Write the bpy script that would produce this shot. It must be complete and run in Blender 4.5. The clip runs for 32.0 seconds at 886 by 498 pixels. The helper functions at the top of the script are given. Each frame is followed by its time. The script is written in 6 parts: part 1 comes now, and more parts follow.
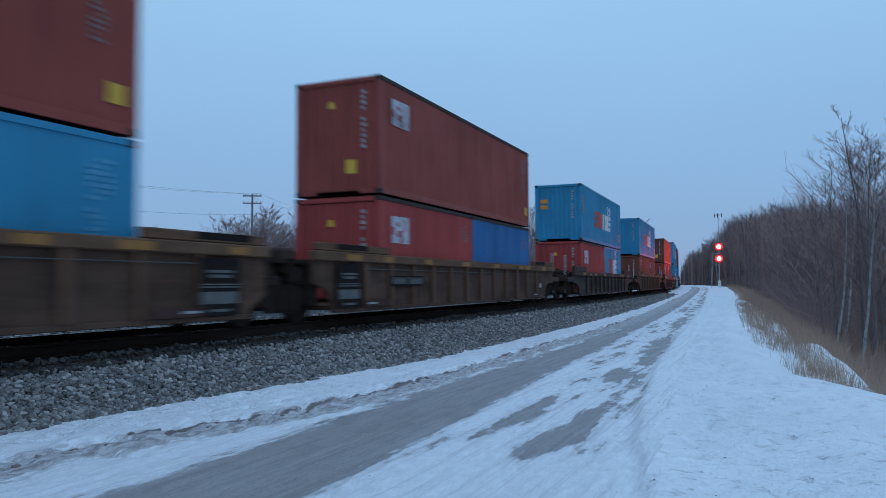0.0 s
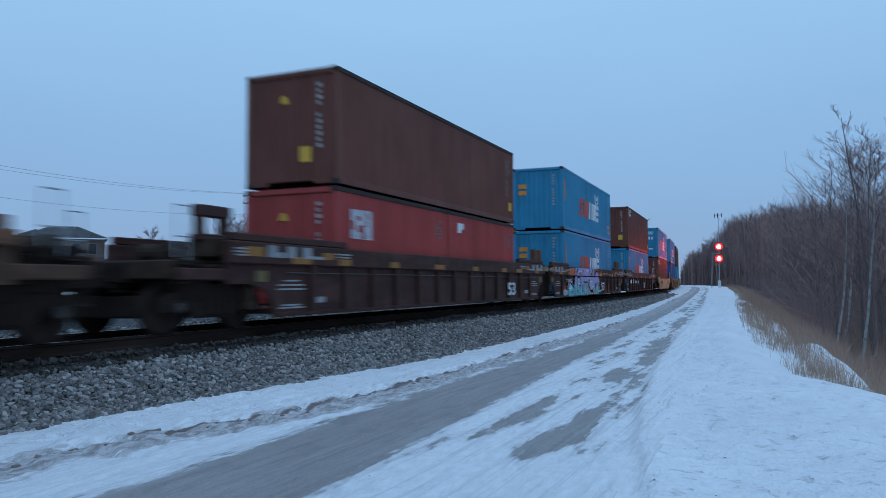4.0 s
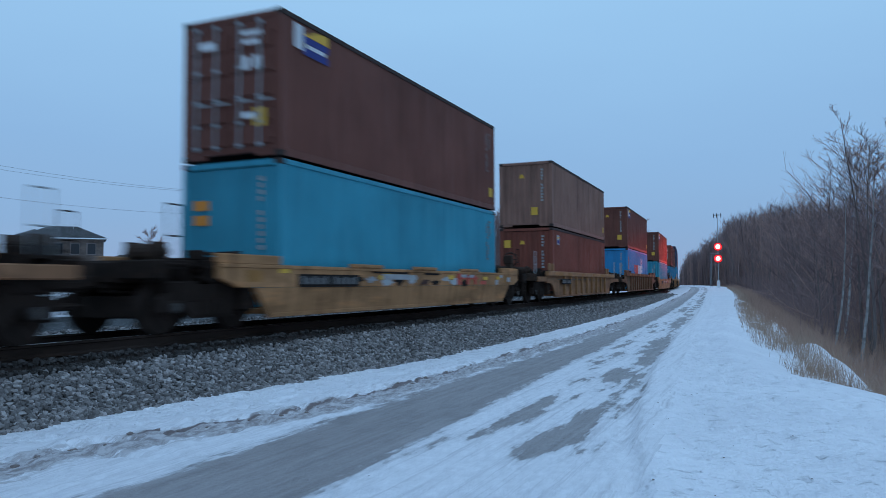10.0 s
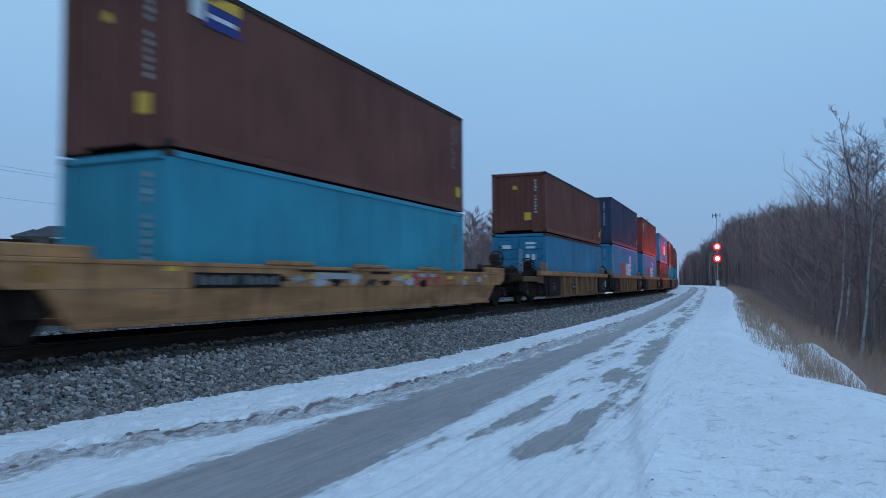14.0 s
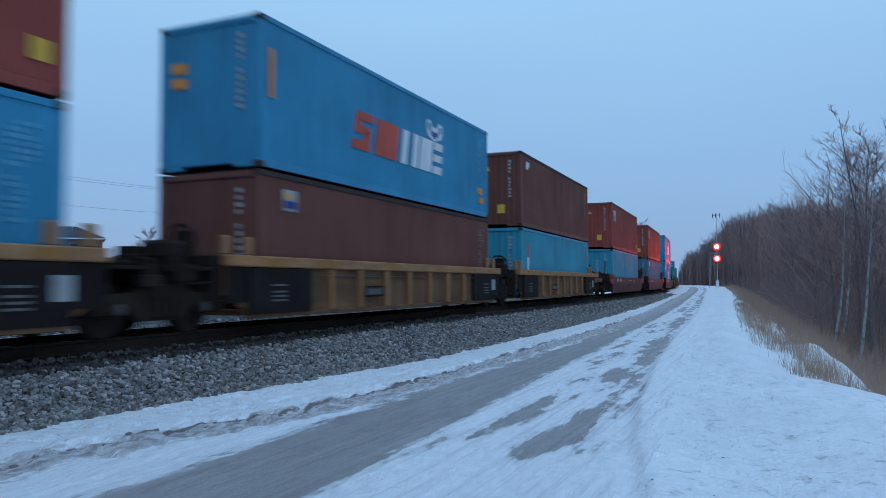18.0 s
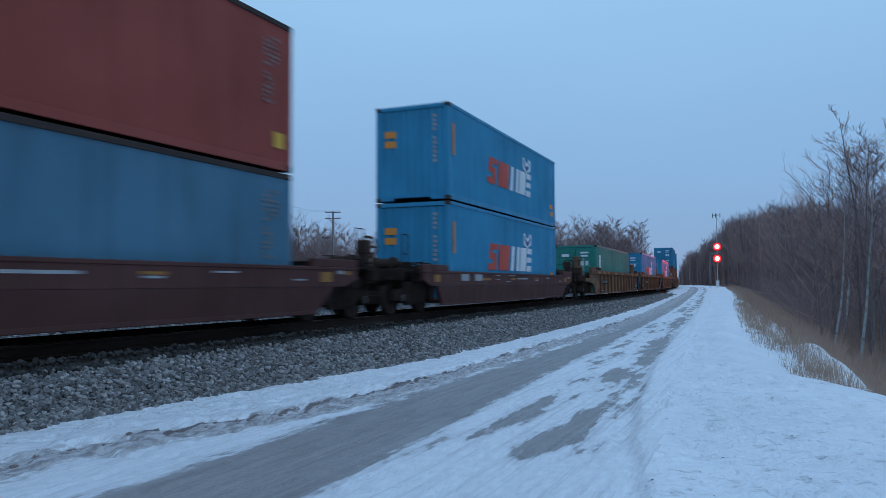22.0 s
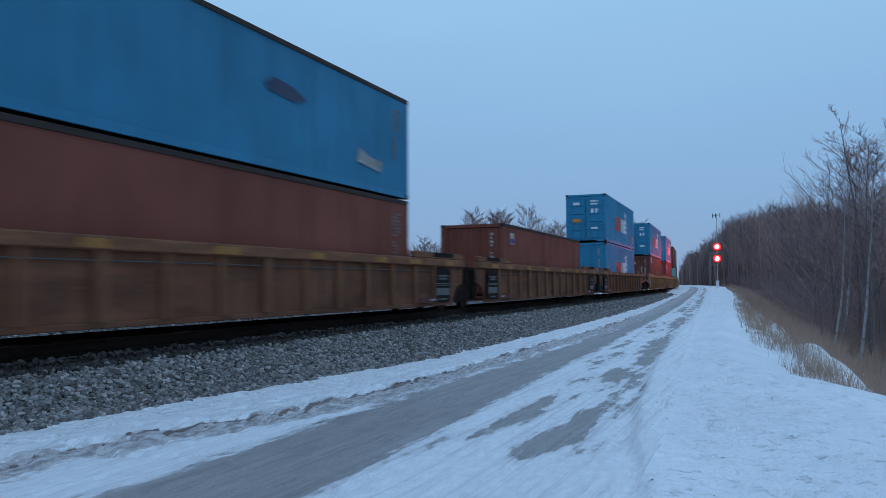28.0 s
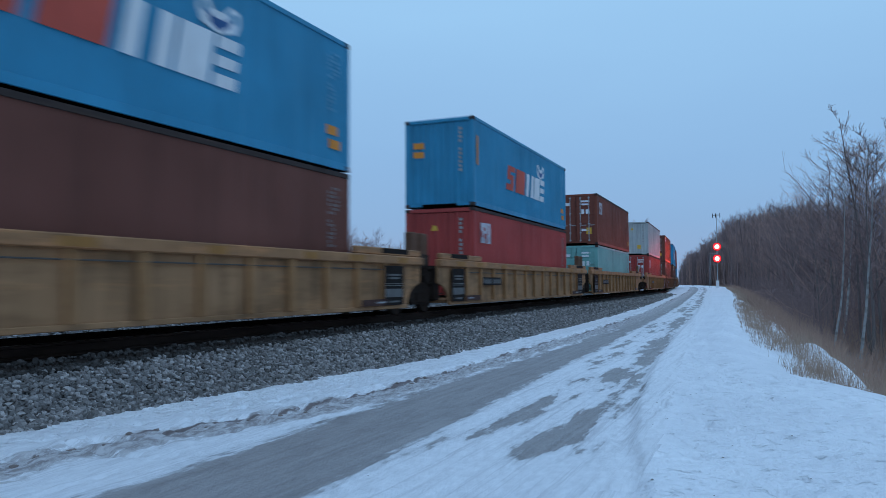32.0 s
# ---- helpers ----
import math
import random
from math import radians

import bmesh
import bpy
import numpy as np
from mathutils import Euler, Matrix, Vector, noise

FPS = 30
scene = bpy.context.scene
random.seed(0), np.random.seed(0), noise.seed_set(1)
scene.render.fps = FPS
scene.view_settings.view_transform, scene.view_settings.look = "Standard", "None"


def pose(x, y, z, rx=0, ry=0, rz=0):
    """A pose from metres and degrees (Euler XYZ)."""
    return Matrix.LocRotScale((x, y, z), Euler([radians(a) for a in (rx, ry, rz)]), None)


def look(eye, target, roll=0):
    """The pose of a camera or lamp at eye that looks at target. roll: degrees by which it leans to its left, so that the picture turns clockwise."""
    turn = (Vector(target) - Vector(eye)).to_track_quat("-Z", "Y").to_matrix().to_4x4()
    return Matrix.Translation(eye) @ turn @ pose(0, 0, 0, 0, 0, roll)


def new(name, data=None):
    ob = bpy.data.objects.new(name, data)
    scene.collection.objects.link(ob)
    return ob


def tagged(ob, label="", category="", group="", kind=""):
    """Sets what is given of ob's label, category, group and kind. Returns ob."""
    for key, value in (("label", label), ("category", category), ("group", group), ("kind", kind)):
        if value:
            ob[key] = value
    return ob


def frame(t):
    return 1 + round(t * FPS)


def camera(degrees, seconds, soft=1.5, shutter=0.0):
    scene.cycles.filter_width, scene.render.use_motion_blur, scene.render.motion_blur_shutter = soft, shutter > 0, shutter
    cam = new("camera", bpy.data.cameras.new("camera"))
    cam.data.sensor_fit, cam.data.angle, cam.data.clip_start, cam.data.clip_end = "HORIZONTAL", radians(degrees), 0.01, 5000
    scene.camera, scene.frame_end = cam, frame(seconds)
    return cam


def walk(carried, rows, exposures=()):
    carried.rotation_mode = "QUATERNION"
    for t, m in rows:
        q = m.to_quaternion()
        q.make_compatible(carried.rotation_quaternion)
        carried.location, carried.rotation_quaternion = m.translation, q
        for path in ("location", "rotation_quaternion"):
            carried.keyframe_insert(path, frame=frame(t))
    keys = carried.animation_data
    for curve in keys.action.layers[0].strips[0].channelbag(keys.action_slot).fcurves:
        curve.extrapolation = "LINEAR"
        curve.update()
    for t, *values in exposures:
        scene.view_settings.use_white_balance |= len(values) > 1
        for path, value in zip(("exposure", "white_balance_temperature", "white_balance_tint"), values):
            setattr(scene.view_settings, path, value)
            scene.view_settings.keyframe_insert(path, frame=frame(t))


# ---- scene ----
# camera: held almost still at the edge of a farm track, it drifts a hair to the right
EYE = Vector((0.0, 0.0, 0.78))
YAW, PITCH, LEAN = 24.605, 2.697, -0.306
cam = camera(61.49, 32.0, soft=0.8, shutter=0.5)


def aim(drift):
    a, b = radians(YAW - drift), radians(PITCH)
    way = Vector((-math.sin(a) * math.cos(b), math.cos(a) * math.cos(b), math.sin(b)))
    return look(EYE, EYE + way, LEAN)


walk(cam, [(0, aim(0)), (6, aim(0.0)), (9, aim(0.043)), (13.5, aim(0.11)), (19, aim(0.135)), (22, aim(0.12)), (32, aim(0.127))],
     exposures=[(0, 0.2, 6850, 10), (1.5, 0.16, 6850, 10), (3, 0.2, 6850, 10), (7, 0.22, 6850, 10), (11, 0.22, 6850, 10), (12, 0.14, 6850, 10), (14, 0.18, 6850, 10), (17, 0.28, 6850, 10),
                (18, 0.28, 6850, 10), (20, 0.22, 6850, 10), (22, 0.17, 6800, 10), (23, 0.02, 6550, 10), (24, -0.06, 6500, 10), (25, -0.04, 6550, 10), (28, 0.15, 6850, 10), (29, 0.05, 6800, 10), (30, 0.07, 6750, 10), (31, 0.1, 6800, 10), (32, 0.25, 6850, 10)])

# the line of the railway: a wide left-hand curve, s along it, u to its right, rail top at z = 0
OFFSET, CURVE = 9.894, 0.000881
RADIUS = 1 / CURVE


def place(s, u, z=0.0):
    return Vector((-OFFSET - RADIUS + (RADIUS + u) * math.cos(s * CURVE), (RADIUS + u) * math.sin(s * CURVE), z))


def travelled(t):
    return 17.282 * t - 0.01832 * t * t + 0.000146 * t ** 3


def on_track(s, z=0.0):
    p = place(s, 0, z)
    return pose(p.x, p.y, p.z, 0, 0, math.degrees(s * CURVE))


# light: an overcast winter dusk, blue, a little brighter overhead, and the red of the signal
world = bpy.data.worlds.new("dusk")
scene.world = world
world.use_nodes = True
wn, wl = world.node_tree.nodes, world.node_tree.links
wn.clear()
w_out, w_back = wn.new("ShaderNodeOutputWorld"), wn.new("ShaderNodeBackground")
w_sky, w_mix, w_ramp = wn.new("ShaderNodeTexSky"), wn.new("ShaderNodeMix"), wn.new("ShaderNodeValToRGB")
w_coord, w_sep, w_noise, w_add = wn.new("ShaderNodeTexCoord"), wn.new("ShaderNodeSeparateXYZ"), wn.new("ShaderNodeTexNoise"), wn.new("ShaderNodeMath")
w_sky.sky_type, w_sky.sun_disc, w_sky.sun_elevation, w_sky.sun_rotation = "NISHITA", False, radians(4), radians(150)
w_gain = wn.new("ShaderNodeMix")
w_gain.data_type, w_gain.blend_type = "RGBA", "MULTIPLY"
w_gain.inputs[0].default_value = 1.0
w_gain.inputs[7].default_value = (0.08, 0.08, 0.08, 1)
w_mix.data_type = "RGBA"
w_mix.inputs[0].default_value = 0.92
wl.new(w_coord.outputs["Generated"], w_sep.inputs[0])
w_noise.inputs["Scale"].default_value, w_noise.inputs["Detail"].default_value = 1.6, 4
w_stretch = wn.new("ShaderNodeMapping")
w_stretch.inputs["Scale"].default_value = (1, 1, 3.5)
wl.new(w_coord.outputs["Generated"], w_stretch.inputs[0])
wl.new(w_stretch.outputs[0], w_noise.inputs["Vector"])
w_add.operation = "MULTIPLY_ADD"
w_add.inputs[1].default_value = 0.12
wl.new(w_noise.outputs[0], w_add.inputs[0])
wl.new(w_sep.outputs[2], w_add.inputs[2])
wl.new(w_add.outputs[0], w_ramp.inputs[0])
r = w_ramp.color_ramp
r.elements[0].position, r.elements[0].color = 0.05, (0.235, 0.36, 0.60, 1)
r.elements[1].position, r.elements[1].color = 0.75, (0.285, 0.51, 0.86, 1)
for at, col in ((0.14, (0.212, 0.385, 0.665, 1)), (0.24, (0.222, 0.42, 0.72, 1)), (0.42, (0.275, 0.52, 0.83, 1))):
    e = r.elements.new(at)
    e.color = col
wl.new(w_sky.outputs[0], w_gain.inputs[6])
wl.new(w_gain.outputs[2], w_mix.inputs[6])
wl.new(w_ramp.outputs[0], w_mix.inputs[7])
wl.new(w_mix.outputs[2], w_back.inputs[0])
w_back.inputs[1].default_value = 1.0
wl.new(w_back.outputs[0], w_out.inputs[0])

sun = new("sky_glow", bpy.data.lights.new("sky_glow", "SUN"))
sun.data.energy, sun.data.angle, sun.data.color = 0.5, radians(70), (0.42, 0.70, 1.0)
sun.matrix_world = look((0, 0, 60), (-22, 22, 0))

SIGNAL = place(119.0, 7.25)
for z in (4.4, 6.2):
    beam = new("signal_beam", bpy.data.lights.new("signal_beam", "SPOT"))
    beam.data.energy, beam.data.color, beam.data.shadow_soft_size = 3200, (1.0, 0.055, 0.035), 0.12
    beam.data.spot_size, beam.data.spot_blend = radians(17), 1.0
    beam.matrix_world = look(place(118.3, 7.2, z), place(84, 0.9, z * 0.55 + 0.75))


# materials
def mat(name):
    m = bpy.data.materials.new(name)
    m.use_nodes = True
    return m, m.node_tree.nodes, m.node_tree.links, m.node_tree.nodes["Principled BSDF"]


def rgb(c):
    return (c[0], c[1], c[2], 1)


def mix(n, l, fac, a, b, mode="MIX"):
    k = n.new("ShaderNodeMix")
    k.data_type, k.blend_type = "RGBA", mode
    for socket, value in ((0, fac), (6, a), (7, b)):
        if hasattr(value, "is_linked"):
            l.new(value, k.inputs[socket])
        elif socket == 0:
            k.inputs[0].default_value = value
        else:
            k.inputs[socket].default_value = rgb(value)
    return k.outputs[2]


def ramp(n, l, value, *stops):
    k = n.new("ShaderNodeValToRGB")
    el = k.color_ramp.elements
    while len(el) < len(stops):
        el.new(0.5)
    for e, (at, v) in zip(el, stops):
        e.position = at
        e.color = rgb(v) if isinstance(v, tuple) else (v, v, v, 1)
    l.new(value, k.inputs[0])
    return k.outputs[0]


def noise_at(n, l, scale, detail=4, stretch=(1, 1, 1), coord="Object", rough=0.55):
    c, m, k = n.new("ShaderNodeTexCoord"), n.new("ShaderNodeMapping"), n.new("ShaderNodeTexNoise")
    m.inputs["Scale"].default_value = stretch
    l.new(c.outputs[coord], m.inputs[0])
    l.new(m.outputs[0], k.inputs["Vector"])
    k.inputs["Scale"].default_value, k.inputs["Detail"].default_value, k.inputs["Roughness"].default_value = scale, detail, rough
    return k.outputs[0]


def bump(n, l, b, height, strength=0.3, distance=0.02):
    k = n.new("ShaderNodeBump")
    k.inputs["Strength"].default_value, k.inputs["Distance"].default_value = strength, distance
    l.new(height, k.inputs["Height"])
    l.new(k.outputs[0], b.inputs["Normal"])


def paint(name, colour, grime=(0.03, 0.024, 0.02), amount=0.22, rough=0.5, streaks=True, shine=0.35):
    """Weathered paint: fading, streaks that run down, chips and dust."""
    m, n, l, b = mat(name)
    info = n.new("ShaderNodeObjectInfo")
    big = noise_at(n, l, 0.55, 5)
    run = noise_at(n, l, 2.2, 6, (1.6, 1.6, 0.12) if streaks else (1, 1, 1))
    fine = noise_at(n, l, 22, 3)
    pale = tuple(min(1, c * 1.2 + 0.008) for c in colour)
    deep = tuple(c * 0.8 for c in colour)
    base = mix(n, l, ramp(n, l, big, (0.3, 0.0), (0.72, 1.0)), deep, pale)
    base = mix(n, l, ramp(n, l, info.outputs["Random"], (0, 0.0), (1, 0.22)), base, colour)
    if rough >= 0.65:
        # scraped and rusted patches of old wagon paint
        scuff = noise_at(n, l, 1.1, 6, (1, 0.45, 2.0), rough=0.62)
        fade = noise_at(n, l, 1.7, 5, (1, 0.3, 2.6), rough=0.6)
        base = mix(n, l, ramp(n, l, scuff, (0.46, 0.0), (0.62, 0.6)), base, tuple(c * 0.5 for c in colour))
        base = mix(n, l, ramp(n, l, fade, (0.55, 0.0), (0.68, 0.5)), base, tuple(min(1, c * k) for c, k in zip(colour, (1.75, 1.5, 1.3))))
    dirt = ramp(n, l, run, (0.52, 0.0), (0.78, amount))
    base = mix(n, l, dirt, base, grime)
    chips = ramp(n, l, fine, (0.70, 0.0), (0.76, amount * 0.7))
    base = mix(n, l, chips, base, (0.075, 0.04, 0.028))
    l.new(base, b.inputs["Base Color"])
    l.new(ramp(n, l, run, (0.3, rough - 0.1), (0.8, rough + 0.2)), b.inputs["Roughness"])
    b.inputs["Specular IOR Level"].default_value = shine
    bump(n, l, b, fine, 0.12, 0.004)
    return m


BLUE = paint("sky_blue_paint", (0.012, 0.228, 0.385))
BRIGHT = paint("bright_blue_paint", (0.013, 0.235, 0.47), amount=0.2)
DEEPBLUE = paint("deep_blue_paint", (0.012, 0.085, 0.24), amount=0.2)
MIDBLUE = paint("mid_blue_paint", (0.012, 0.185, 0.315), amount=0.35)
NAVY = paint("navy_paint", (0.028, 0.042, 0.085))
TEAL = paint("teal_paint", (0.014, 0.26, 0.355))
FADED = paint("faded_blue_paint", (0.055, 0.16, 0.235), amount=0.4)
GREEN = paint("green_paint", (0.012, 0.21, 0.17))
MINT = paint("mint_paint", (0.16, 0.38, 0.36))
MAROON = paint("maroon_paint", (0.30, 0.058, 0.043), amount=0.3, shine=0.2)
RED = paint("red_paint", (0.38, 0.042, 0.035))
BROWN = paint("brown_paint", (0.16, 0.054, 0.038), amount=0.3, shine=0.18)
RUSTRED = paint("rust_red_paint", (0.21, 0.058, 0.038), amount=0.4, shine=0.18)
TANBROWN = paint("dusty_brown_paint", (0.26, 0.132, 0.098), amount=0.55, shine=0.18)
GREYWHITE = paint("grey_white_paint", (0.42, 0.43, 0.42), amount=0.3)
CARTAN = paint("tan_car_paint", (0.33, 0.168, 0.082), amount=0.8, rough=0.7, shine=0.15)
CARBROWN = paint("grimy_tan_car_paint", (0.098, 0.052, 0.036), amount=0.65, rough=0.7, shine=0.1)
CARDUST = paint("dusty_tan_car_paint", (0.205, 0.105, 0.062), amount=0.6, rough=0.7, shine=0.1)
CARDARK = paint("dark_brown_car_paint", (0.07, 0.03, 0.024), amount=0.5, rough=0.65, shine=0.15)
CARGREY = paint("dark_grey_car_paint", (0.06, 0.038, 0.032), amount=0.6, rough=0.7, shine=0.15)
CARMAROON = paint("maroon_car_paint", (0.088, 0.032, 0.027), amount=0.4, rough=0.6, shine=0.15)
CHORDTAN = paint("tan_chord_paint", (0.36, 0.165, 0.07), amount=0.5, rough=0.65)
STEEL = paint("dark_running_gear_steel", (0.030, 0.0195, 0.0155), amount=0.4, rough=0.8, shine=0.05)
BLACK = paint("black_stencil_paint", (0.016, 0.011, 0.010), amount=0.3, rough=0.75, shine=0.08)
WHITE = paint("white_marking_paint", (0.72, 0.74, 0.76), amount=0.35, rough=0.6)
ORANGE = paint("orange_marking_paint", (0.75, 0.25, 0.03), amount=0.3, rough=0.6)
YELLOW = paint("yellow_marking_paint", (0.72, 0.40, 0.05), amount=0.3, rough=0.6)
REDMARK = paint("red_marking_paint", (0.55, 0.075, 0.045), amount=0.25, rough=0.6)
NAVYMARK = paint("navy_marking_paint", (0.02, 0.035, 0.20), amount=0.2, rough=0.6)
LOGOBLUE = paint("pale_blue_marking_paint", (0.10, 0.30, 0.62), amount=0.2, rough=0.6)
MISTY = paint("misty_blue_spray_paint", (0.30, 0.42, 0.52), amount=0.2, rough=0.6)
LILAC = paint("lilac_spray_paint", (0.36, 0.32, 0.55), amount=0.2, rough=0.6)
AQUA = paint("turquoise_spray_paint", (0.08, 0.42, 0.46), amount=0.2, rough=0.6)
FLAME = paint("orange_red_spray_paint", (0.55, 0.11, 0.03), amount=0.3, rough=0.6)
GALV = paint("galvanised_steel", (0.35, 0.37, 0.38), amount=0.3, rough=0.45)
RIBTAN = paint("lightened_rib_paint", (0.155, 0.077, 0.049), amount=0.65, rough=0.75, shine=0.1)
PALEBLUE = paint("chalky_blue_marking", (0.09, 0.31, 0.45), amount=0.2, rough=0.6)
GRIMECHORD = paint("grimy_chord_paint", (0.155, 0.078, 0.048), amount=0.6, rough=0.75, shine=0.12)
SMOOTHTAN = paint("pale_tan_car_paint", (0.60, 0.315, 0.145), amount=0.6, rough=0.65, shine=0.15)
AMBER = paint("grimy_amber_reflector", (0.34, 0.14, 0.028), amount=0.6, rough=0.6)
DULL = paint("dulled_white_stencil", (0.36, 0.36, 0.37), amount=0.45, rough=0.7)
WHEELMAT = paint("worn_wheel_steel", (0.042, 0.028, 0.023), amount=0.4, rough=0.75, shine=0.08)
ENDBROWN = paint("sooty_brown_car_paint", (0.058, 0.034, 0.024), amount=0.6, rough=0.75, shine=0.12)
RIBPALE = paint("worn_tan_rib_paint", (0.36, 0.175, 0.075), amount=0.6, rough=0.7, shine=0.15)
LOWMARK = paint("rusty_red_patch", (0.12, 0.022, 0.02), amount=0.5, rough=0.7)
FADEDYELLOW = paint("faded_yellow_plate", (0.21, 0.15, 0.06), amount=0.5, rough=0.7)
BOARDPALE = paint("grey_board_lettering", (0.125, 0.12, 0.118), amount=0.6, rough=0.7)
CARWORN = paint("worn_brown_car_paint", (0.17, 0.083, 0.043), amount=0.85, rough=0.7, shine=0.12)
CARHONEY = paint("honey_tan_car_paint", (0.28, 0.13, 0.067), amount=0.7, rough=0.7, shine=0.12)
GRABGREY = paint("dull_grey_pipe", (0.09, 0.08, 0.075), amount=0.5, rough=0.7)
EDGEDARK = paint("rust_darkened_edge_steel", (0.05, 0.034, 0.03), amount=0.4, rough=0.65, shine=0.15)
DIMMARK = paint("worn_pale_marking", (0.19, 0.155, 0.145), amount=0.6, rough=0.7)
CODEMARK = paint("worn_white_code", (0.36, 0.35, 0.34), amount=0.5, rough=0.7)
CHALK = paint("chalky_white_mark", (0.52, 0.50, 0.54), amount=0.5, rough=0.7)
SCRAWLTAN = paint("brownish_tan_car_paint", (0.40, 0.19, 0.085), amount=0.7, rough=0.65, shine=0.12)
CARRUST = paint("rusty_brown_car_paint", (0.165, 0.066, 0.037), amount=0.75, rough=0.7, shine=0.1)
RUSTCHORD = paint("rusty_tan_chord_paint", (0.215, 0.093, 0.05), amount=0.65, rough=0.7, shine=0.1)
ROYAL = paint("royal_blue_paint", (0.013, 0.125, 0.31), amount=0.3)
# mesh helpers
CACHE = {}


def shared(key, make):
    """A mesh that is made once and shared by all alike parts."""
    if key not in CACHE:
        bm = make()
        me = bpy.data.meshes.new(str(key[0]))
        bm.normal_update()
        bm.to_mesh(me)
        bm.free()
        me.materials.append(None)
        CACHE[key] = me
    return CACHE[key]


def part(name, bm, material, parent, label="", at=(0, 0, 0), turn=(0, 0, 0)):
    """Links a bmesh or a shared mesh as one mesh object under a thing or a part."""
    if isinstance(bm, bmesh.types.BMesh):
        me = bpy.data.meshes.new(name)
        bm.normal_update()
        bm.to_mesh(me)
        bm.free()
        me.materials.append(None)
    else:
        me = bm
    ob = new(name, me)
    ob.material_slots[0].link = "OBJECT"
    ob.material_slots[0].material = material
    ob.parent = parent
    ob.location = at
    ob.rotation_euler = [radians(a) for a in turn]
    if label:
        tagged(ob, label)
    return ob


def add_box(bm, x0, x1, y0, y1, z0, z1, bevel=0.0):
    """A box, chamfered along its edges where bevel is given."""
    got = bmesh.ops.create_cube(bm, size=1.0, matrix=Matrix.Translation(((x0 + x1) / 2, (y0 + y1) / 2, (z0 + z1) / 2)) @ Matrix.Diagonal((x1 - x0, y1 - y0, z1 - z0, 1)))
    if bevel:
        edges = list({e for v in got["verts"] for e in v.link_edges})
        bmesh.ops.bevel(bm, geom=edges, offset=bevel, segments=1, affect="EDGES")


def box(sx, sy, sz, bevel=0.0):
    """A shared box, its base centre at the origin."""
    def make():
        bm = bmesh.new()
        add_box(bm, -sx / 2, sx / 2, -sy / 2, sy / 2, 0, sz, bevel)
        return bm
    return shared(("box", round(sx, 4), round(sy, 4), round(sz, 4), bevel), make)


def add_rod(bm, a, b, r, sides=8, r2=None):
    a, b = Vector(a), Vector(b)
    d = b - a
    m = Matrix.Translation((a + b) / 2) @ d.to_track_quat("Z", "Y").to_matrix().to_4x4()
    bmesh.ops.create_cone(bm, cap_ends=True, segments=sides, radius1=r, radius2=r if r2 is None else r2, depth=d.length, matrix=m)


def rods(key, lines, r, sides=8):
    def make():
        bm = bmesh.new()
        for a, b in lines:
            add_rod(bm, a, b, r, sides)
        return bm
    return shared(key, make)


def add_plate(bm, corners, x0, x1):
    """A plate with the outline corners (y, z), between x0 and x1."""
    low = [bm.verts.new((x0, y, z)) for y, z in corners]
    top = [bm.verts.new((x1, y, z)) for y, z in corners]
    k = len(corners)
    bm.faces.new(low)
    bm.faces.new(reversed(top))
    for i in range(k):
        bm.faces.new((low[i], top[i], top[(i + 1) % k], low[(i + 1) % k]))
    bmesh.ops.recalc_face_normals(bm, faces=bm.faces[:])


def plates(key, outlines, x0=0.0, x1=0.006):
    def make():
        bm = bmesh.new()
        for corners in outlines:
            add_plate(bm, corners, x0, x1)
        return bm
    return shared(key, make)


def bar(y, z, w, h, slant=0.0):
    return [(y, z), (y + w, z), (y + w + slant, z + h), (y + slant, z + h)]


# shipping containers, base centre at the origin, front end towards -y, the lane side towards +x
TALL = {}
WIDE, FEET40, FEET20, HIGH, LOW = 2.438, 12.19, 6.06, 2.896, 2.591


def corrugated(length, height, pitch, depth):
    """A pressed steel panel across y, facing +x, outer ribs at x = 0."""
    def make():
        bm = bmesh.new()
        n = max(2, round(length / pitch))
        step = length / n
        ys = []
        for i in range(n):
            y = -length / 2 + i * step
            ys += [(y, 0), (y + step * 0.27, 0), (y + step * 0.5, -depth), (y + step * 0.77, -depth)]
        ys.append((length / 2, 0))
        rows = [(bm.verts.new((x, y, 0)), bm.verts.new((x, y, height))) for y, x in ys]
        for (a, b), (c, d) in zip(rows, rows[1:]):
            bm.faces.new((a, c, d, b))
        back = [bm.verts.new((-depth - 0.004, y, z)) for y, z in ((-length / 2, 0), (length / 2, 0), (length / 2, height), (-length / 2, height))]
        bm.faces.new(reversed(back))
        return bm
    return shared(("panel", length, height, pitch), make)


def casting():
    def make():
        bm = bmesh.new()
        add_box(bm, -0.085, 0.085, -0.089, 0.089, 0, 0.118, 0.012)
        add_box(bm, 0.083, 0.0875, -0.032, 0.032, 0.03, 0.09)
        add_box(bm, -0.03, 0.03, -0.0915, -0.087, 0.03, 0.09)
        return bm
    return shared(("casting",), make)


def notched_sill():
    """The beam under an end, cut away in the middle."""
    bm = bmesh.new()
    w = (WIDE - 0.32) / 2
    add_box(bm, -w, w, -0.04, 0.04, 0.08, 0.13)
    for side in (-1, 1):
        add_box(bm, min(side * w, side * 0.62), max(side * w, side * 0.62), -0.04, 0.04, 0.0, 0.082, 0.004)
    return bm


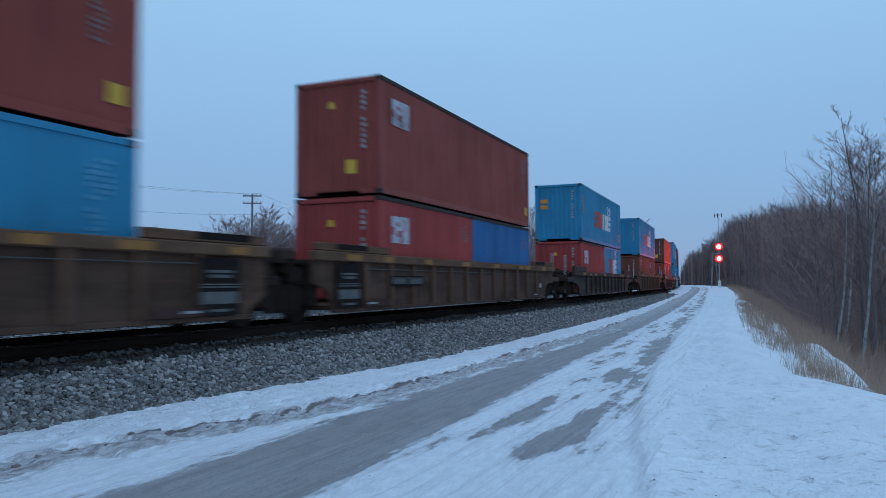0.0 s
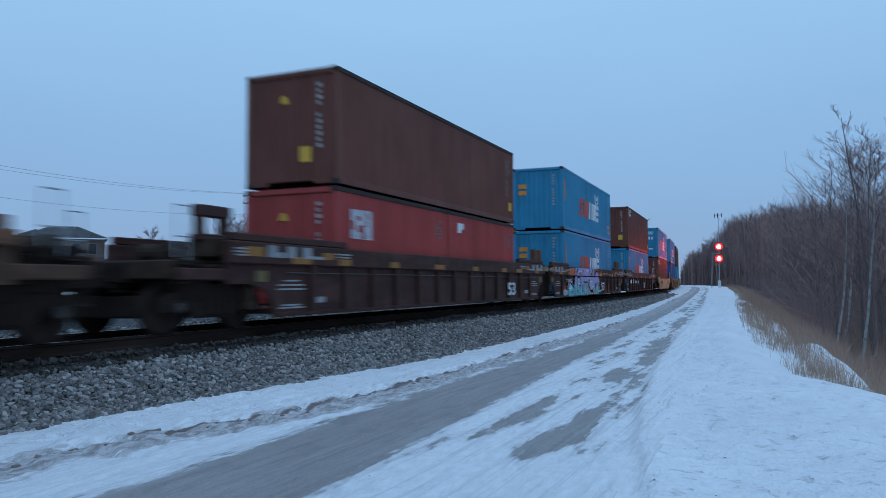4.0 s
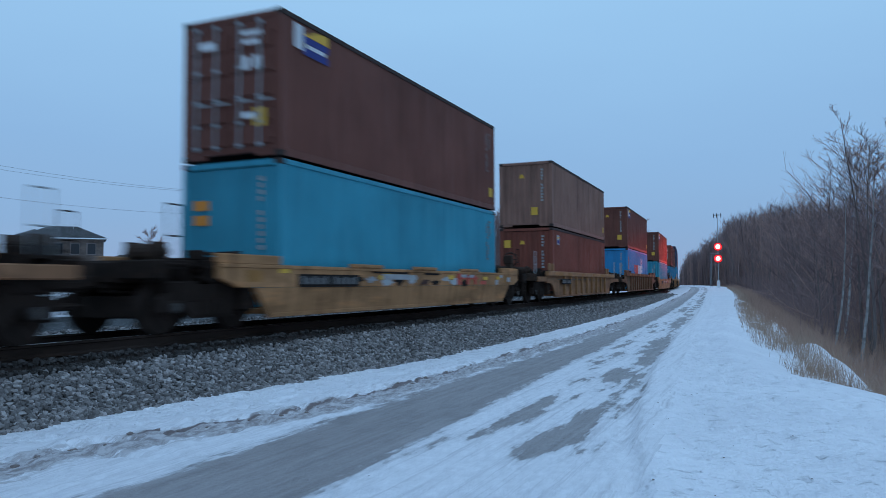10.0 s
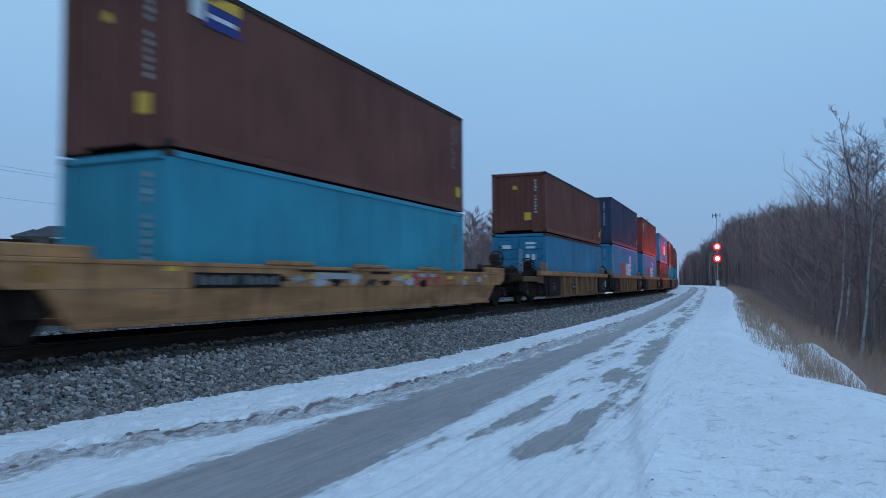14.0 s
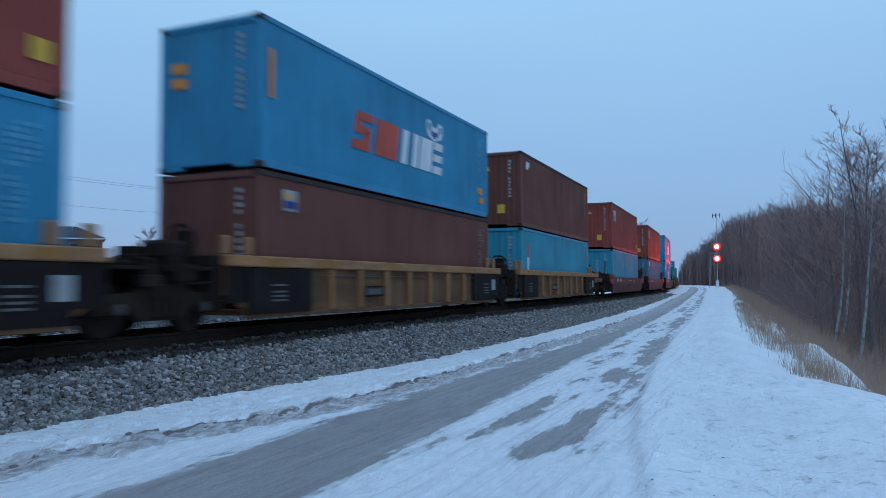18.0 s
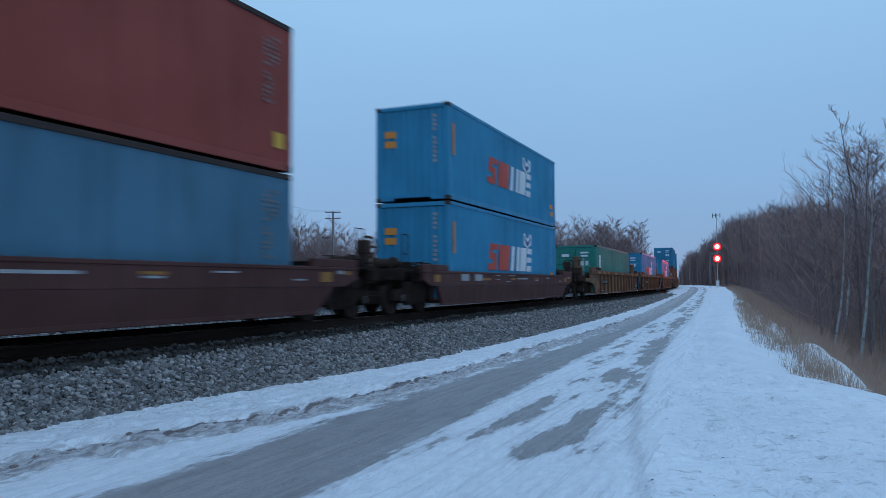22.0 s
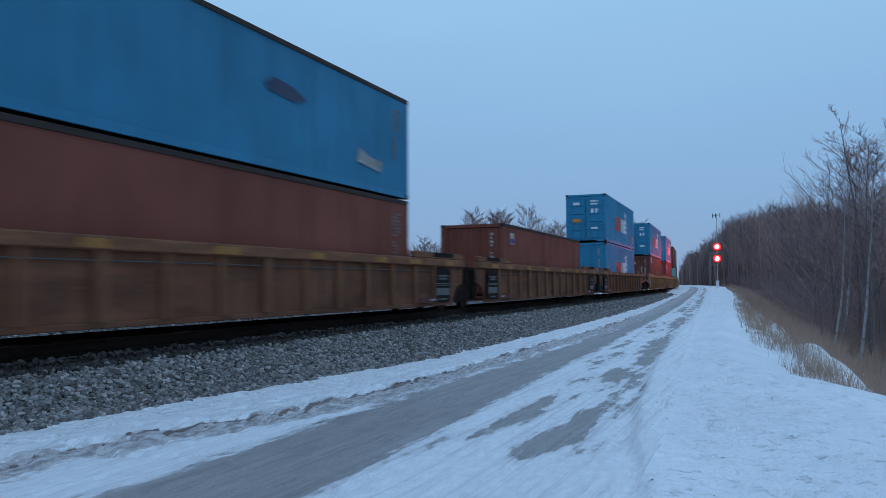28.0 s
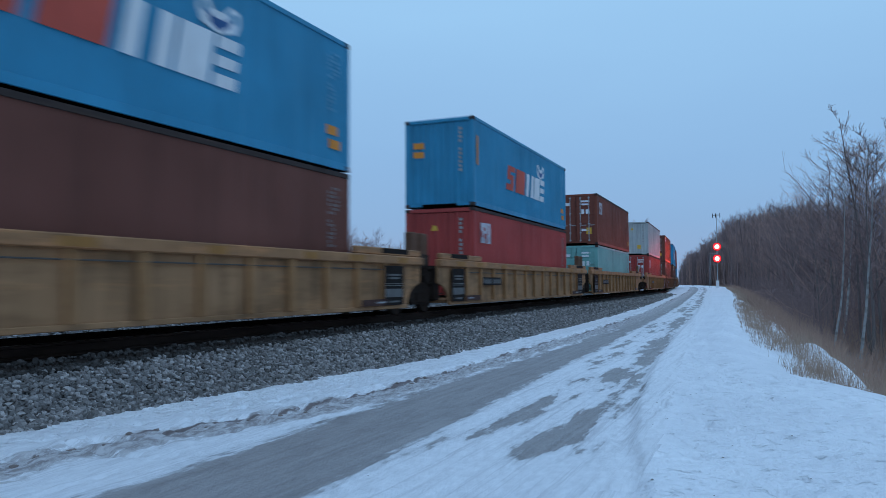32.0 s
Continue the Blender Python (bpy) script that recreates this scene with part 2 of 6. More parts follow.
def side_logo(box_ob, kind, length, height, material):
    """Markings of the long side that faces the lane."""
    x, front = WIDE / 2 - 0.012, -length / 2
    short = length < 7
    key = (short, height)
    if kind == "wave":
        # two words as plain slanted blocks, with a small angular emblem
        y0, z0, w = (front + 3.32, 0.91, 1.0) if not short else (front + 1.5, 1.0, 0.55)

        def block(name, index, y, z, ww, h, slant=0.17):
            me = plates(("wave_block", short, index), [bar(0, 0, ww * w, h, slant)])
            part(name, me, REDMARK if name == "red_block" else WHITE, box_ob, "", (x, y0 + y * w, z0 + z))
        def tucked(pts):
            return [(y0 + 4.56 * w + (p - y0 - 4.47 * w) * 0.88, z0 + 0.91 + (q - z0 - 0.94) * 0.86) for p, q in pts]
        for k, q in enumerate(((0.0, 0.0, 0.82, 0.22, 0.05), (0.52, 0.22, 0.34, 0.26, 0.05), (0.12, 0.38, 0.72, 0.2, 0.05), (0.14, 0.56, 0.32, 0.2, 0.05), (0.2, 0.7, 0.84, 0.2, 0.05), (1.08, 0.0, 1.12, 0.9, 0.17))):
            block("red_block", k, *q)
        for k, q in enumerate(((2.44, 0.0, 0.34, 0.9), (3.08, 0.0, 0.34, 0.9), (3.52, 0.0, 0.78, 0.9), (4.42, 0.0, 0.58, 0.22, 0.04), (4.46, 0.35, 0.58, 0.2, 0.04), (4.52, 0.68, 0.58, 0.22, 0.04))):
            block("white_block", 10 + k, *q)
        a = [(y0 + p * w, z0 + q) for p, q in ((3.97, 1.06), (3.86, 1.30), (3.92, 1.56), (4.14, 1.60), (4.32, 1.40), (4.64, 1.40), (4.86, 1.60), (5.08, 1.54), (5.08, 1.28), (4.98, 1.08), (4.74, 1.02), (4.47, 0.94), (4.2, 1.0))]
        part("emblem", plates(("wave_emblem", short), [tucked(a)]), WHITE, box_ob, "white angular emblem", (x, 0, 0))
        a = [(y0 + p * w, z0 + q) for p, q in ((4.14, 1.34), (4.34, 1.24), (4.62, 1.24), (4.84, 1.36), (4.76, 1.14), (4.48, 1.0), (4.22, 1.12))]
        part("emblem_centre", plates(("wave_emblem_centre", short), [tucked(a)], 0.006, 0.01), DEEPBLUE, box_ob, "dark blue emblem centre", (x, 0, 0))
        for k, pts in enumerate((((3.96, 1.30), (4.0, 1.48), (4.1, 1.50), (4.2, 1.40), (4.06, 1.24)), ((5.0, 1.30), (4.98, 1.46), (4.88, 1.50), (4.76, 1.40), (4.92, 1.24)))):
            part("emblem_gap", plates(("wave_emblem_gap", short, k), [tucked([(y0 + p * w, z0 + q) for p, q in pts])], 0.006, 0.009), material, box_ob, "", (x, 0, 0))
        if not short:
            for i, z in enumerate((0.12, 0.42)):
                part("caution_marking", box(0.006, 0.42, 0.2), ORANGE, box_ob, "orange caution mark", (x + 0.003, length / 2 - 0.62 - 0.1 * i, 0.3 + z))
    elif kind == "arrow":
        y0, z0 = front + 0.62, height - 1.12
        part("white_marking", plates(("arrow", *key), [[(y0, z0), (y0 + 0.95, z0 + 0.0), (y0 + 0.95, z0 + 0.68), (y0, z0 + 0.66)]]), CHALK, box_ob, "chalky white square shipping mark", (x, 0, 0))
        cuts = [bar(y0 + 0.02, z0 + 0.2, 0.14, 0.2), bar(y0 + 0.30, z0 + 0.16, 0.24, 0.16, 0.05), [(y0 + 0.46, z0 + 0.02), (y0 + 0.62, z0 + 0.02), (y0 + 0.54, z0 + 0.3)], bar(y0 + 0.26, z0 + 0.42, 0.18, 0.1), [(y0 + 0.66, z0 + 0.3), (y0 + 0.74, z0 + 0.3), (y0 + 0.76, z0 + 0.6), (y0 + 0.70, z0 + 0.62)]]
        for k, cut in enumerate(cuts):
            part("cut_shape", plates(("arrow_cut", k, *key), [cut], 0.006, 0.009), material, box_ob, "", (x, 0, 0))
    elif kind == "badge":
        y0, z0 = front + 0.75, height - 0.72
        part("white_marking", plates(("badge", *key), [bar(y0, z0, 0.46, 0.42)]), DULL, box_ob, "small pale square badge", (x, 0, 0))
        part("blue_marking", plates(("badge_blue", *key), [bar(y0 + 0.05, z0 + 0.06, 0.36, 0.14)], 0.006, 0.009), NAVYMARK, box_ob, "", (x, 0, 0))
        part("yellow_marking", plates(("badge_yellow", *key), [bar(y0 + 0.05, z0 + 0.26, 0.30, 0.08)], 0.006, 0.009), YELLOW, box_ob, "", (x, 0, 0))
    elif kind == "flag":
        y0, z0 = front + 0.45, height - 0.66
        part("white_marking", plates(("flag_white", *key), [bar(y0, z0, 0.30, 0.5), bar(y0 + 0.42, z0 + 0.09, 0.7, 0.08)]), WHITE, box_ob, "white block with a bar", (x, 0, 0))
        part("blue_marking", plates(("flag_blue", *key), [bar(y0 + 0.31, z0 - 0.07, 0.92, 0.15), bar(y0 + 0.31, z0 + 0.18, 0.92, 0.14)]), NAVYMARK, box_ob, "dark blue bars", (x, 0, 0))
        part("yellow_marking", plates(("flag_yellow", *key), [[(y0 + 0.31, z0 + 0.33), (y0 + 1.23, z0 + 0.33), (y0 + 1.23, z0 + 0.55), (y0 + 0.8, z0 + 0.5)]]), YELLOW, box_ob, "yellow flag-shaped mark", (x, 0, 0))
    elif kind == "disc":
        def make():
            bm = bmesh.new()
            bmesh.ops.create_cone(bm, cap_ends=True, segments=24, radius1=0.26, radius2=0.26, depth=0.006, matrix=pose(0.003, 0, 0, 0, 90, 0))
            return bm
        part("round_marking", shared(("disc",), make), LOGOBLUE, box_ob, "pale blue round mark", (x, front + 1.55, height - 0.62))
    elif kind == "panel":
        part("white_marking", plates(("note", *key), [bar(front + 0.72, 1.1, 0.5, 0.95)]), WHITE, box_ob, "white notice board with faint lines", (x, 0, 0))
        part("dark_marking", plates(("note_lines", *key), [bar(front + 0.78, 1.2 + 0.2 * i, 0.38, 0.05) for i in range(4)], 0.006, 0.009), FADED, box_ob, "", (x, 0, 0))
    elif kind == "small":
        part("white_marking", plates(("small", *key), [bar(front + 0.7, height - 0.62, 0.26, 0.3), bar(front + 1.0, height - 0.5, 0.16, 0.18)]), WHITE, box_ob, "small white mark", (x, 0, 0))
    elif kind == "strip":
        for k, tone in enumerate((WHITE, WHITE, REDMARK, REDMARK)):
            part("square_marking", box(0.006, 0.22, 0.24), tone, box_ob, "", (x + 0.003, front + 0.85, 0.95 + 0.27 * k))
    elif kind == "patch":
        part("pale_patch", plates(("patch", *key), [[(length / 2 - 2.6, 0.62), (length / 2 - 1.5, 0.5), (length / 2 - 1.4, 0.78), (length / 2 - 2.0, 0.8), (length / 2 - 2.5, 0.95)]]), CODEMARK, box_ob, "pale repair patch", (x, 0, 0))
        part("scuff", plates(("scuff", *key), [[(0.2, 1.5), (1.1, 1.42), (1.5, 1.55), (1.0, 1.72), (0.4, 1.78), (0.1, 1.62)]]), NAVY, box_ob, "dark scraped scuff", (x, 0, 0))
    # number lines at the far end, and the code beside them
    pale = DIMMARK if kind not in ("wave",) else PALEBLUE
    bars = [bar(length / 2 - 0.86 + 0.155 * k, height - 0.42 - 0.088 * i, 0.10 - 0.03 * ((i + k) % 3 == 1), 0.055) for i in range(6 if short else 15) for k in (0, 1, 2) if (i * 3 + k) % 5 and not (i > 7 and k == 2) and i != 7]
    tagged(part("number_marking", plates(("number_marking", *key), bars), pale, box_ob, "", (x - 0.001, 0, 0)), kind="stuff")
    if kind in ("arrow", "flag", "none"):
        part("yellow_label", box(0.006, 0.3, 0.3), YELLOW, box_ob, "square yellow label", (x + 0.003, length / 2 - 0.42, 0.42))


def blank_end(box_ob, length, height, colour, kind):
    """The closed end: ribbed steel with its code running down."""
    y = -length / 2 + 0.012
    part("front_panel", corrugated(WIDE - 0.3, height - 0.3, 0.25, 0.04), colour, box_ob, "", (0, y + 0.006, 0.15), (0, 0, -90))
    pitch = 0.135
    lines = [bar(WIDE / 2 - 0.52, height - 0.42 - pitch * i, 0.12 - 0.03 * (i % 2), 0.085) for i in range(12) if i not in (4, 11)]
    tagged(part("code_marking", plates(("code_lines", height), lines), CODEMARK, box_ob, "white code running down the end", (0, y, 0), (0, 0, -90)), kind="stuff")
    label = ORANGE if kind == "wave" else YELLOW
    if kind == "wave":
        for z in (1.94, 1.64):
            part("caution_label", box(0.38, 0.006, 0.2), label, box_ob, "orange caution label", (-WIDE / 2 + 0.5, y - 0.004, z))
        if colour != TEAL:
            part("caution_strip", box(0.006, 0.13, 0.95), ORANGE, box_ob, "orange height strip", (WIDE / 2 - 0.001, -length / 2 + 0.35, height - 1.55))
    else:
        side, up = {"flag": (WIDE / 2 - 0.56, 0.56), "labelled": (-WIDE / 2 + 0.36, height - 0.86)}.get(kind, (WIDE / 2 - 0.82, 0.52))
        if kind not in ("badge", "bare", "disc"):
            part("caution_label", box(0.3, 0.006, 0.34), label, box_ob, "square yellow label", (side, y - 0.004, up))
        if kind not in ("badge", "bare", "disc") and colour not in (TEAL, FADED, MIDBLUE, DEEPBLUE, NAVY, ROYAL):
            part("warning_label", plates(("triangle",), [[(-0.12, 0), (0.12, 0), (0.07, 0.16), (-0.06, 0.17)]]), label, box_ob, "small yellow warning label", (-WIDE / 2 + 1.05, y - 0.001, height - 0.72), (0, 0, -90))


def door_end(box_ob, length, height, colour, kind):
    """The doors: two leaves with hinges, locking bars and markings."""
    y = -length / 2 + 0.012
    bars = GALV if kind == "silver" else colour
    for side in (-1, 1):
        def make():
            bm = bmesh.new()
            w, h = WIDE / 2 - 0.17, height - 0.3
            add_box(bm, -w / 2, w / 2, 0, 0.045, 0, h, 0.008)
            return bm
        door = part("door", shared(("door", height), make), colour, box_ob, "", (side * (WIDE / 4 - 0.075), y, 0.15))
        w, h = WIDE / 2 - 0.17, height - 0.3
        for i in range(5):
            part("door_panel", box(round(w - 0.1, 3), 0.05, round((h - 0.2) * 0.15, 3), 0.015), colour, door, "", (0, -0.015, 0.1 + i * (h - 0.2) / 5))
        for k in (-0.26, 0.2):
            def make_bar():
                bm = bmesh.new()
                add_rod(bm, (0, -0.075, 0.02), (0, -0.075, height - 0.32), 0.02, 8)
                for z in (0.06, 0.5, 1.0, 1.6, height - 0.42):
                    add_box(bm, -0.055, 0.055, -0.095, -0.03, z, z + 0.06, 0.006)
                add_box(bm, -0.02, 0.34, -0.105, -0.09, 0.93, 0.965)
                return bm
            part("locking_bar", shared(("locking_bar", height), make_bar), bars, door, "", (k * 1.05, 0, 0))
        for z in (0.2, 0.8, 1.5, height - 0.6):
            part("hinge", box(0.1, 0.05, 0.12, 0.01), colour, door, "", (side * (WIDE / 4 - 0.1), -0.01, z))
        marks = ((0.0, height - 0.62, 0.5, 0.09), (-0.02, height - 0.80, 0.4, 0.09), (-0.14, height - 1.30, 0.16, 0.26), (0.14, height - 1.30, 0.2, 0.26), (0.0, 0.62, 0.44, 0.12)) if side > 0 else ((-0.02, height - 0.80, 0.42, 0.16),)
        for px, z, w, h in marks:
            part("white_marking", box(w, 0.006, h), WHITE, door, "white code lines", (px, -0.044, z))
        if side < 0 and kind == "wave":
            part("caution_label", box(0.5, 0.006, 0.2), ORANGE, door, "orange caution label", (0, -0.044, 1.05))
        if side > 0 and kind == "silver":
            part("caution_label", box(0.3, 0.006, 0.36), YELLOW, door, "square yellow label", (0.2, -0.044, 0.45))


def container(colour, label, kind="none", length=FEET40, height=HIGH, doors=False, logo=None):
    thing = tagged(new("shipping_container"), label, "shipping container", "containers on the train")
    TALL[thing.name] = height
    x, L = WIDE / 2, length
    for side in (1, -1):
        part("side_panel", corrugated(L - 0.3, height - 0.24, 0.278, 0.036), colour, thing, "", (side * (x - 0.014), 0, 0.14), (0, 0, 0 if side > 0 else 180))
        part("top_rail", box(0.06, L - 0.3, 0.1, 0.006), colour if kind == "wave" or colour in (TEAL, GREEN, MINT) else EDGEDARK, thing, "", (side * (x - 0.032), 0, height - 0.105))
        part("bottom_rail", box(0.05, L - 0.3, 0.155, 0.006), colour, thing, "", (side * (x - 0.028), 0, 0.012))
    for end in (-1, 1):
        part("header", box(WIDE - 0.32, 0.07, 0.12, 0.006), colour, thing, "", (0, end * (L / 2 - 0.04), height - 0.13))
        part("sill", shared(("sill",), notched_sill), colour, thing, "", (0, end * (L / 2 - 0.045), 0.02))
        for side in (-1, 1):
            part("corner_post", box(0.15, 0.15, height - 0.23, 0.012), colour, thing, "", (side * (x - 0.082), end * (L / 2 - 0.082), 0.115))
            for z in (0, height - 0.118):
                part("corner_casting", casting(), EDGEDARK, thing, "", (side * (x - 0.0875), end * (L / 2 - 0.0915), z), (0, 0, {(1, -1): 0, (-1, 1): 180, (1, 1): 90, (-1, -1): -90}[side, end]))
    part("roof", box(WIDE - 0.12, L - 0.2, 0.03, 0.004), colour, thing, "", (0, 0, height - 0.05))
    part("floor", box(WIDE - 0.14, L - 0.3, 0.05), STEEL, thing, "", (0, 0, 0.1))
    part("back_panel", corrugated(WIDE - 0.3, height - 0.3, 0.25, 0.04), colour, thing, "", (0, L / 2 - 0.02, 0.15), (0, 0, 90))
    (door_end if doors else blank_end)(thing, L, height, colour, kind)
    side_logo(thing, logo or kind, L, height, colour)
    return thing
# well cars: origin on the rail top at the middle of the well, front towards -y
FLOOR = 0.34


def bogie_meshes():
    def wheelset():
        bm = bmesh.new()
        add_rod(bm, (-0.98, 0, 0), (0.98, 0, 0), 0.085, 10)
        for side in (-1, 1):
            add_rod(bm, (side * 0.69, 0, 0), (side * 0.715, 0, 0), 0.455, 28)
            add_rod(bm, (side * 0.705, 0, 0), (side * 0.815, 0, 0), 0.42, 28, 0.415)
            add_rod(bm, (side * 0.81, 0, 0), (side * 0.86, 0, 0), 0.17, 14, 0.12)
            for k in range(4):
                a = k * math.pi / 2
                add_rod(bm, (side * 0.80, 0.2 * math.cos(a), 0.2 * math.sin(a)), (side * 0.825, 0.2 * math.cos(a), 0.2 * math.sin(a)), 0.05, 6)
        return bm

    def frame_side():
        bm = bmesh.new()
        out = [(-1.2, 0.36), (-1.2, 0.58), (-1.02, 0.66), (-0.62, 0.68), (-0.42, 0.8), (0.42, 0.8), (0.62, 0.68), (1.02, 0.66), (1.2, 0.58), (1.2, 0.36),
               (1.04, 0.36), (0.98, 0.5), (0.72, 0.5), (0.46, 0.24), (-0.46, 0.24), (-0.72, 0.5), (-0.98, 0.5), (-1.04, 0.36)]
        add_plate(bm, out, -0.07, 0.07)
        for k in (-0.26, -0.09, 0.09, 0.26):
            add_rod(bm, (0.08, k, 0.3), (0.08, k, 0.56), 0.075, 10)
        for k in (-0.89, 0.89):
            add_rod(bm, (-0.05, k, 0.43), (0.12, k, 0.43), 0.12, 12)
        return bm
    return shared(("wheelset",), wheelset), shared(("bogie_side",), frame_side)


WHEELS = []


def axle_cap():
    bm = bmesh.new()
    add_rod(bm, (0, 0, 0), (0.03, 0, 0), 0.09, 12, 0.08)
    for k in range(3):
        a = k * 2.094 + 0.5
        add_rod(bm, (0.02, 0.05 * math.cos(a), 0.05 * math.sin(a)), (0.045, 0.05 * math.cos(a), 0.05 * math.sin(a)), 0.016, 6)
    return bm


def bogie(car, y):
    wheels, side_mesh = bogie_meshes()

    def bolster():
        bm = bmesh.new()
        add_box(bm, -1.0, 1.0, -0.24, 0.24, 0.5, 0.78, 0.03)
        add_rod(bm, (0, 0, 0.76), (0, 0, 0.92), 0.3, 16)
        for y in (-1.25, -0.42, 0.34, 1.17):
            add_box(bm, -0.62, 0.62, y, y + 0.08, 0.26, 0.62, 0.02)
        return bm
    truck = part("bogie", shared(("bolster",), bolster), STEEL, car, "black cast-steel bogie", (0, y, 0))
    for x in (-1.02, 1.02):
        part("side_frame", side_mesh, STEEL, truck, "", (x, 0, 0), (0, 0, 0 if x > 0 else 180))
    for k in (-0.89, 0.89):
        # caps in lighter grey, for the small glints on the bogies
        part("axle_cap", shared(("axle_cap",), axle_cap), GRABGREY, truck, "axle cap lightened to imitate a glint", (1.14, k, 0.43))
        WHEELS.append(part("wheelset", wheels, WHEELMAT, truck, "", (0, k, 0.42)))


def side_sheet(style, cf, cr, top=1.27, of=1.35, orr=1.35):
    """The well's side wall, cut away over the bogie at each end; cf and cr are its lower corners."""
    def make():
        bm = bmesh.new()
        if style == "smooth":
            ef, er = cf + 1.45, cr + 1.45
            add_plate(bm, [(-ef, 1.10), (-ef, 0.90), (-cf - 0.95, 0.74), (cr + 0.95, 0.74), (er, 0.90), (er, 1.10)], -0.05, 0.05)
            # the lower half leans inwards
            low = [(-cf - 0.5, 0.735), (-cf, 0.2), (cr, 0.2), (cr + 0.5, 0.735)]
            inner = [bm.verts.new((-0.13 if z < 0.5 else -0.06, y, z)) for y, z in low]
            outer = [bm.verts.new((-0.04 if z < 0.5 else 0.045, y, z)) for y, z in low]
            faces = [bm.faces.new(inner), bm.faces.new(outer[::-1])]
            faces += [bm.faces.new((inner[i], outer[i], outer[(i + 1) % 4], inner[(i + 1) % 4])) for i in range(4)]
            bmesh.ops.recalc_face_normals(bm, faces=faces)
            add_box(bm, -0.06, 0.07, -ef, er, 1.08, 1.15, 0.012)
            for y0, y1 in ((-ef, -cf + 0.25), (cr - 0.25, er)):
                add_box(bm, -0.1, 0.06, y0, y1, 1.14, 1.32, 0.02)
            add_box(bm, -0.12, -0.025, -cf, cr, 0.18, 0.27, 0.012)
        else:
            def arch(c, over):
                if over < 0.6:
                    return [(c + over, top + 0.03), (c + over, 0.62), (c + 0.05, 0.36), (c, 0.2)]
                return [(c + over, top + 0.03), (c + over, 0.80), (c + 0.72, 0.80)] + [(c + 0.66 - 0.62 * math.sin(i * math.pi / 14), 0.22 + 0.54 * math.cos(i * math.pi / 14)) for i in range(1, 8)] + [(c, 0.2)]
            out = [(-y, z) for y, z in arch(cf, of)] + list(reversed(arch(cr, orr)))
            add_plate(bm, out, -0.03, 0.03)
            add_box(bm, -0.03, 0.085, -cf + 0.02, cr - 0.02, 0.19, 0.28, 0.012)
        return bm
    return shared(("side_sheet", style, cf, cr, top, of, orr), make)


def number_text(text, height, widen=1.0):
    def make():
        curve = bpy.data.curves.new("number", "FONT")
        curve.body, curve.size, curve.extrude, curve.offset = text, height / 0.72, 0.003, 0.010
        holder = bpy.data.objects.new("number", curve)
        me = bpy.data.meshes.new_from_object(holder)
        bm = bmesh.new()
        bm.from_mesh(me)
        bmesh.ops.transform(bm, matrix=pose(0, 0, 0, 90, 0, 90) @ Matrix.Diagonal((widen, 1, 1, 1)), verts=bm.verts)
        bpy.data.objects.remove(holder)
        return bm
    return shared(("number", text, height), make)


def portal():
    """A container guide: a short steel frame with a square hole."""
    bm = bmesh.new()
    for y in (-0.36, 0.25):
        add_box(bm, -0.09, 0.09, y, y + 0.15, 0, 0.4, 0.02)
    add_box(bm, -0.1, 0.1, -0.4, 0.44, 0.36, 0.56, 0.02)
    add_box(bm, -0.12, 0.12, -0.42, 0.42, -0.06, 0.06, 0.02)
    return bm


def end_gear():
    """Brake gear slung under the end platform: levers, pipes and a reservoir."""
    bm = bmesh.new()
    add_rod(bm, (-0.8, 0.0, 0.62), (0.7, 0.0, 0.62), 0.17, 12)
    add_box(bm, -1.1, -0.85, -0.35, 0.3, 0.5, 0.85, 0.02)
    add_box(bm, 0.75, 1.15, -0.25, 0.25, 0.68, 0.95, 0.03)
    for x in (-0.35, 0.5):
        add_rod(bm, (x, -0.9, 0.58), (x + 0.1, 0.8, 0.7), 0.025, 6)
    add_rod(bm, (1.05, -0.8, 0.52), (1.05, 0.7, 0.52), 0.03, 6)
    for y in (-0.45, 0.4):
        add_rod(bm, (1.1, y, 0.3), (1.1, y, 1.0), 0.022, 6)
        add_rod(bm, (1.1, y, 0.32), (0.85, y, 0.32), 0.022, 6)
    return bm


def articulation():
    """The joint over a bogie that two cars share: castings, pins and side bearings."""
    bm = bmesh.new()
    add_box(bm, -0.95, 1.0, -0.28, 0.3, 0.78, 1.22, 0.04)
    add_box(bm, -1.1, 1.12, -0.62, -0.34, 0.84, 1.06, 0.03)
    add_box(bm, -1.1, 1.12, 0.36, 0.6, 0.84, 1.1, 0.03)
    add_box(bm, 0.62, 1.2, -0.24, 0.22, 1.2, 1.5, 0.05)
    add_rod(bm, (0.2, 0, 1.1), (0.2, 0, 1.42), 0.22, 12)
    return bm


def rigging(seed):
    """Pipes, valve boxes, levers and brackets crowded round a car's end."""
    rnd = random.Random(seed)
    bm = bmesh.new()
    for k in range(9):
        x, y, z = rnd.uniform(0.55, 1.25), rnd.uniform(-0.1, 1.0), rnd.uniform(0.84, 1.32)
        a, b, c = rnd.uniform(0.05, 0.14), rnd.uniform(0.06, 0.2), rnd.uniform(0.05, 0.16)
        add_box(bm, x - a, x + a, y - b, y + b, z - c, z + c, 0.015)
    for k in range(7):
        y, z = rnd.uniform(-0.3, 0.9), rnd.uniform(0.8, 1.36)
        add_rod(bm, (rnd.uniform(0.4, 1.3), y, z), (rnd.uniform(0.6, 1.32), y + rnd.uniform(0.2, 0.7), z + rnd.uniform(-0.15, 0.12)), 0.022, 6)
    for k in range(4):
        y = rnd.uniform(-0.2, 1.1)
        add_rod(bm, (1.3, y, 0.5), (1.3, y, 1.3), 0.016, 6)
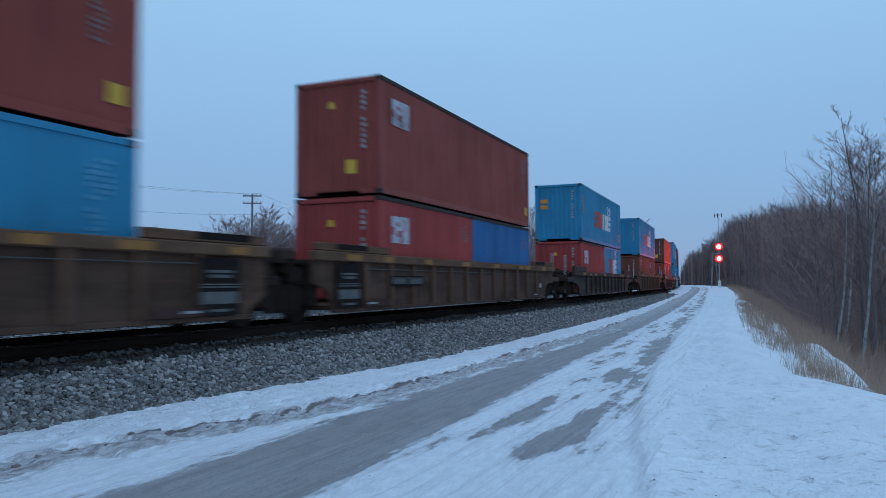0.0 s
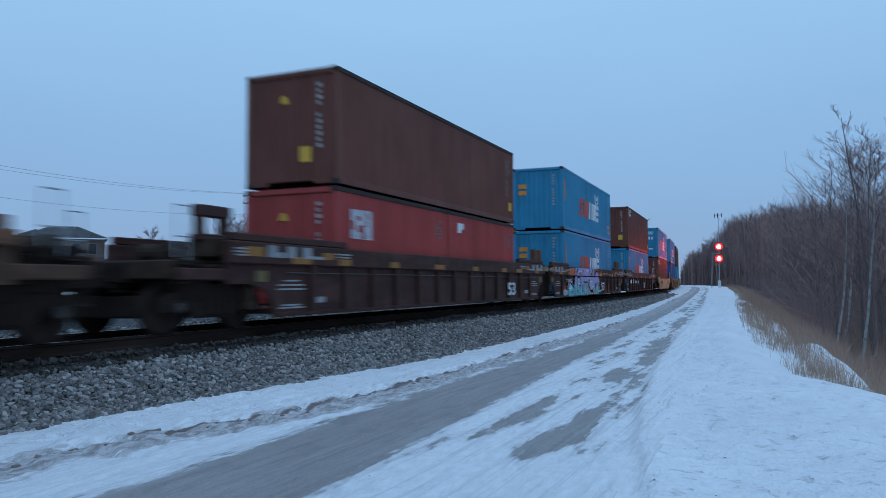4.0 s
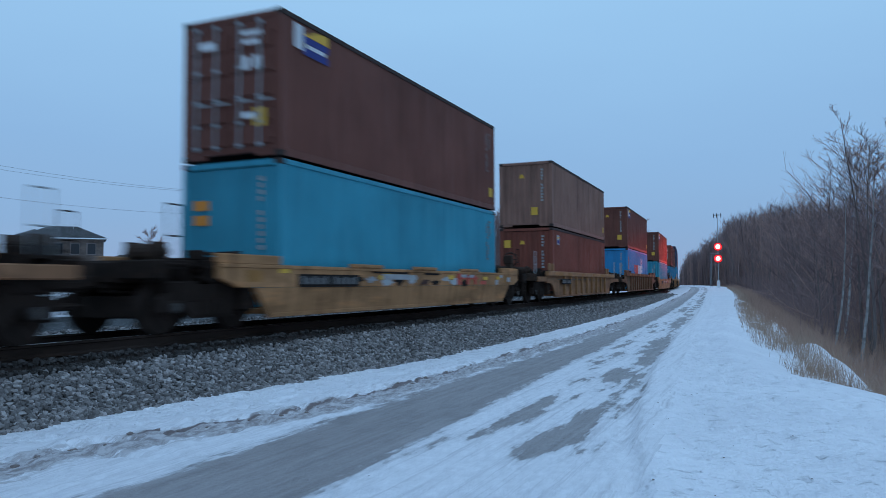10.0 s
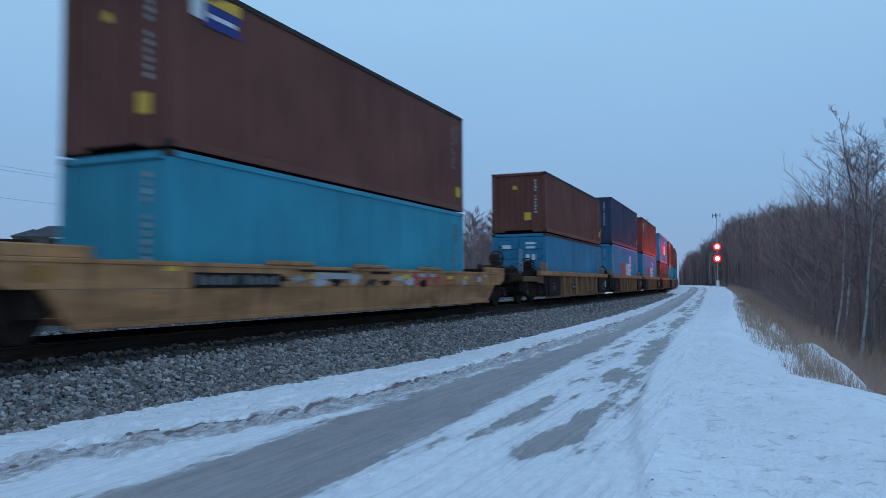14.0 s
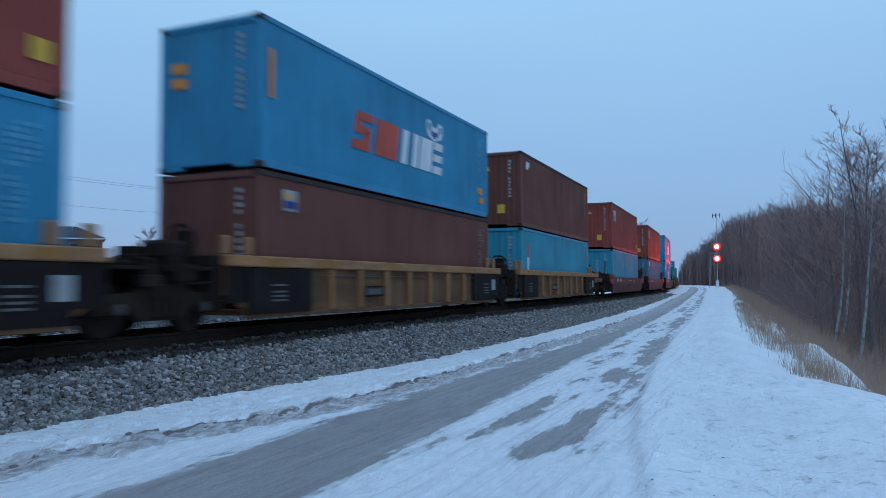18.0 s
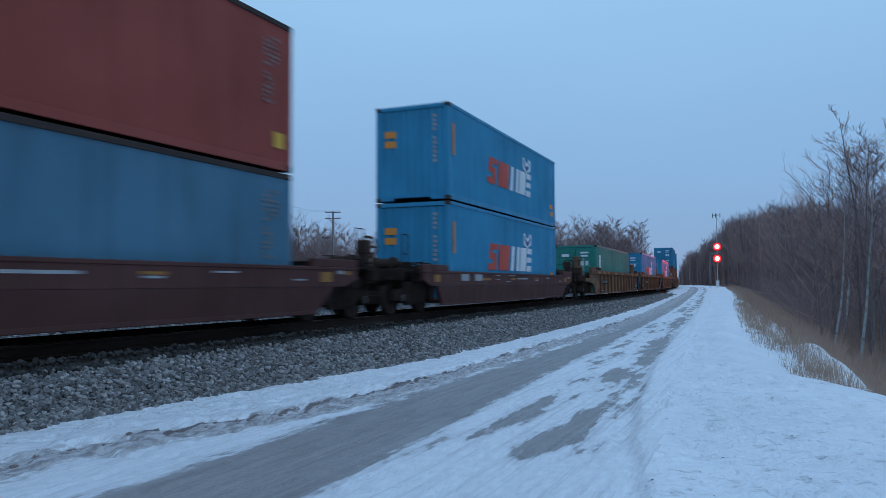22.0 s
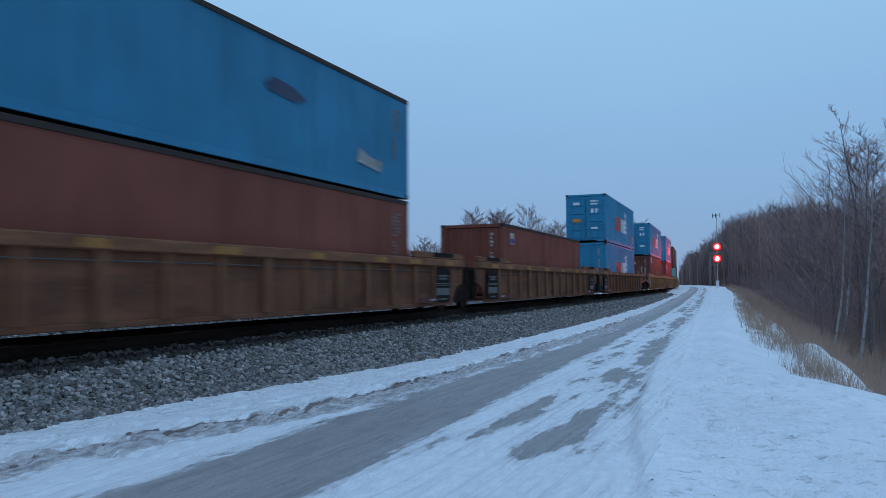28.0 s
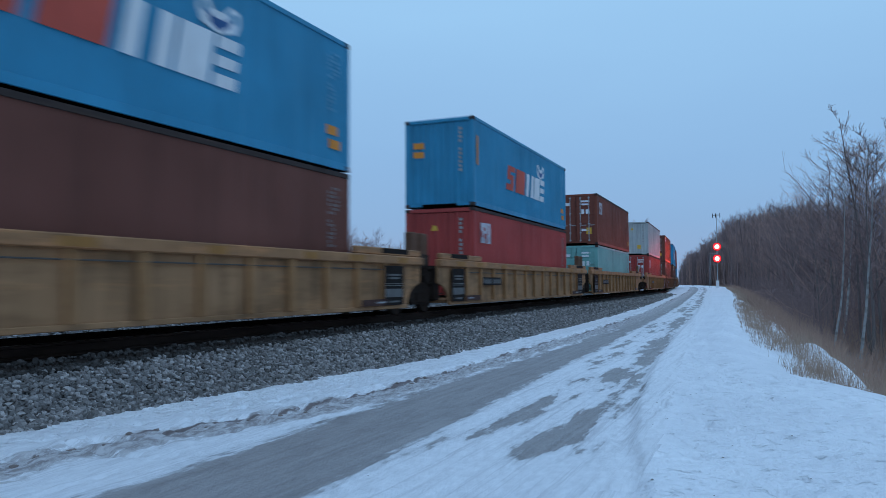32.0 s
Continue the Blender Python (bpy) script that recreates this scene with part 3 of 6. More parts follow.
    add_rod(bm, (0.9, -0.4, 1.12), (0.9, 1.2, 1.08), 0.045, 8)
    return bm


def cylinder():
    bm = bmesh.new()
    add_rod(bm, (-0.3, 0, 0.14), (0.4, 0, 0.14), 0.13, 12)
    add_rod(bm, (0.4, 0, 0.14), (0.5, 0, 0.14), 0.06, 8)
    for x in (-0.22, 0.28):
        add_box(bm, x - 0.03, x + 0.03, -0.16, 0.16, -0.02, 0.3, 0.01)
    return bm


def reservoir():
    bm = bmesh.new()
    add_rod(bm, (0, -0.5, 0.3), (0, 0.5, 0.3), 0.24, 14)
    for y in (-0.5, 0.5):
        add_rod(bm, (0, y, 0.3), (0, y * 1.16, 0.3), 0.2, 14, 0.12)
    for y in (-0.35, 0.35):
        add_box(bm, -0.26, 0.26, y - 0.05, y + 0.05, 0, 0.2, 0.015)
    add_rod(bm, (0.3, -0.7, 0.12), (0.3, 0.8, 0.12), 0.025, 6)
    return bm


def brake_stand():
    bm = bmesh.new()
    add_box(bm, -0.12, 0.12, -0.1, 0.1, 0, 0.5, 0.02)
    rim = [Vector((0.26 * math.cos(k * math.pi / 7), 0.16, 0.62 + 0.26 * math.sin(k * math.pi / 7))) for k in range(14)]
    for p, q in zip(rim, rim[1:] + rim[:1]):
        add_rod(bm, p, q, 0.028, 6)
    for k in range(0, 14, 3):
        add_rod(bm, (0, 0.1, 0.62), rim[k], 0.02, 6)
    add_box(bm, -0.15, 0.15, -0.12, 0.12, 0.45, 0.78, 0.03)
    return bm


def hoses():
    """An air hose that hangs beside the coupler."""
    bm = bmesh.new()
    pts = [Vector((0, 0.0, 0.85)), Vector((0, 0.22, 0.62)), Vector((-0.08, 0.45, 0.46)), Vector((-0.2, 0.62, 0.42))]
    for p, q in zip(pts, pts[1:]):
        add_rod(bm, p, q, 0.03, 6)
    return bm


def spray_picture(car, x):
    """Sprayed letters on a car's side: lilac above, turquoise below, black strokes, orange and white edges."""
    def fill(key, outline, tone, lift, words):
        high = outline[0][1] > 1.12
        part("spray_fill", plates(("spray", key), [outline], 0, 0.002), tone, car, words, (x + (0.042 if high else 0.027) + lift, 0, 0))

    def stroke(key, points, width, tone, lift, words):
        for high in (False, True):
            cells = []
            for (y0, z0), (y1, z1) in zip(points, points[1:]):
                if ((z0 + z1) / 2 > 1.12) != high:
                    continue
                long = math.hypot(y1 - y0, z1 - z0) or 1
                ny, nz = -(z1 - z0) / long * width / 2, (y1 - y0) / long * width / 2
                ey, ez = (y1 - y0) / long * width * 0.3, (z1 - z0) / long * width * 0.3
                low, top = (1.155, 1.53) if high else (0.215, 1.12)
                cells.append([(q, min(top, max(low, r))) for q, r in ((y0 - ey + ny, z0 - ez + nz), (y0 - ey - ny, z0 - ez - nz), (y1 + ey - ny, z1 + ez - nz), (y1 + ey + ny, z1 + ez + nz))])
            if cells:
                part("spray_stroke", plates(("stroke", key, high), cells, 0, 0.002), tone, car, words, (x + (0.042 if high else 0.027) + lift, 0, 0))

    def arc(y, z, r, a0, a1, n=12, flat=1.0):
        return [(y + r * math.cos(radians(a0 + (a1 - a0) * k / n)), z + flat * r * math.sin(radians(a0 + (a1 - a0) * k / n))) for k in range(n + 1)]
    wave = [(-5.15 + 0.3 * k, 0.60 + 0.09 * math.sin(k * 1.9) + 0.05 * math.sin(k * 0.7)) for k in range(21)]
    fill("lilac", [(q, r) for q, r in wave] + [(0.98, 0.82), (0.8, 1.1), (-4.9, 1.1)], LILAC, 0.0, "sprayed lilac field")
    fill("lilac_beam", [(-5.05, 1.155), (-0.55, 1.155), (-0.45, 1.52), (-4.9, 1.52)], LILAC, 0.0, "sprayed lilac field")
    fill("lilac_arch", [(-0.42, 1.155), (0.78, 1.155), (0.62, 1.36), (0.3, 1.45), (-0.05, 1.42), (-0.3, 1.3)], LILAC, 0.0, "sprayed lilac field")
    fill("orange_beam", [(-6.1, 1.155), (-5.05, 1.155), (-5.15, 1.5), (-6.05, 1.48)], FLAME, 0.0, "sprayed orange-red field")
    fill("aqua", [(-6.42, 0.215), (0.72, 0.215), (0.85, 0.62)] + [(q, r + 0.02) for q, r in reversed(wave)] + [(-5.3, 0.62), (-6.05, 0.84), (-6.4, 0.6)], AQUA, 0.002, "sprayed turquoise letter fill")
    for k, y in enumerate((-5.9, -4.6, -3.7, -2.7, -1.3, 0.3)):
        fill(("fade", k), [(y - 0.25, 0.5), (y + 0.2, 0.42), (y + 0.34, 0.74), (y + 0.05, 0.92), (y - 0.2, 0.82)], MISTY, 0.004, "pale sprayed fade")
    # the first letter's pointed shoulder
    edge = [(-6.36, 0.22), (-6.42, 0.5), (-6.3, 0.74), (-6.08, 0.84), (-5.7, 0.74), (-5.25, 0.58)]
    stroke("shoulder_rim", [(q - 0.04, r + 0.06) for q, r in edge], 0.09, CHALK, 0.005, "white sprayed rim")
    stroke("shoulder", edge, 0.09, BLACK, 0.007, "black sprayed stroke")
    # loops, stems and counters of the middle letters
    stroke("loop", arc(-4.2, 0.86, 0.4, -60, 230, 12, 0.62), 0.10, BLACK, 0.007, "black sprayed stroke")
    fill("counter", [(-4.42, 0.82), (-4.0, 0.8), (-3.9, 0.93), (-4.2, 1.0), (-4.45, 0.94)], CHALK, 0.008, "white sprayed counter")
    stroke("stem", [(-4.52, 0.7), (-4.56, 0.5), (-4.4, 0.36)], 0.10, BLACK, 0.007, "black sprayed stroke")
    fill("wedge", [(-3.48, 0.34), (-3.26, 0.36), (-3.22, 0.7), (-3.36, 0.74)], BLACK, 0.007, "black sprayed counter")
    for k, (y, lean) in enumerate(((-3.75, 0.2), (-3.0, -0.08), (-2.62, 0.0), (-2.2, -0.1))):
        stroke(("stems", k), [(y + lean, 0.96), (y + lean * 0.4, 0.62), (y, 0.26)], 0.07, MISTY if k % 2 else CHALK, 0.006, "pale sprayed edge")
    stroke("bar", [(-3.1, 0.86), (-2.6, 0.82), (-2.1, 0.86)], 0.07, BLACK, 0.008, "black sprayed stroke")
    # the great curl of the last letters
    stroke("curl_orange", arc(-1.15, 0.78, 0.93, 175, 320, 12, 0.62), 0.12, FLAME, 0.005, "orange sprayed edge")
    stroke("curl_white", arc(-1.15, 0.78, 0.83, 165, 325, 12, 0.62), 0.10, CHALK, 0.006, "white sprayed edge")
    stroke("curl", arc(-1.15, 0.80, 0.70, 160, 300, 12, 0.62), 0.15, BLACK, 0.007, "black sprayed curl")
    fill("spike", [(-0.35, 0.48), (0.02, 0.62), (0.12, 0.86), (-0.2, 0.72)], BLACK, 0.008, "black sprayed spike")
    stroke("tail", [(-0.9, 0.26), (-0.4, 0.36), (-0.05, 0.56), (0.1, 0.78)], 0.13, FLAME, 0.0065, "orange sprayed tail")
    stroke("arch_tan", arc(0.2, 0.98, 0.72, -25, 160, 14, 0.72), 0.09, CHORDTAN, 0.006, "tan sprayed edge")
    stroke("arch", arc(0.2, 0.98, 0.60, 10, 165, 14, 0.72), 0.07, BLACK, 0.007, "black sprayed arch")
    for k, pts in enumerate((((-5.3, 0.58), (-5.1, 0.4), (-5.05, 0.22)), ((-3.6, 0.92), (-3.75, 0.6), (-3.95, 0.24)), ((-2.85, 0.84), (-2.95, 0.5), (-2.9, 0.24)), ((-2.35, 0.82), (-2.5, 0.5), (-2.42, 0.24)), ((-5.9, 0.34), (-5.6, 0.42), (-5.4, 0.32)), ((0.35, 0.8), (0.75, 0.66), (0.82, 0.4)))):
        stroke(("cut", k), pts, 0.06, BLACK, 0.008, "black sprayed stroke")
        stroke(("cut_rim", k), [(q + 0.08, r) for q, r in pts], 0.06, CHALK, 0.0065, "white sprayed edge")
    for k, y in enumerate((-4.75, -3.45, -1.9, -1.2)):
        stroke(("beam_stroke", k), [(y, 1.17), (y + 0.12, 1.34), (y + 0.3, 1.46)], 0.12, (BLACK, FLAME, NAVYMARK, BLACK)[k], 0.004, "dark sprayed stroke")
    for k, (y, z, w) in enumerate(((-4.2, 0.76, 0.6), (-1.2, 0.86, 0.5), (-0.9, 0.6, 0.4), (-6.0, 0.56, 0.5), (-3.9, 1.36, 0.6), (-2.2, 1.40, 0.5))):
        stroke(("glint", k), [(y - w / 2, z), (y + w / 2, z + 0.01)], 0.035, WHITE, 0.009, "white sprayed glint")
    for k, (y, w, h) in enumerate(((-6.95, 0.45, 0.2), (-6.65, 0.3, 0.12), (0.95, 0.42, 0.09), (1.3, 0.3, 0.06))):
        fill(("splash", k), [(y + w * math.cos(j * 0.785) * (1 if j % 2 else 0.8), 0.37 + 0.7 * h * math.sin(j * 0.785)) for j in range(8)], CHALK, 0.003 + 0.002 * (k % 2), "white sprayed splash")
    for y, w, z, tone in ((-6.3, 1.1, 0.93, DULL), (-6.3, 1.1, 0.87, DULL), (2.24, 0.85, 1.29, DULL), (2.24, 0.85, 1.23, DULL), (3.1, 0.5, 1.24, AMBER), (3.8, 0.4, 1.26, DULL), (5.78, 0.5, 1.27, AMBER)):
        part("stencil_line", box(0.006, w, 0.035 if tone == DULL else 0.12), tone, car, "", (x + (0.046 if z > 1.1 else 0.03), y, z))


def well_car(label, body, chord, style, corners, reaches, coupled_ends, extras=""):
    car = tagged(new("well_car"), label, "railway wagon", "well cars of the train")
    x = 1.44
    cf, cr = corners
    span, mid = cf + cr, (cr - cf) / 2
    dark = "dark" in extras
    top = 1.10 if "flat" in extras else 1.15 if dark else 1.27
    deep_beam = 0.39 if "number" in extras else 0.2
    overs = tuple(1.35 if q else 0.55 if "sooty" in extras else 0.45 if k and body in (CARBROWN, CARDUST) else 0.78 for k, q in enumerate(coupled_ends))
    for side in (1, -1):
        turned = (0, 0, 0 if side > 0 else 180)
        wall = part("side_wall", side_sheet(style, *(corners if side > 0 else corners[::-1]), top, *(overs if side > 0 else overs[::-1])), body, car, "", (side * (x - 0.1), 0, 0), turned)
        if style == "ribbed":
            part("top_chord", box(0.2, round(span + sum(overs), 2), deep_beam, 0.02), chord, car, "upper beam with worn edges" if dark else "tan upper beam with worn edges", (side * (x - 0.06), mid + (overs[1] - overs[0]) / 2, top))
            part("grab_pipe", rods(("pipe", round(span, 2)), [((0, -span / 2 + 0.3, 0), (0, span / 2 - 0.3, 0))], 0.012, 6), GRABGREY if side > 0 else body, car, "", (side * (x - 0.03), mid, top - 0.14))
            n = int((span - 1.0) / 1.22)
            for i in range(n):
                y = side * mid + (i - (n - 1) / 2) * 1.22
                sooty = "sooty" in extras and not -cf + 1.95 < y * side < cr - 1.95
                # lighter paint on most ribs: the beam's shade on the walls, put into colour
                part("rib", box(0.1, 0.11 if i % 3 else 0.17, round(top - 0.27, 2), 0.012), BLACK if sooty else RIBTAN if body == CARBROWN else RUSTCHORD if body in (CARRUST, CARDUST) else RIBPALE if body in (CARTAN, CARWORN, CARHONEY) else body, wall, "", (0.075, y, 0.275))
            if side > 0:
                for i, y in enumerate((-cf + 0.7, -cf + 2.3, -3.9, -1.2, 1.5, 4.2, cr - 2.6, cr - 0.4)):
                    part("reflector", box(0.006, 0.46 if i % 3 else 0.62, 0.13), AMBER, car, "dull amber reflective strip", (x + 0.043, y, top + 0.03))
            for end, c, over in ((-1, cf, overs[0]), (1, cr, overs[1])) if "flat" not in extras else ():
                part("end_beam", box(0.14, round(c + over - 6.1, 2), 0.17 if not dark else 0.14 if deep_beam > 0.3 else 0.24, 0.02), chord, car, "", (side * (x - 0.08), end * (c + over + 5.9) / 2, top + deep_beam + 0.005))
                if side > 0 and not dark:
                    part("black_patch", box(0.146, 1.35, 0.12), BLACK, car, "blackened stretch of the beam", (x - 0.079, end * (c - 0.7), 1.52))
        elif side > 0:
            part("amber_patch", box(0.006, 0.4, 0.2), AMBER, car, "worn orange reflective patch", (x - 0.046, -cf - 0.55, 0.84))
            part("amber_patch", box(0.006, 0.4, 0.2), AMBER, car, "worn orange reflective patch", (x - 0.046, cr + 0.2, 0.84))
            for i, y in enumerate((-3.1, 0.0, 3.2) if body != CARMAROON else ()):
                part("hand_hold", box(0.06, 1.5, 0.085, 0.02), body, car, "", (x - 0.03, y, 1.146))
            if "pale tan" in label:
                for y, w in ((3.35, 0.46), (3.95, 0.46), (4.55, 0.52)):
                    part("red_block", box(0.006, w, 0.09), LOWMARK, car, "dull red block", (x - 0.046, y, 0.90))
                    part("red_block", box(0.006, 0.15, 0.2), LOWMARK, car, "dull red block", (x - 0.046, y, 0.70))
                part("grey_shield", box(0.006, 0.32, 0.3), DIMMARK, car, "worn grey shield mark", (x - 0.046, 2.7, 0.69))
    part("well_floor", box(2.4, round(span - 0.3, 2), 0.1, 0.01), body, car, "", (0, mid, FLOOR - 0.102))
    for end, c, reach, coupled in ((-1, cf, reaches[0], coupled_ends[0]), (1, cr, reaches[1], coupled_ends[1])):
        gear = STEEL if style == "smooth" or not coupled else ENDBROWN
        deep = round(reach - 0.55 - c - 0.4 if coupled else reach - 0.1 - c - 0.4, 2)
        part("bulkhead", box(2.5, 0.3, 0.95, 0.02), gear, car, "", (0, end * (c + 0.55), 0.34))
        part("draft_sill", box(0.84, deep, 0.34, 0.02), STEEL, car, "", (0, end * (c + 0.4 + deep / 2), 0.82))
        part("deck_plate", box(2.5, 0.75, 0.06, 0.01), gear, car, "", (0, end * (c + 1.08), top - 0.08 if style == "ribbed" else 1.0))
        if coupled:
            def knuckle():
                bm = bmesh.new()
                add_box(bm, -0.2, 0.2, -0.75, 0.0, 0.72, 0.98, 0.03)
                add_box(bm, -0.09, 0.09, 0.0, 0.35, 0.76, 0.94, 0.02)
                add_box(bm, -0.17, 0.13, 0.3, 0.58, 0.70, 1.0, 0.05)
                return bm
            turned = (0, 0, 0 if end > 0 else 180)
            part("coupler", shared(("coupler",), knuckle), STEEL, car, "rusty black knuckle coupler", (0, end * (reach - 0.56), 0), turned)
            part("air_hose", shared(("hoses",), hoses), STEEL, car, "", (0.32 * end, end * (reach - 0.66), 0), turned)
            bogie(car, end * (c + 1.3))
            part("end_sill", box(2.6, 0.2, 0.3, 0.02), body if body in (CARTAN,) else gear, car, "", (0, end * (reach - 0.72), 0.88))
            part("end_platform", box(2.5, 0.62, 0.05, 0.01), STEEL, car, "dark grated platform", (0, end * (reach - 1.14), 1.13))
            part("brake_gear", shared(("end_gear",), end_gear), STEEL, car, "black brake gear", (0, end * (reach - 1.35), 0), turned)
            seed = 2 + (end > 0) + 2 * (style == "smooth")
            tagged(part("brake_rigging", shared(("rigging", seed), lambda: rigging(seed)), STEEL, car, "black pipes, valves and levers", (0, end * (c + 1.45), 0)), kind="stuff")
            part("brake_cylinder", shared(("cylinder",), cylinder), ENDBROWN, car, "rusty brake cylinder on brackets", (0.55, end * (reach - 1.05), 1.18))
            for side in (-1, 1):
                if style == "ribbed":
                    part("side_sill", box(0.12, round(max(0.4, reach - 0.8 - c - 1.35), 2), 0.2, 0.02), body, car, "", (side * 1.3, end * (c + 1.35 + (reach - 0.8 - c - 1.35) / 2), 0.86))
                lines = [((0, 0, 0), (0, 0, 0.9)), ((0.0, 0.3, 0), (0, 0.3, 0.9)), ((0, 0, 0.9), (0, 0.3, 0.9)), ((0, 0, 0.4), (0, 0.3, 0.4))]
                part("handrail", rods(("handrail",), lines, 0.014, 6), GALV if style == "ribbed" else STEEL, car, "thin steel grab rail", (side * 1.18, end * (reach - 1.15) - 0.25, 1.16))
            part("ladder", rods(("ladder",), [((0, y, 0), (0, y, 0.8)) for y in (-0.2, 0.2)] + [((0, -0.2, z), (0, 0.2, z)) for z in (0.1, 0.4, 0.7)], 0.014, 6), STEEL, car, "", (1.32, end * (reach - 0.95), 0.42))
        elif end < 0:
            bogie(car, end * reach - (0.2 if "sooty" in extras else 0))
            part("articulation", shared(("articulation",), articulation), ENDBROWN if "sooty" not in extras else STEEL, car, "black joint casting over the shared bogie", (0, -reach, 0))
            tagged(part("brake_rigging", shared(("rigging", 1), lambda: rigging(1)), STEEL, car, "black pipes, valves and levers", (0, -reach - 0.5, 0)), kind="stuff")
            part("ladder", rods(("ladder",), [((0, y, 0), (0, y, 0.8)) for y in (-0.2, 0.2)] + [((0, -0.2, z), (0, 0.2, z)) for z in (0.1, 0.4, 0.7)], 0.014, 6), STEEL, car, "", (1.32, -c - 0.5, 0.42))
        if style == "ribbed" and "flat" not in extras and "plain" not in extras and "low" not in extras and (end < 0 or coupled and dark):
            if not coupled:
                for y in (c + 0.75, c + 1.4):
                    part("container_guide", box(0.2, 0.46, 0.6, 0.03), RIBTAN, car, "solid brown container guide post", (0.85, end * y, 1.59))
            else:
                part("container_guide", shared(("portal",), portal), RIBTAN if body in (CARBROWN, CARDUST) else CARWORN if body != CARDARK else body, car, "square steel container guide", (0.85, end * (c + 1.15 if dark else c + 2.2), 1.6), (0, 0, 0))
            part("guide_base", box(0.5, 0.7, 0.34, 0.02), ENDBROWN, car, "", (0.85, end * (c + 1.12 if dark or not coupled else c + 2.15), 1.256))
        elif "flat" in extras and style == "ribbed":
            for y in (c - 0.2, c + 0.4):
                part("container_guide", box(0.1, 0.22, 0.34, 0.03), chord, car, "short tan container guide", (x - 0.2, end * y, 1.3))
        elif coupled and style == "smooth" and end > 0:
            if "pale tan" in label:
                part("air_reservoir", shared(("reservoir",), reservoir), ENDBROWN, car, "rusty brown air reservoir on a cradle", (0.75, c + 0.75, 1.3))
            part("brake_stand", shared(("brake_stand",), brake_stand), ENDBROWN, car, "hand-brake wheel on a short stand", (0.95, c + (2.5 if body == CARMAROON else 1.75), 1.05))
        elif coupled and style == "smooth" and "pale tan" in label:
            part("guide_post", box(0.12, 0.14, 1.06, 0.01), CARWORN, car, "upright tan guide post", (1.24, end * (c + 1.9), 1.05))
            part("guide_plate", box(0.03, 0.2, 0.16), AMBER, car, "", (1.1, end * (c + 2.25), 2.0))
        if "sooty" in extras and (end < 0 or coupled):
            def wheel():
                bm = bmesh.new()
                rim = [Vector((0.30 * math.cos(k * math.pi / 8), 0, 0.30 * math.sin(k * math.pi / 8))) for k in range(16)]
                for p, q in zip(rim, rim[1:] + rim[:1]):
                    add_rod(bm, p, q, 0.03, 6)
                for k in range(0, 16, 4):
                    add_rod(bm, (0, 0, 0), rim[k], 0.02, 6)
                add_box(bm, -0.16, 0.16, 0.02, 0.2, -0.22, 0.2, 0.03)
                add_rod(bm, (0, 0.1, -0.75), (0, 0.1, 0), 0.05, 8)
                return bm
            part("brake_wheel", shared(("brake_wheel",), wheel), STEEL, car, "black hand-brake wheel on its stand", (0.8, end * (c + 1.0), 1.5 if end < 0 else 1.6), (0, 0, 0 if end < 0 else 180))
        if "sooty" in extras:
            part("black_panel", box(0.086, 1.9, 0.82), BLACK, car, "soot-black end panel", (x - 0.02, end * (c - 0.97), 0.262))
            part("black_panel", box(0.07, 0.52, 0.62), BLACK, car, "soot-black end panel", (x - 0.06, end * (c + 0.28), 0.48))
            if end > 0:
                part("white_plate", box(0.006, 0.3, 0.34), DULL, car, "white plate at the car's end", (x + 0.026, c - 0.18, 0.58))
            for z in (0.48, 0.56, 0.64, 0.76):
                part("stencil_line", box(0.005, 0.42, 0.035), BOARDPALE, car, "", (x + 0.026, end * (c - 0.85), z))
        elif style == "ribbed" and "plain" not in extras:
            panel = None if coupled and not dark else part("stencil_panel", box(0.006, 0.98, 0.94), BLACK if not dark else body, car, "black panel with white stencilled lines", (x + 0.027 if not dark else x - 0.066, end * (c - 0.5) - (0.35 if end > 0 and not dark else 0), 0.285))
            lines = ((0.62, 0.70, 0.045), (0.52, 0.62, 0.05), (0.86, 0.50, 0.022), (0.86, 0.455, 0.022), (0.86, 0.19, 0.2), (0.5, 0.06, 0.045)) if not dark else ((0.5, 0.56, 0.03), (0.8, 0.48, 0.03), (0.86, 0.40, 0.03), (0.6, 0.10, 0.03), (0.8, 0.05, 0.03))
            for w, z, h in lines if panel else ():
                part("stencil_line", box(0.005, w, h), DULL if dark else BOARDPALE, panel, "", (0.006, 0, z))
            if not dark:
                part("low_marking", box(0.006, 1.25, 0.15), LOWMARK if body == CARRUST else CARDARK, car, "rusty patch with a pale line", (x + 0.027, end * (c - 1.75), 0.285))
                part("stencil_line", box(0.006, 0.38, 0.04), DULL, car, "", (x + 0.032, end * (c - 1.5), 0.34))
            if end < 0 and coupled or dark:
                part("yellow_plate", box(0.006, 0.28, 0.2), FADEDYELLOW, car, "small faded yellow plate", (x - 0.064, end * (c + 0.34 if not dark else c + 0.42), 0.92 if not dark else 0.84))
    if "board" in extras:
        for k, y in enumerate((-5.58, -4.68)):
            if "sooty" in extras and k:
                continue
            z = 0.74 if "sooty" not in extras else 0.5
            if style == "smooth":
                y = (-5.19, -4.0)[k]
            wide = 1.19 if style == "smooth" else 0.88
            board = part("data_board", box(0.006, wide, 0.25), BLACK, car, "dark board with pale lines", (x + 0.03 if style == "ribbed" else x - 0.04, y + 3.4 if "sooty" in extras else y + 0.45 if "flat" in extras else y, z))
            for j in range(5):
                part("data_line", box(0.004, round(wide * 0.13, 3), 0.13 if j % 2 else 0.16), BOARDPALE, board, "", (0.005, wide * (j - 2) * 0.17, 0.05))
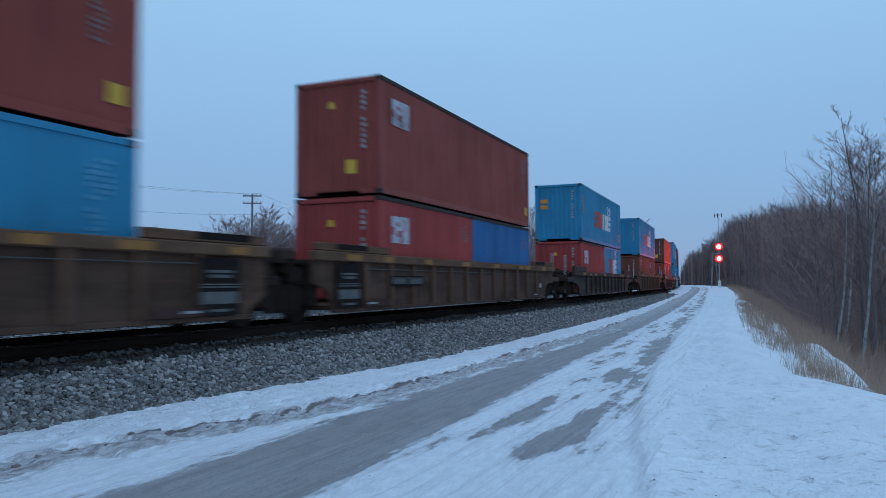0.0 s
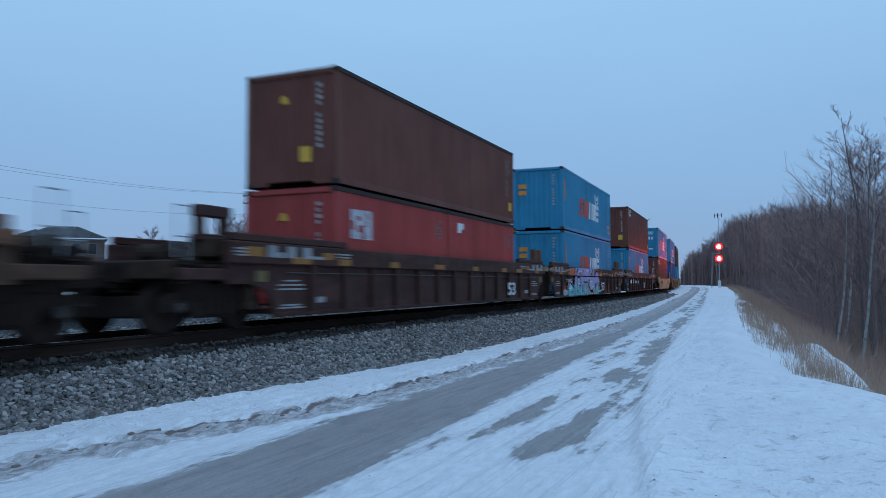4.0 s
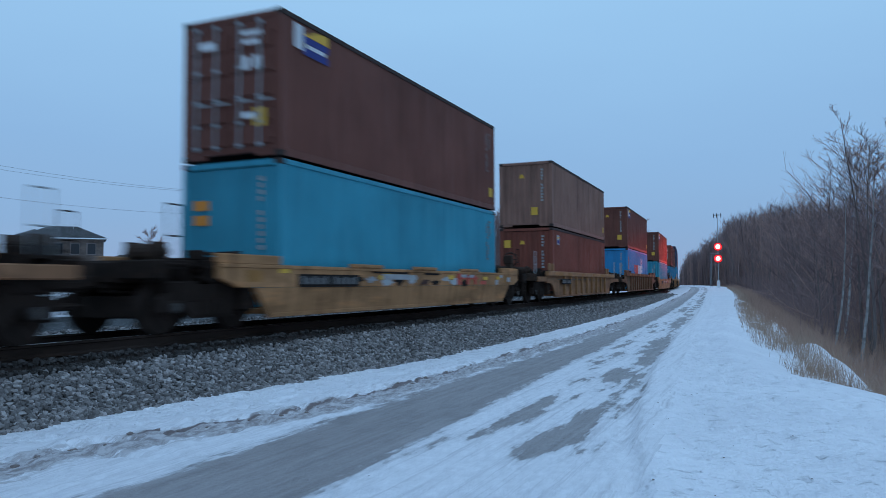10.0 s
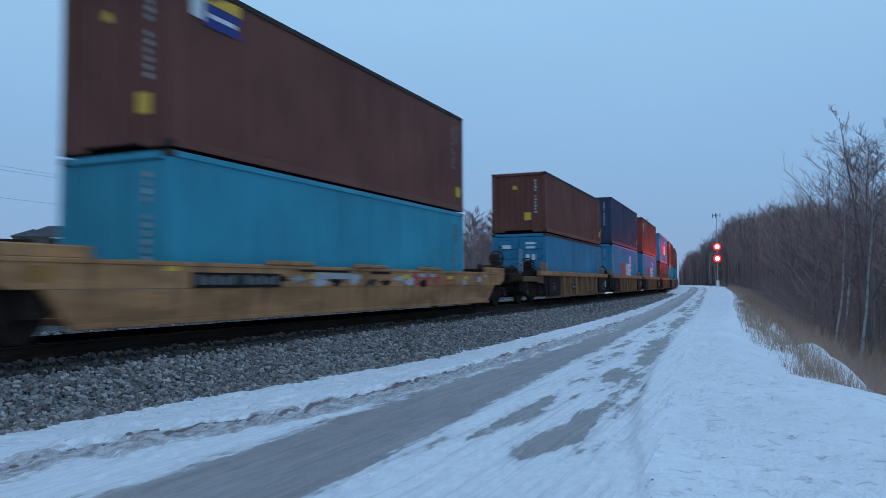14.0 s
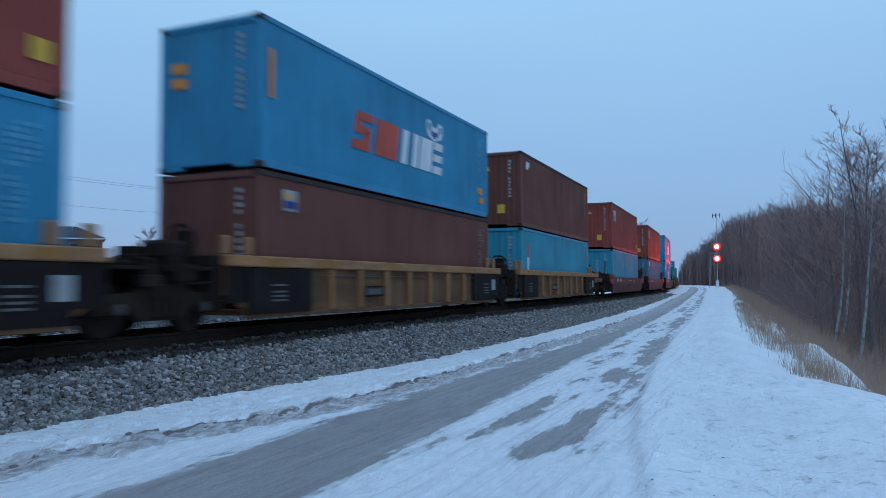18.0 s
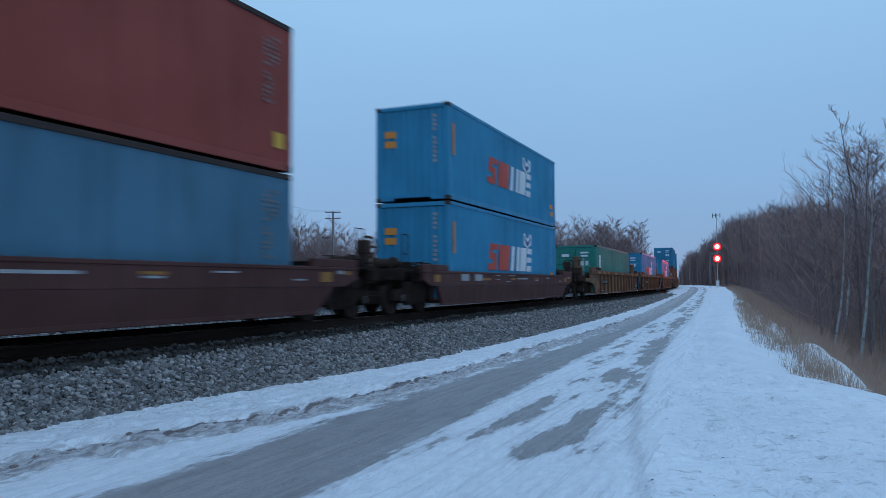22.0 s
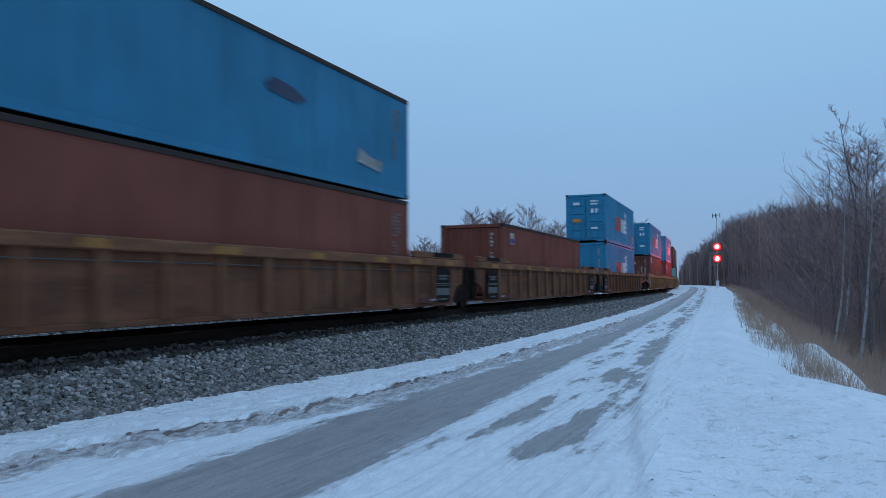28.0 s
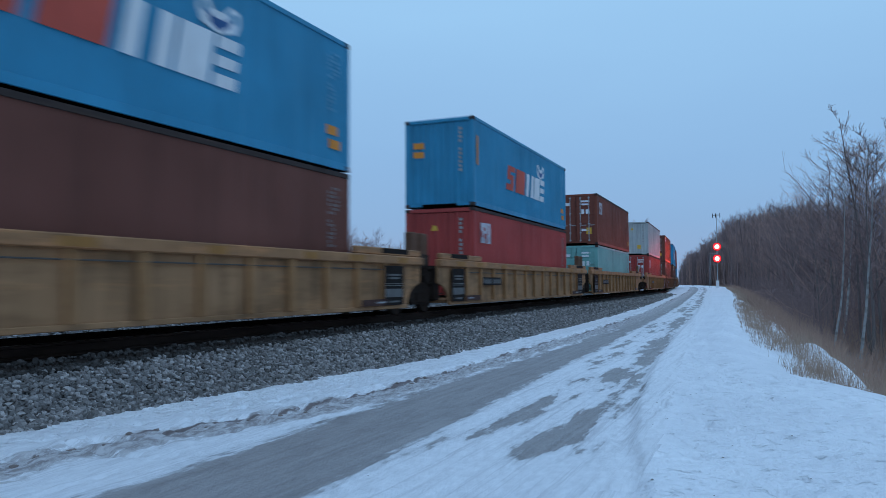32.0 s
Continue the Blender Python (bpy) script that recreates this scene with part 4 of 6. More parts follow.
    if "white" in extras:
        part("data_plate", box(0.006, 0.3, 0.17), DULL, car, "small white data plate", (x - 0.062, cr - 0.55, 0.62))
    if "number" in extras:
        for y in (1.55 if "graffiti" in extras else 0.3 if "marks" in extras else 4.6,):
            part("number", number_text("53", 0.43, 1.45), WHITE, car, "white painted number 53", (x + 0.027, y, 0.40))
        for end, c in ((-1, cf), (1, cr)):
            for y, w, z, h, tone in ((-2.2, 0.62, 1.285, 0.03, DULL), (-2.2, 0.5, 1.225, 0.03, DULL), (-1.62, 0.4, 1.175, 0.14, AMBER), (-1.2, 0.5, 1.170, 0.06, DULL), (-0.86, 0.27, 1.170, 0.22, DULL), (-0.35, 0.25, 1.170, 0.22, DULL), (-0.02, 0.2, 1.170, 0.1, DULL), (0.24, 0.22, 1.170, 0.22, DULL),
                                     (0.75, 0.5, 1.175, 0.17, AMBER), (1.12, 0.3, 1.285, 0.03, DULL), (1.12, 0.36, 1.230, 0.03, DULL), (1.12, 0.26, 1.175, 0.03, DULL)):
                part("stencil_line", box(0.006, w, h), tone, car, "", (x + 0.046, end * (c + y), z + 0.11))
            part("white_plate", box(0.006, 0.4, 0.12), DULL, car, "small white data plate", (x - 0.062, end * (c - 1.45), 0.42))
    if "graffiti" in extras:
        spray_picture(car, x)
        for k, (y, z, w, h) in enumerate(((3.36, 0.22, 0.95, 0.6), (6.2, 0.22, 0.5, 0.42), (0.85, 1.17, 0.75, 0.34), (4.6, 1.17, 0.45, 0.3), (0.95, 0.42, 0.6, 0.4), (-7.4, 0.22, 0.9, 0.6), (-6.3, 0.6, 1.1, 0.42))):
            tongue = [(0, 0), (1, 0), (1.05, 0.45), (0.98, 1.0), (0.8, 0.6), (0.62, 0.42), (0.5, 0.66), (0.36, 0.4), (0.18, 0.5), (0.1, 0.25)]
            depth = x + 0.044 if z > 1 else x - 0.066
            part("spray_flame", plates(("flame", k), [[(y + p * w, z + q * h) for p, q in tongue]], 0, 0.004), FLAME, car, "sprayed red-orange flames", (depth, 0, 0))
            part("spray_flame", plates(("flame_heart", k), [[(y + (0.5 + (p - 0.5) * 0.7) * w, z + q * h * 0.6) for p, q in tongue]], 0.004, 0.007), ORANGE, car, "sprayed orange flame heart", (depth, 0, 0))
    if "scrawl" in extras or "marks" in extras:
        rnd = random.Random(5)
        plain_white = "marks" in extras
        for i in range(10 if not plain_white else 4):
            y = -3.6 + i * 0.72 if not plain_white else -7.0 + i * 1.3
            ry, rz = rnd.uniform(0.25, 0.5), rnd.uniform(0.10, 0.24) if not plain_white else 0.3
            lean = rnd.uniform(-0.3, 0.3)
            a = []
            for k in range(14):
                t = k * math.pi / 7
                f = rnd.uniform(0.45, 1.1)
                a.append((y + ry * f * math.cos(t) + lean * math.sin(t) * rz, 0.86 + 0.05 * math.sin(i * 2.0) + 0.6 * rz * f * math.sin(t)))
            tone = WHITE if plain_white else (BLACK, DULL, GALV, BLACK, GALV, CARDARK)[i % 6]
            part("spray_shape", plates(("scrawl", plain_white, i), [a], 0, 0.004), tone, car, "faded spray-painted scrawl", (x - 0.045 + 0.002 * (i % 2) if style == "smooth" else x + 0.026, 0, 0))
    if "scrawl" in extras:
        for y, z, w, h, tone in ((2.4, 0.74, 0.3, 0.42, REDMARK), (3.1, 0.74, 0.22, 0.36, REDMARK), (3.7, 0.74, 0.2, 0.34, REDMARK), (3.05, 1.06, 1.1, 0.12, DULL), (3.1, 1.0, 1.75, 0.06, REDMARK), (1.8, 0.98, 0.4, 0.14, YELLOW), (4.6, 0.98, 0.4, 0.12, YELLOW), (5.8, 1.0, 0.3, 0.12, YELLOW), (-1.6, 0.95, 1.5, 0.16, DULL), (-1.9, 1.18, 1.9, 0.05, BLACK), (0.5, 1.16, 1.0, 0.06, BLACK), (-2.4, 0.95, 0.2, 0.12, YELLOW), (6.9, 0.86, 0.3, 0.2, DULL)):
            part("spray_bar", box(0.005, w, round(h * 0.8, 3)), tone, car, "", (x - 0.035, y, 0.765 + (z - 0.74) * 0.62))
    if style == "smooth":
        marks = ((-6.2, 1.12, 0.3, 0.1, YELLOW), (-2.0, 1.16, 0.5, 0.06, YELLOW), (2.6, 1.14, 0.34, 0.07, AMBER), (4.4, 0.74, 0.5, 0.14, REDMARK), (5.7, 0.72, 0.24, 0.2, DULL), (cr - 0.4, 1.1, 0.26, 0.12, DULL))
        if body == CARMAROON:
            marks = ((-5.3, 0.92, 0.6, 0.34, DULL), (-4.15, 0.92, 0.62, 0.32, DULL), (-3.4, 0.95, 0.8, 0.09, AMBER), (-2.3, 1.2, 0.42, 0.03, DULL), (-2.3, 0.98, 0.42, 0.03, DULL), (-0.75, 1.2, 0.72, 0.07, DULL), (-0.6, 0.98, 0.5, 0.08, AMBER), (0.5, 1.02, 1.25, 0.06, DULL), (-1.15, 0.86, 0.5, 0.03, DULL), (2.4, 1.03, 0.5, 0.06, AMBER), (2.4, 0.94, 0.4, 0.05, DULL), (4.0, 1.1, 0.6, 0.04, DULL), (6.2, 1.3, 0.4, 0.05, DULL), (6.1, 0.9, 0.4, 0.04, DULL), (7.6, 1.12, 0.24, 0.14, DULL), (7.9, 1.1, 0.2, 0.1, AMBER))
        for y, z, w, h, tone in marks:
            part("stencil_mark", box(0.005, w, round(h * 0.8, 3)), tone, car, "", (x - 0.045, y, 0.765 + (z - 0.74) * 0.62))
    return car


# the train: place of each load along the line at the start, its containers and its car
W = "wave"
SMB = "sky-blue steel container with red and white block lettering"


def blue(h=HIGH, doors=False, tone=None):
    return lambda: container(tone or BLUE, SMB + (", doors forward" if doors else ""), W, FEET40, h, doors)


def plain(colour, label, kind="none", h=HIGH, doors=False, logo=None):
    return lambda: container(colour, label, kind, FEET40, h, doors, logo)


def short(colour, label, kind="none"):
    return lambda: container(colour, label, kind, FEET20, LOW)


MR, BR = "maroon-red corrugated steel container with a white mark", "dark brown corrugated steel container with a small bright mark"
TL = "teal corrugated steel container without lettering"
LOADS = [
    (-4.07, plain(MAROON, MR, "arrow"), [blue(LOW)], "grimelow"),
    (15.53, plain(MAROON, MR, "arrow"), [short(RED, "short red steel container with a white mark", "arrow"), short(ROYAL, "short plain royal-blue steel container")], "grimelow"),
    (37.10, blue(), [short(RED, "short red steel container with a white mark", "arrow"), short(BLUE, "short sky-blue steel container with red and white lettering", W)], "grey"),
    (58.98, blue(), [short(RUSTRED, "short brown steel container with a small mark", "badge"), short(BROWN, "short dark brown container with a round blue mark", "disc")], "plain"),
    (82.43, plain(BROWN, "plain dark brown corrugated steel container", h=LOW), [short(RED, "short red steel container with a white mark", "arrow"), short(RED, "short red steel container with a small mark", "small")], "dark"),
    (102.07, blue(), [blue()], "graffiti"),
    (121.68, plain(BROWN, BR, "flag"), [blue()], "marked"),
    (143.43, blue(doors=True), [plain(BROWN, BR, "flag")], "smooth"),
    (162.97, blue(doors=True), [plain(DEEPBLUE, "deep blue corrugated steel container, unlettered")], "tanflat"),
    (182.74, plain(BROWN, "dark brown container with silver door bars", "silver", doors=True, logo="flag"), [plain(TEAL, TL, W, logo="none")], "smoothbrown"),
    (202.55, plain(TANBROWN, "dusty weathered brown steel container"), [plain(RUSTRED, "reddish-brown weathered steel container with a small mark", "labelled", logo="badge")], "tanflat"),
    (223.96, plain(BROWN, BR, "flag"), [blue(tone=BRIGHT)], "plaintan"),
    (247.51, plain(BROWN, BR, "flag"), [plain(TEAL, TL, h=LOW)], "scrawl"),
    (269.23, plain(BROWN, "plain dark brown corrugated steel container", h=LOW), [plain(MIDBLUE, "blue steel container with its doors forward", "flat", LOW, True)], "five"),
    (285.20, plain(NAVY, "navy blue corrugated steel container", logo="none"), [blue()], "five"),
    (300.74, plain(MAROON, MR, "arrow"), [blue(doors=True)], "five"),
    (316.98, blue(), [plain(BROWN, BR, "badge", LOW)], "five"),
    (332.93, plain(BROWN, "brown corrugated steel container with pale end labels", "small"), [plain(TEAL, "teal corrugated steel container with red and white squares", h=LOW, logo="strip")], "five"),
    (352.70, plain(MAROON, MR, "arrow"), [plain(TEAL, TL, h=LOW)], "maroon"),
    (372.71, plain(MAROON, MR, "arrow"), [plain(FADED, "faded grey-blue weathered steel container", h=LOW, logo="small")], "maroon"),
    (392.73, blue(), [blue()], "maroon"),
    (414.29, None, [plain(GREEN, "green corrugated steel container with a white notice", "panel", LOW, True)], "grime"),
    (434.29, None, [blue(doors=True)], "grime"),
    (453.78, None, [blue()], "grime"),
    (477.70, plain(MIDBLUE, "blue steel container with a pale repair patch", "flat", LOW, True, "patch"), [plain(RUSTRED, "reddish-brown corrugated steel container", "bare", LOW)], "rust"),
    (497.53, None, [plain(RUSTRED, "reddish-brown corrugated steel container with a small mark", "badge", LOW)], "rust"),
    (517.25, blue(doors=True), [blue()], "rust"),
    (541.06, blue(doors=True), [plain(BROWN, BR, "flag")], "tan"),
    (560.91, blue(), [plain(RED, MR, "arrow")], "tan"),
    (580.79, plain(RUSTRED, "reddish container with silver door bars", "silver", doors=True, logo="arrow"), [plain(MINT, "pale mint-green container with its doors forward", "flat", LOW, True)], "tan"),
    (605.92, plain(GREYWHITE, "dirty grey-white corrugated steel container"), [plain(RED, MR, "silver", doors=True, logo="arrow")], "tan"),
    (626.0, plain(BROWN, BR, "flag"), [plain(BROWN, BR, "flag")], "grime"),
    (646.0, blue(), [plain(BROWN, BR, "flag")], "grime"),
    (667.5, plain(MAROON, MR, "arrow"), [blue()], "grime"),
]
STYLES = {
    "plaintan": ("dusty tan ribbed well car on black bogies", CARDUST, RUSTCHORD, "ribbed", 0, "plain white"),
    "grime": ("grimy tan ribbed well car on black bogies", CARDUST, GRIMECHORD, "ribbed", 0, "white board"),
    "grimelow": ("grimy tan ribbed well car with low ends", CARBROWN, GRIMECHORD, "ribbed", 0, "white board low"),
    "rust": ("rusty orange-brown ribbed well car on black bogies", CARRUST, RUSTCHORD, "ribbed", 0, "low"),
    "plain": ("grimy grey-brown ribbed well car on black bogies", CARBROWN, GRIMECHORD, "ribbed", 0, "plain white"),
    "grey": ("dark grey ribbed well car on black bogies", CARGREY, CARGREY, "ribbed", 0, "plain dark"),
    "dark": ("dark brown ribbed well car with white numbers", CARDARK, CARDARK, "ribbed", 0, "dark number"),
    "graffiti": ("dark brown ribbed well car covered in spray paint", CARDARK, CARDARK, "ribbed", 0, "dark number graffiti"),
    "smooth": ("pale tan smooth-sided well car with cut-off corners", SMOOTHTAN, SMOOTHTAN, "smooth", 6.55, "board"),
    "smoothbrown": ("brownish tan smooth-sided well car with scrawls", SCRAWLTAN, SCRAWLTAN, "smooth", 6.55, "board scrawl"),
    "scrawl": ("tan smooth-sided well car with faded scrawl", SCRAWLTAN, SCRAWLTAN, "smooth", 7.9, "board scrawl"),
    "tan": ("tan ribbed well car with a pale upper beam", CARTAN, CHORDTAN, "ribbed", 0, "board clean"),
    "five": ("grimy brown short well car with a tan beam", CARWORN, CHORDTAN, "ribbed", 6.65, "board plain flat sooty"),
    "tanflat": ("worn tan ribbed well car with a flat pale beam", CARHONEY, CHORDTAN, "ribbed", 6.45, "board plain flat"),
    "marked": ("dark brown ribbed well car with white scrawls", CARDARK, CARDARK, "ribbed", 0, "dark number marks"),
    "maroon": ("maroon-brown smooth-sided well car on black bogies", CARMAROON, CARMAROON, "smooth", 6.85, ""),
}
SINGLE = ("smooth", "smoothbrown", "scrawl", "tanflat", "maroon")
TRAIN = []


def build_train():
    for i, (s, upper, lower, style) in enumerate(LOADS):
        before = s - LOADS[i - 1][0] if i else 21.6
        after = LOADS[i + 1][0] - s if i + 1 < len(LOADS) else 21.6
        label, body, chord, shape, fixed, extras = STYLES[style]
        middle = s + FEET40 / 2
        ends, reaches = [], (before / 2, after / 2)
        joined = [gap > 21 or not 0 <= j < len(LOADS) or style in SINGLE or LOADS[j][3] in SINGLE for gap, j in ((before, i - 1), (after, i + 1))]
        for reach, coupled in zip(reaches, joined):
            ends.append(round(fixed or (reach - 3.25 if coupled else reach - 1.35), 2))
        if "sooty" in extras:
            ends[1] -= 0.6
        car = well_car(label, body, chord, shape, tuple(ends), reaches, joined, extras)
        TRAIN.append((car, middle, 0.0))
        z = FLOOR
        if len(lower) == 1:
            low = lower[0]()
            TRAIN.append((low, middle, z))
        else:
            for k, make in enumerate(lower):
                low = make()
                TRAIN.append((low, middle + (k * 2 - 1) * (FEET20 / 2 + 0.035), z))
        if upper:
            z += TALL[low.name] + 0.045
            TRAIN.append((upper(), middle, z))
# ground: one snowy sheet in the line's own coordinates, with the icy lane let into it
def lerp_table(x, table):
    if x <= table[0][0]:
        return table[0][1]
    for (a, b), (c, d) in zip(table, table[1:]):
        if x <= c:
            k = (x - a) / (c - a)
            return b + (d - b) * k
    return table[-1][1]


def smooth(x, a, b):
    k = min(1, max(0, (x - a) / (b - a)))
    return k * k * (3 - 2 * k)


EDGE = [(-50, 12.2), (8, 11.6), (12, 11.2), (14.5, 9.7), (22, 8.95), (50, 8.2), (112, 8.2), (140, 9.5), (300, 12)]
FOOT = [(-50, 2.4), (7, 2.4), (14, 3.25), (60, 3.0), (140, 2.6), (900, 2.6)]
BERM = [(-20, 3.2), (4.8, 3.76), (6.3, 4.08), (7.3, 4.48), (10, 4.62), (30, 4.4), (60, 3.6), (140, 3.1)]
RIDGE = [(-20, 10.2), (5.6, 9.0), (7.6, 8.55), (9.7, 8.25), (14, 7.8), (22, 7.3), (74, 5.3), (140, 5.0)]
LANE_LEFT = [(-20, 4.9), (4, 5.0), (17, 5.2), (27, 4.8), (60, 4.0), (140, 3.6)]
LANE_RIGHT = [(-20, 8.9), (7, 8.4), (13.4, 7.85), (24, 7.1), (74, 5.6), (140, 5.6)]


def level(s):
    return -0.75 + 0.72 * smooth(s, 20, 125)


def ground_z(s, u):
    z = level(s)
    edge = lerp_table(s, EDGE)
    if u < 0:
        z += 0.02 * noise.noise((s * 0.2, u * 0.2, 3)) - 0.15 * smooth(-u, 4, 12)
    elif u < edge + 0.02:
        berm = lerp_table(s, BERM) + 0.2 * noise.noise((s * 1.7, 0.5, 7)) + 0.10 * noise.noise((s * 6, 0.5, 8))
        z += 0.05 * (1 - smooth(u, berm - 0.05, berm + 0.05)) * smooth(u, berm - 1.3, berm - 0.15)
        crumbs = math.exp(-((u - berm - 0.12) / 0.26) ** 2)
        if crumbs > 0.02:
            z += crumbs * (0.045 * abs(noise.noise((s * 7, u * 7, 12))) + 0.03 * abs(noise.noise((s * 15, u * 15, 13))) + 0.03 * noise.noise((s * 2.5, u * 3, 14)))
        ridge = lerp_table(s, RIDGE) + 0.05 * noise.noise((s * 1.3, 0.2, 6)) + 0.02 * noise.noise((s * 7, 0.2, 6))
        z += 0.045 * smooth(u, ridge - 0.05, ridge + 0.02) * (1 - smooth(u, ridge + 0.05, ridge + 0.6)) - 0.03 * math.exp(-((u - ridge + 0.13) / 0.07) ** 2)
        a, b = lerp_table(s, LANE_LEFT), lerp_table(s, LANE_RIGHT)
        w = (u - a) / (b - a)
        z -= 0.035 * math.exp(-((w - 0.2) / 0.16) ** 2) + 0.03 * math.exp(-((w - 0.78) / 0.16) ** 2)
        rough = smooth(u, b, b + 0.4) + smooth(a - u, 0, 0.3)
        z += (0.008 + 0.016 * rough) * noise.noise((s * 2.6, u * 2.6, 1)) + (0.004 + 0.012 * rough) * noise.noise((s * 8, u * 8, 2))
        z += 0.10 * smooth(u, b + 0.3, edge) * (0.6 + 0.4 * noise.noise((s * 0.3, u * 0.3, 9)))
        z -= 0.10 * smooth(u, edge - 0.5, edge)
        z -= 0.045 * rough * smooth(noise.noise((s * 3.1, u * 3.8, 15)), 0.26, 0.46)
    if u >= edge:
        d = u - edge
        fall = 3.0 * smooth(d, -0.6, 6.5)
        z += -fall + 0.10 * noise.noise((s * 0.8, u * 0.8, 4)) * min(1, d) + 0.25 * noise.noise((s * 0.15, u * 0.15, 5)) * min(1, d / 4)
        # a low drifted mound below the edge
        z += 0.75 * math.exp(-((s - 22) / 5.0) ** 2 - ((d - 2.0) / 0.7) ** 2)
    return z


def grown(start, end, step, growth, limit):
    out, x = [start], start
    while x < end:
        step = min(step * growth, limit)
        x += step
        out.append(x)
    return out


S_LINES = [-400, -250, -150, -90, -50, -25, -10, -4] + [x * 0.1 - 2 for x in range(1, 55)] + [3.5 + 0.05 * x for x in range(0, 150)] + grown(11, 900, 0.06, 1.018, 45)
U_LINES = [-900, -600, -400, -260, -170, -110, -75, -50, -34, -22, -14, -9, -6, -4, -2, 0, 1.2, 2] + [2.2 + 0.1 * i for i in range(14)] + [3.6 + 0.045 * i for i in range(30)] + [4.95 + 0.1 * i for i in range(23)] + [7.2 + 0.045 * i for i in range(45)] + [9.25 + 0.1 * i for i in range(29)] + grown(12.2, 900, 0.12, 1.06, 90)


def uv_mesh(name, rows, keep, material, lift=0.0):
    """A sheet from a grid of (s, u, z) rows; keep picks the cells; its map holds s and u in metres."""
    n, m = len(rows), len(rows[0])
    verts, faces, cells = [], [], []
    index = {}

    def corner(i, j):
        if (i, j) not in index:
            index[i, j] = len(verts)
            s, u, z = rows[i][j]
            verts.append(place(s, u, z + lift))
            cells.append((s, u))
        return index[i, j]
    for i in range(n - 1):
        for j in range(m - 1):
            if keep(rows[i][j], rows[i + 1][j + 1]):
                faces.append((corner(i, j), corner(i, j + 1), corner(i + 1, j + 1), corner(i + 1, j)))
    me = bpy.data.meshes.new(name)
    me.from_pydata(verts, [], faces)
    layer = me.uv_layers.new(name="line")
    flat = np.empty(len(me.loops), dtype=np.int32)
    me.loops.foreach_get("vertex_index", flat)
    layer.data.foreach_set("uv", np.array(cells, dtype=np.float32)[flat].ravel())
    me.materials.append(material)
    me.polygons.foreach_set("use_smooth", [True] * len(me.polygons))
    ob = new(name, me)
    # faces look up
    if me.polygons[0].normal.z < 0:
        me.flip_normals()
    return ob


def uv_noise(n, l, scale, detail=4, stretch=(1, 1, 1), rough=0.55):
    c, m, k = n.new("ShaderNodeUVMap"), n.new("ShaderNodeMapping"), n.new("ShaderNodeTexNoise")
    c.uv_map = "line"
    m.inputs["Scale"].default_value = stretch
    l.new(c.outputs[0], m.inputs[0])
    l.new(m.outputs[0], k.inputs["Vector"])
    k.inputs["Scale"].default_value, k.inputs["Detail"].default_value, k.inputs["Roughness"].default_value = scale, detail, rough
    return k.outputs[0]


def math_node(n, l, op, a, b=0.0, c=0.0, clamp=False):
    k = n.new("ShaderNodeMath")
    k.operation, k.use_clamp = op, clamp
    for i, v in enumerate((a, b, c)):
        if hasattr(v, "is_linked"):
            l.new(v, k.inputs[i])
        else:
            k.inputs[i].default_value = v
    return k.outputs[0]


def snow_material():
    m, n, l, b = mat("old_snow")
    big, mid, fine = uv_noise(n, l, 0.5, 4), uv_noise(n, l, 3.6, 5, (1, 1, 1), 0.55), uv_noise(n, l, 28, 4)
    base = mix(n, l, ramp(n, l, big, (0.3, 0.0), (0.7, 1.0)), (0.80, 0.77, 0.79), (0.90, 0.87, 0.88))
    base = mix(n, l, ramp(n, l, mid, (0.54, 0.0), (0.74, 0.4)), base, (0.62, 0.59, 0.60))
    # trodden pits, their shade put into the colour as grey, and flecks of grit
    dents = uv_noise(n, l, 7.0, 3, (1.0, 0.55, 1))
    dent = ramp(n, l, dents, (0.62, 0.0), (0.68, 1.0))
    base = mix(n, l, math_node(n, l, "MULTIPLY", dent, 0.35), base, (0.50, 0.47, 0.47))
    base = mix(n, l, ramp(n, l, fine, (0.66, 0.0), (0.74, 0.3)), base, (0.35, 0.33, 0.31))
    # dead leaves, soil and litter beyond the edge of the bank
    c = n.new("ShaderNodeUVMap")
    c.uv_map = "line"
    sep = n.new("ShaderNodeSeparateXYZ")
    l.new(c.outputs[0], sep.inputs[0])
    far = math_node(n, l, "ADD", sep.outputs[1], math_node(n, l, "MULTIPLY", uv_noise(n, l, 0.7, 5), 3.0))
    soil = ramp(n, l, math_node(n, l, "MULTIPLY", math_node(n, l, "SUBTRACT", far, 13.2), 0.3, clamp=True), (0.0, 0.0), (1.0, 0.92))
    base = mix(n, l, soil, base, mix(n, l, mid, (0.11, 0.075, 0.06), (0.19, 0.14, 0.12)))
    l.new(base, b.inputs["Base Color"])
    b.inputs["Roughness"].default_value = 0.72
    pits = uv_noise(n, l, 5.5, 2, (1.3, 1, 1))
    relief = math_node(n, l, "ADD", math_node(n, l, "MULTIPLY", pits, -1.1), math_node(n, l, "ADD", mid, math_node(n, l, "MULTIPLY", fine, 0.35)))
    bump(n, l, b, math_node(n, l, "SUBTRACT", relief, math_node(n, l, "MULTIPLY", dent, 0.25)), 0.9, 0.09)
    return m


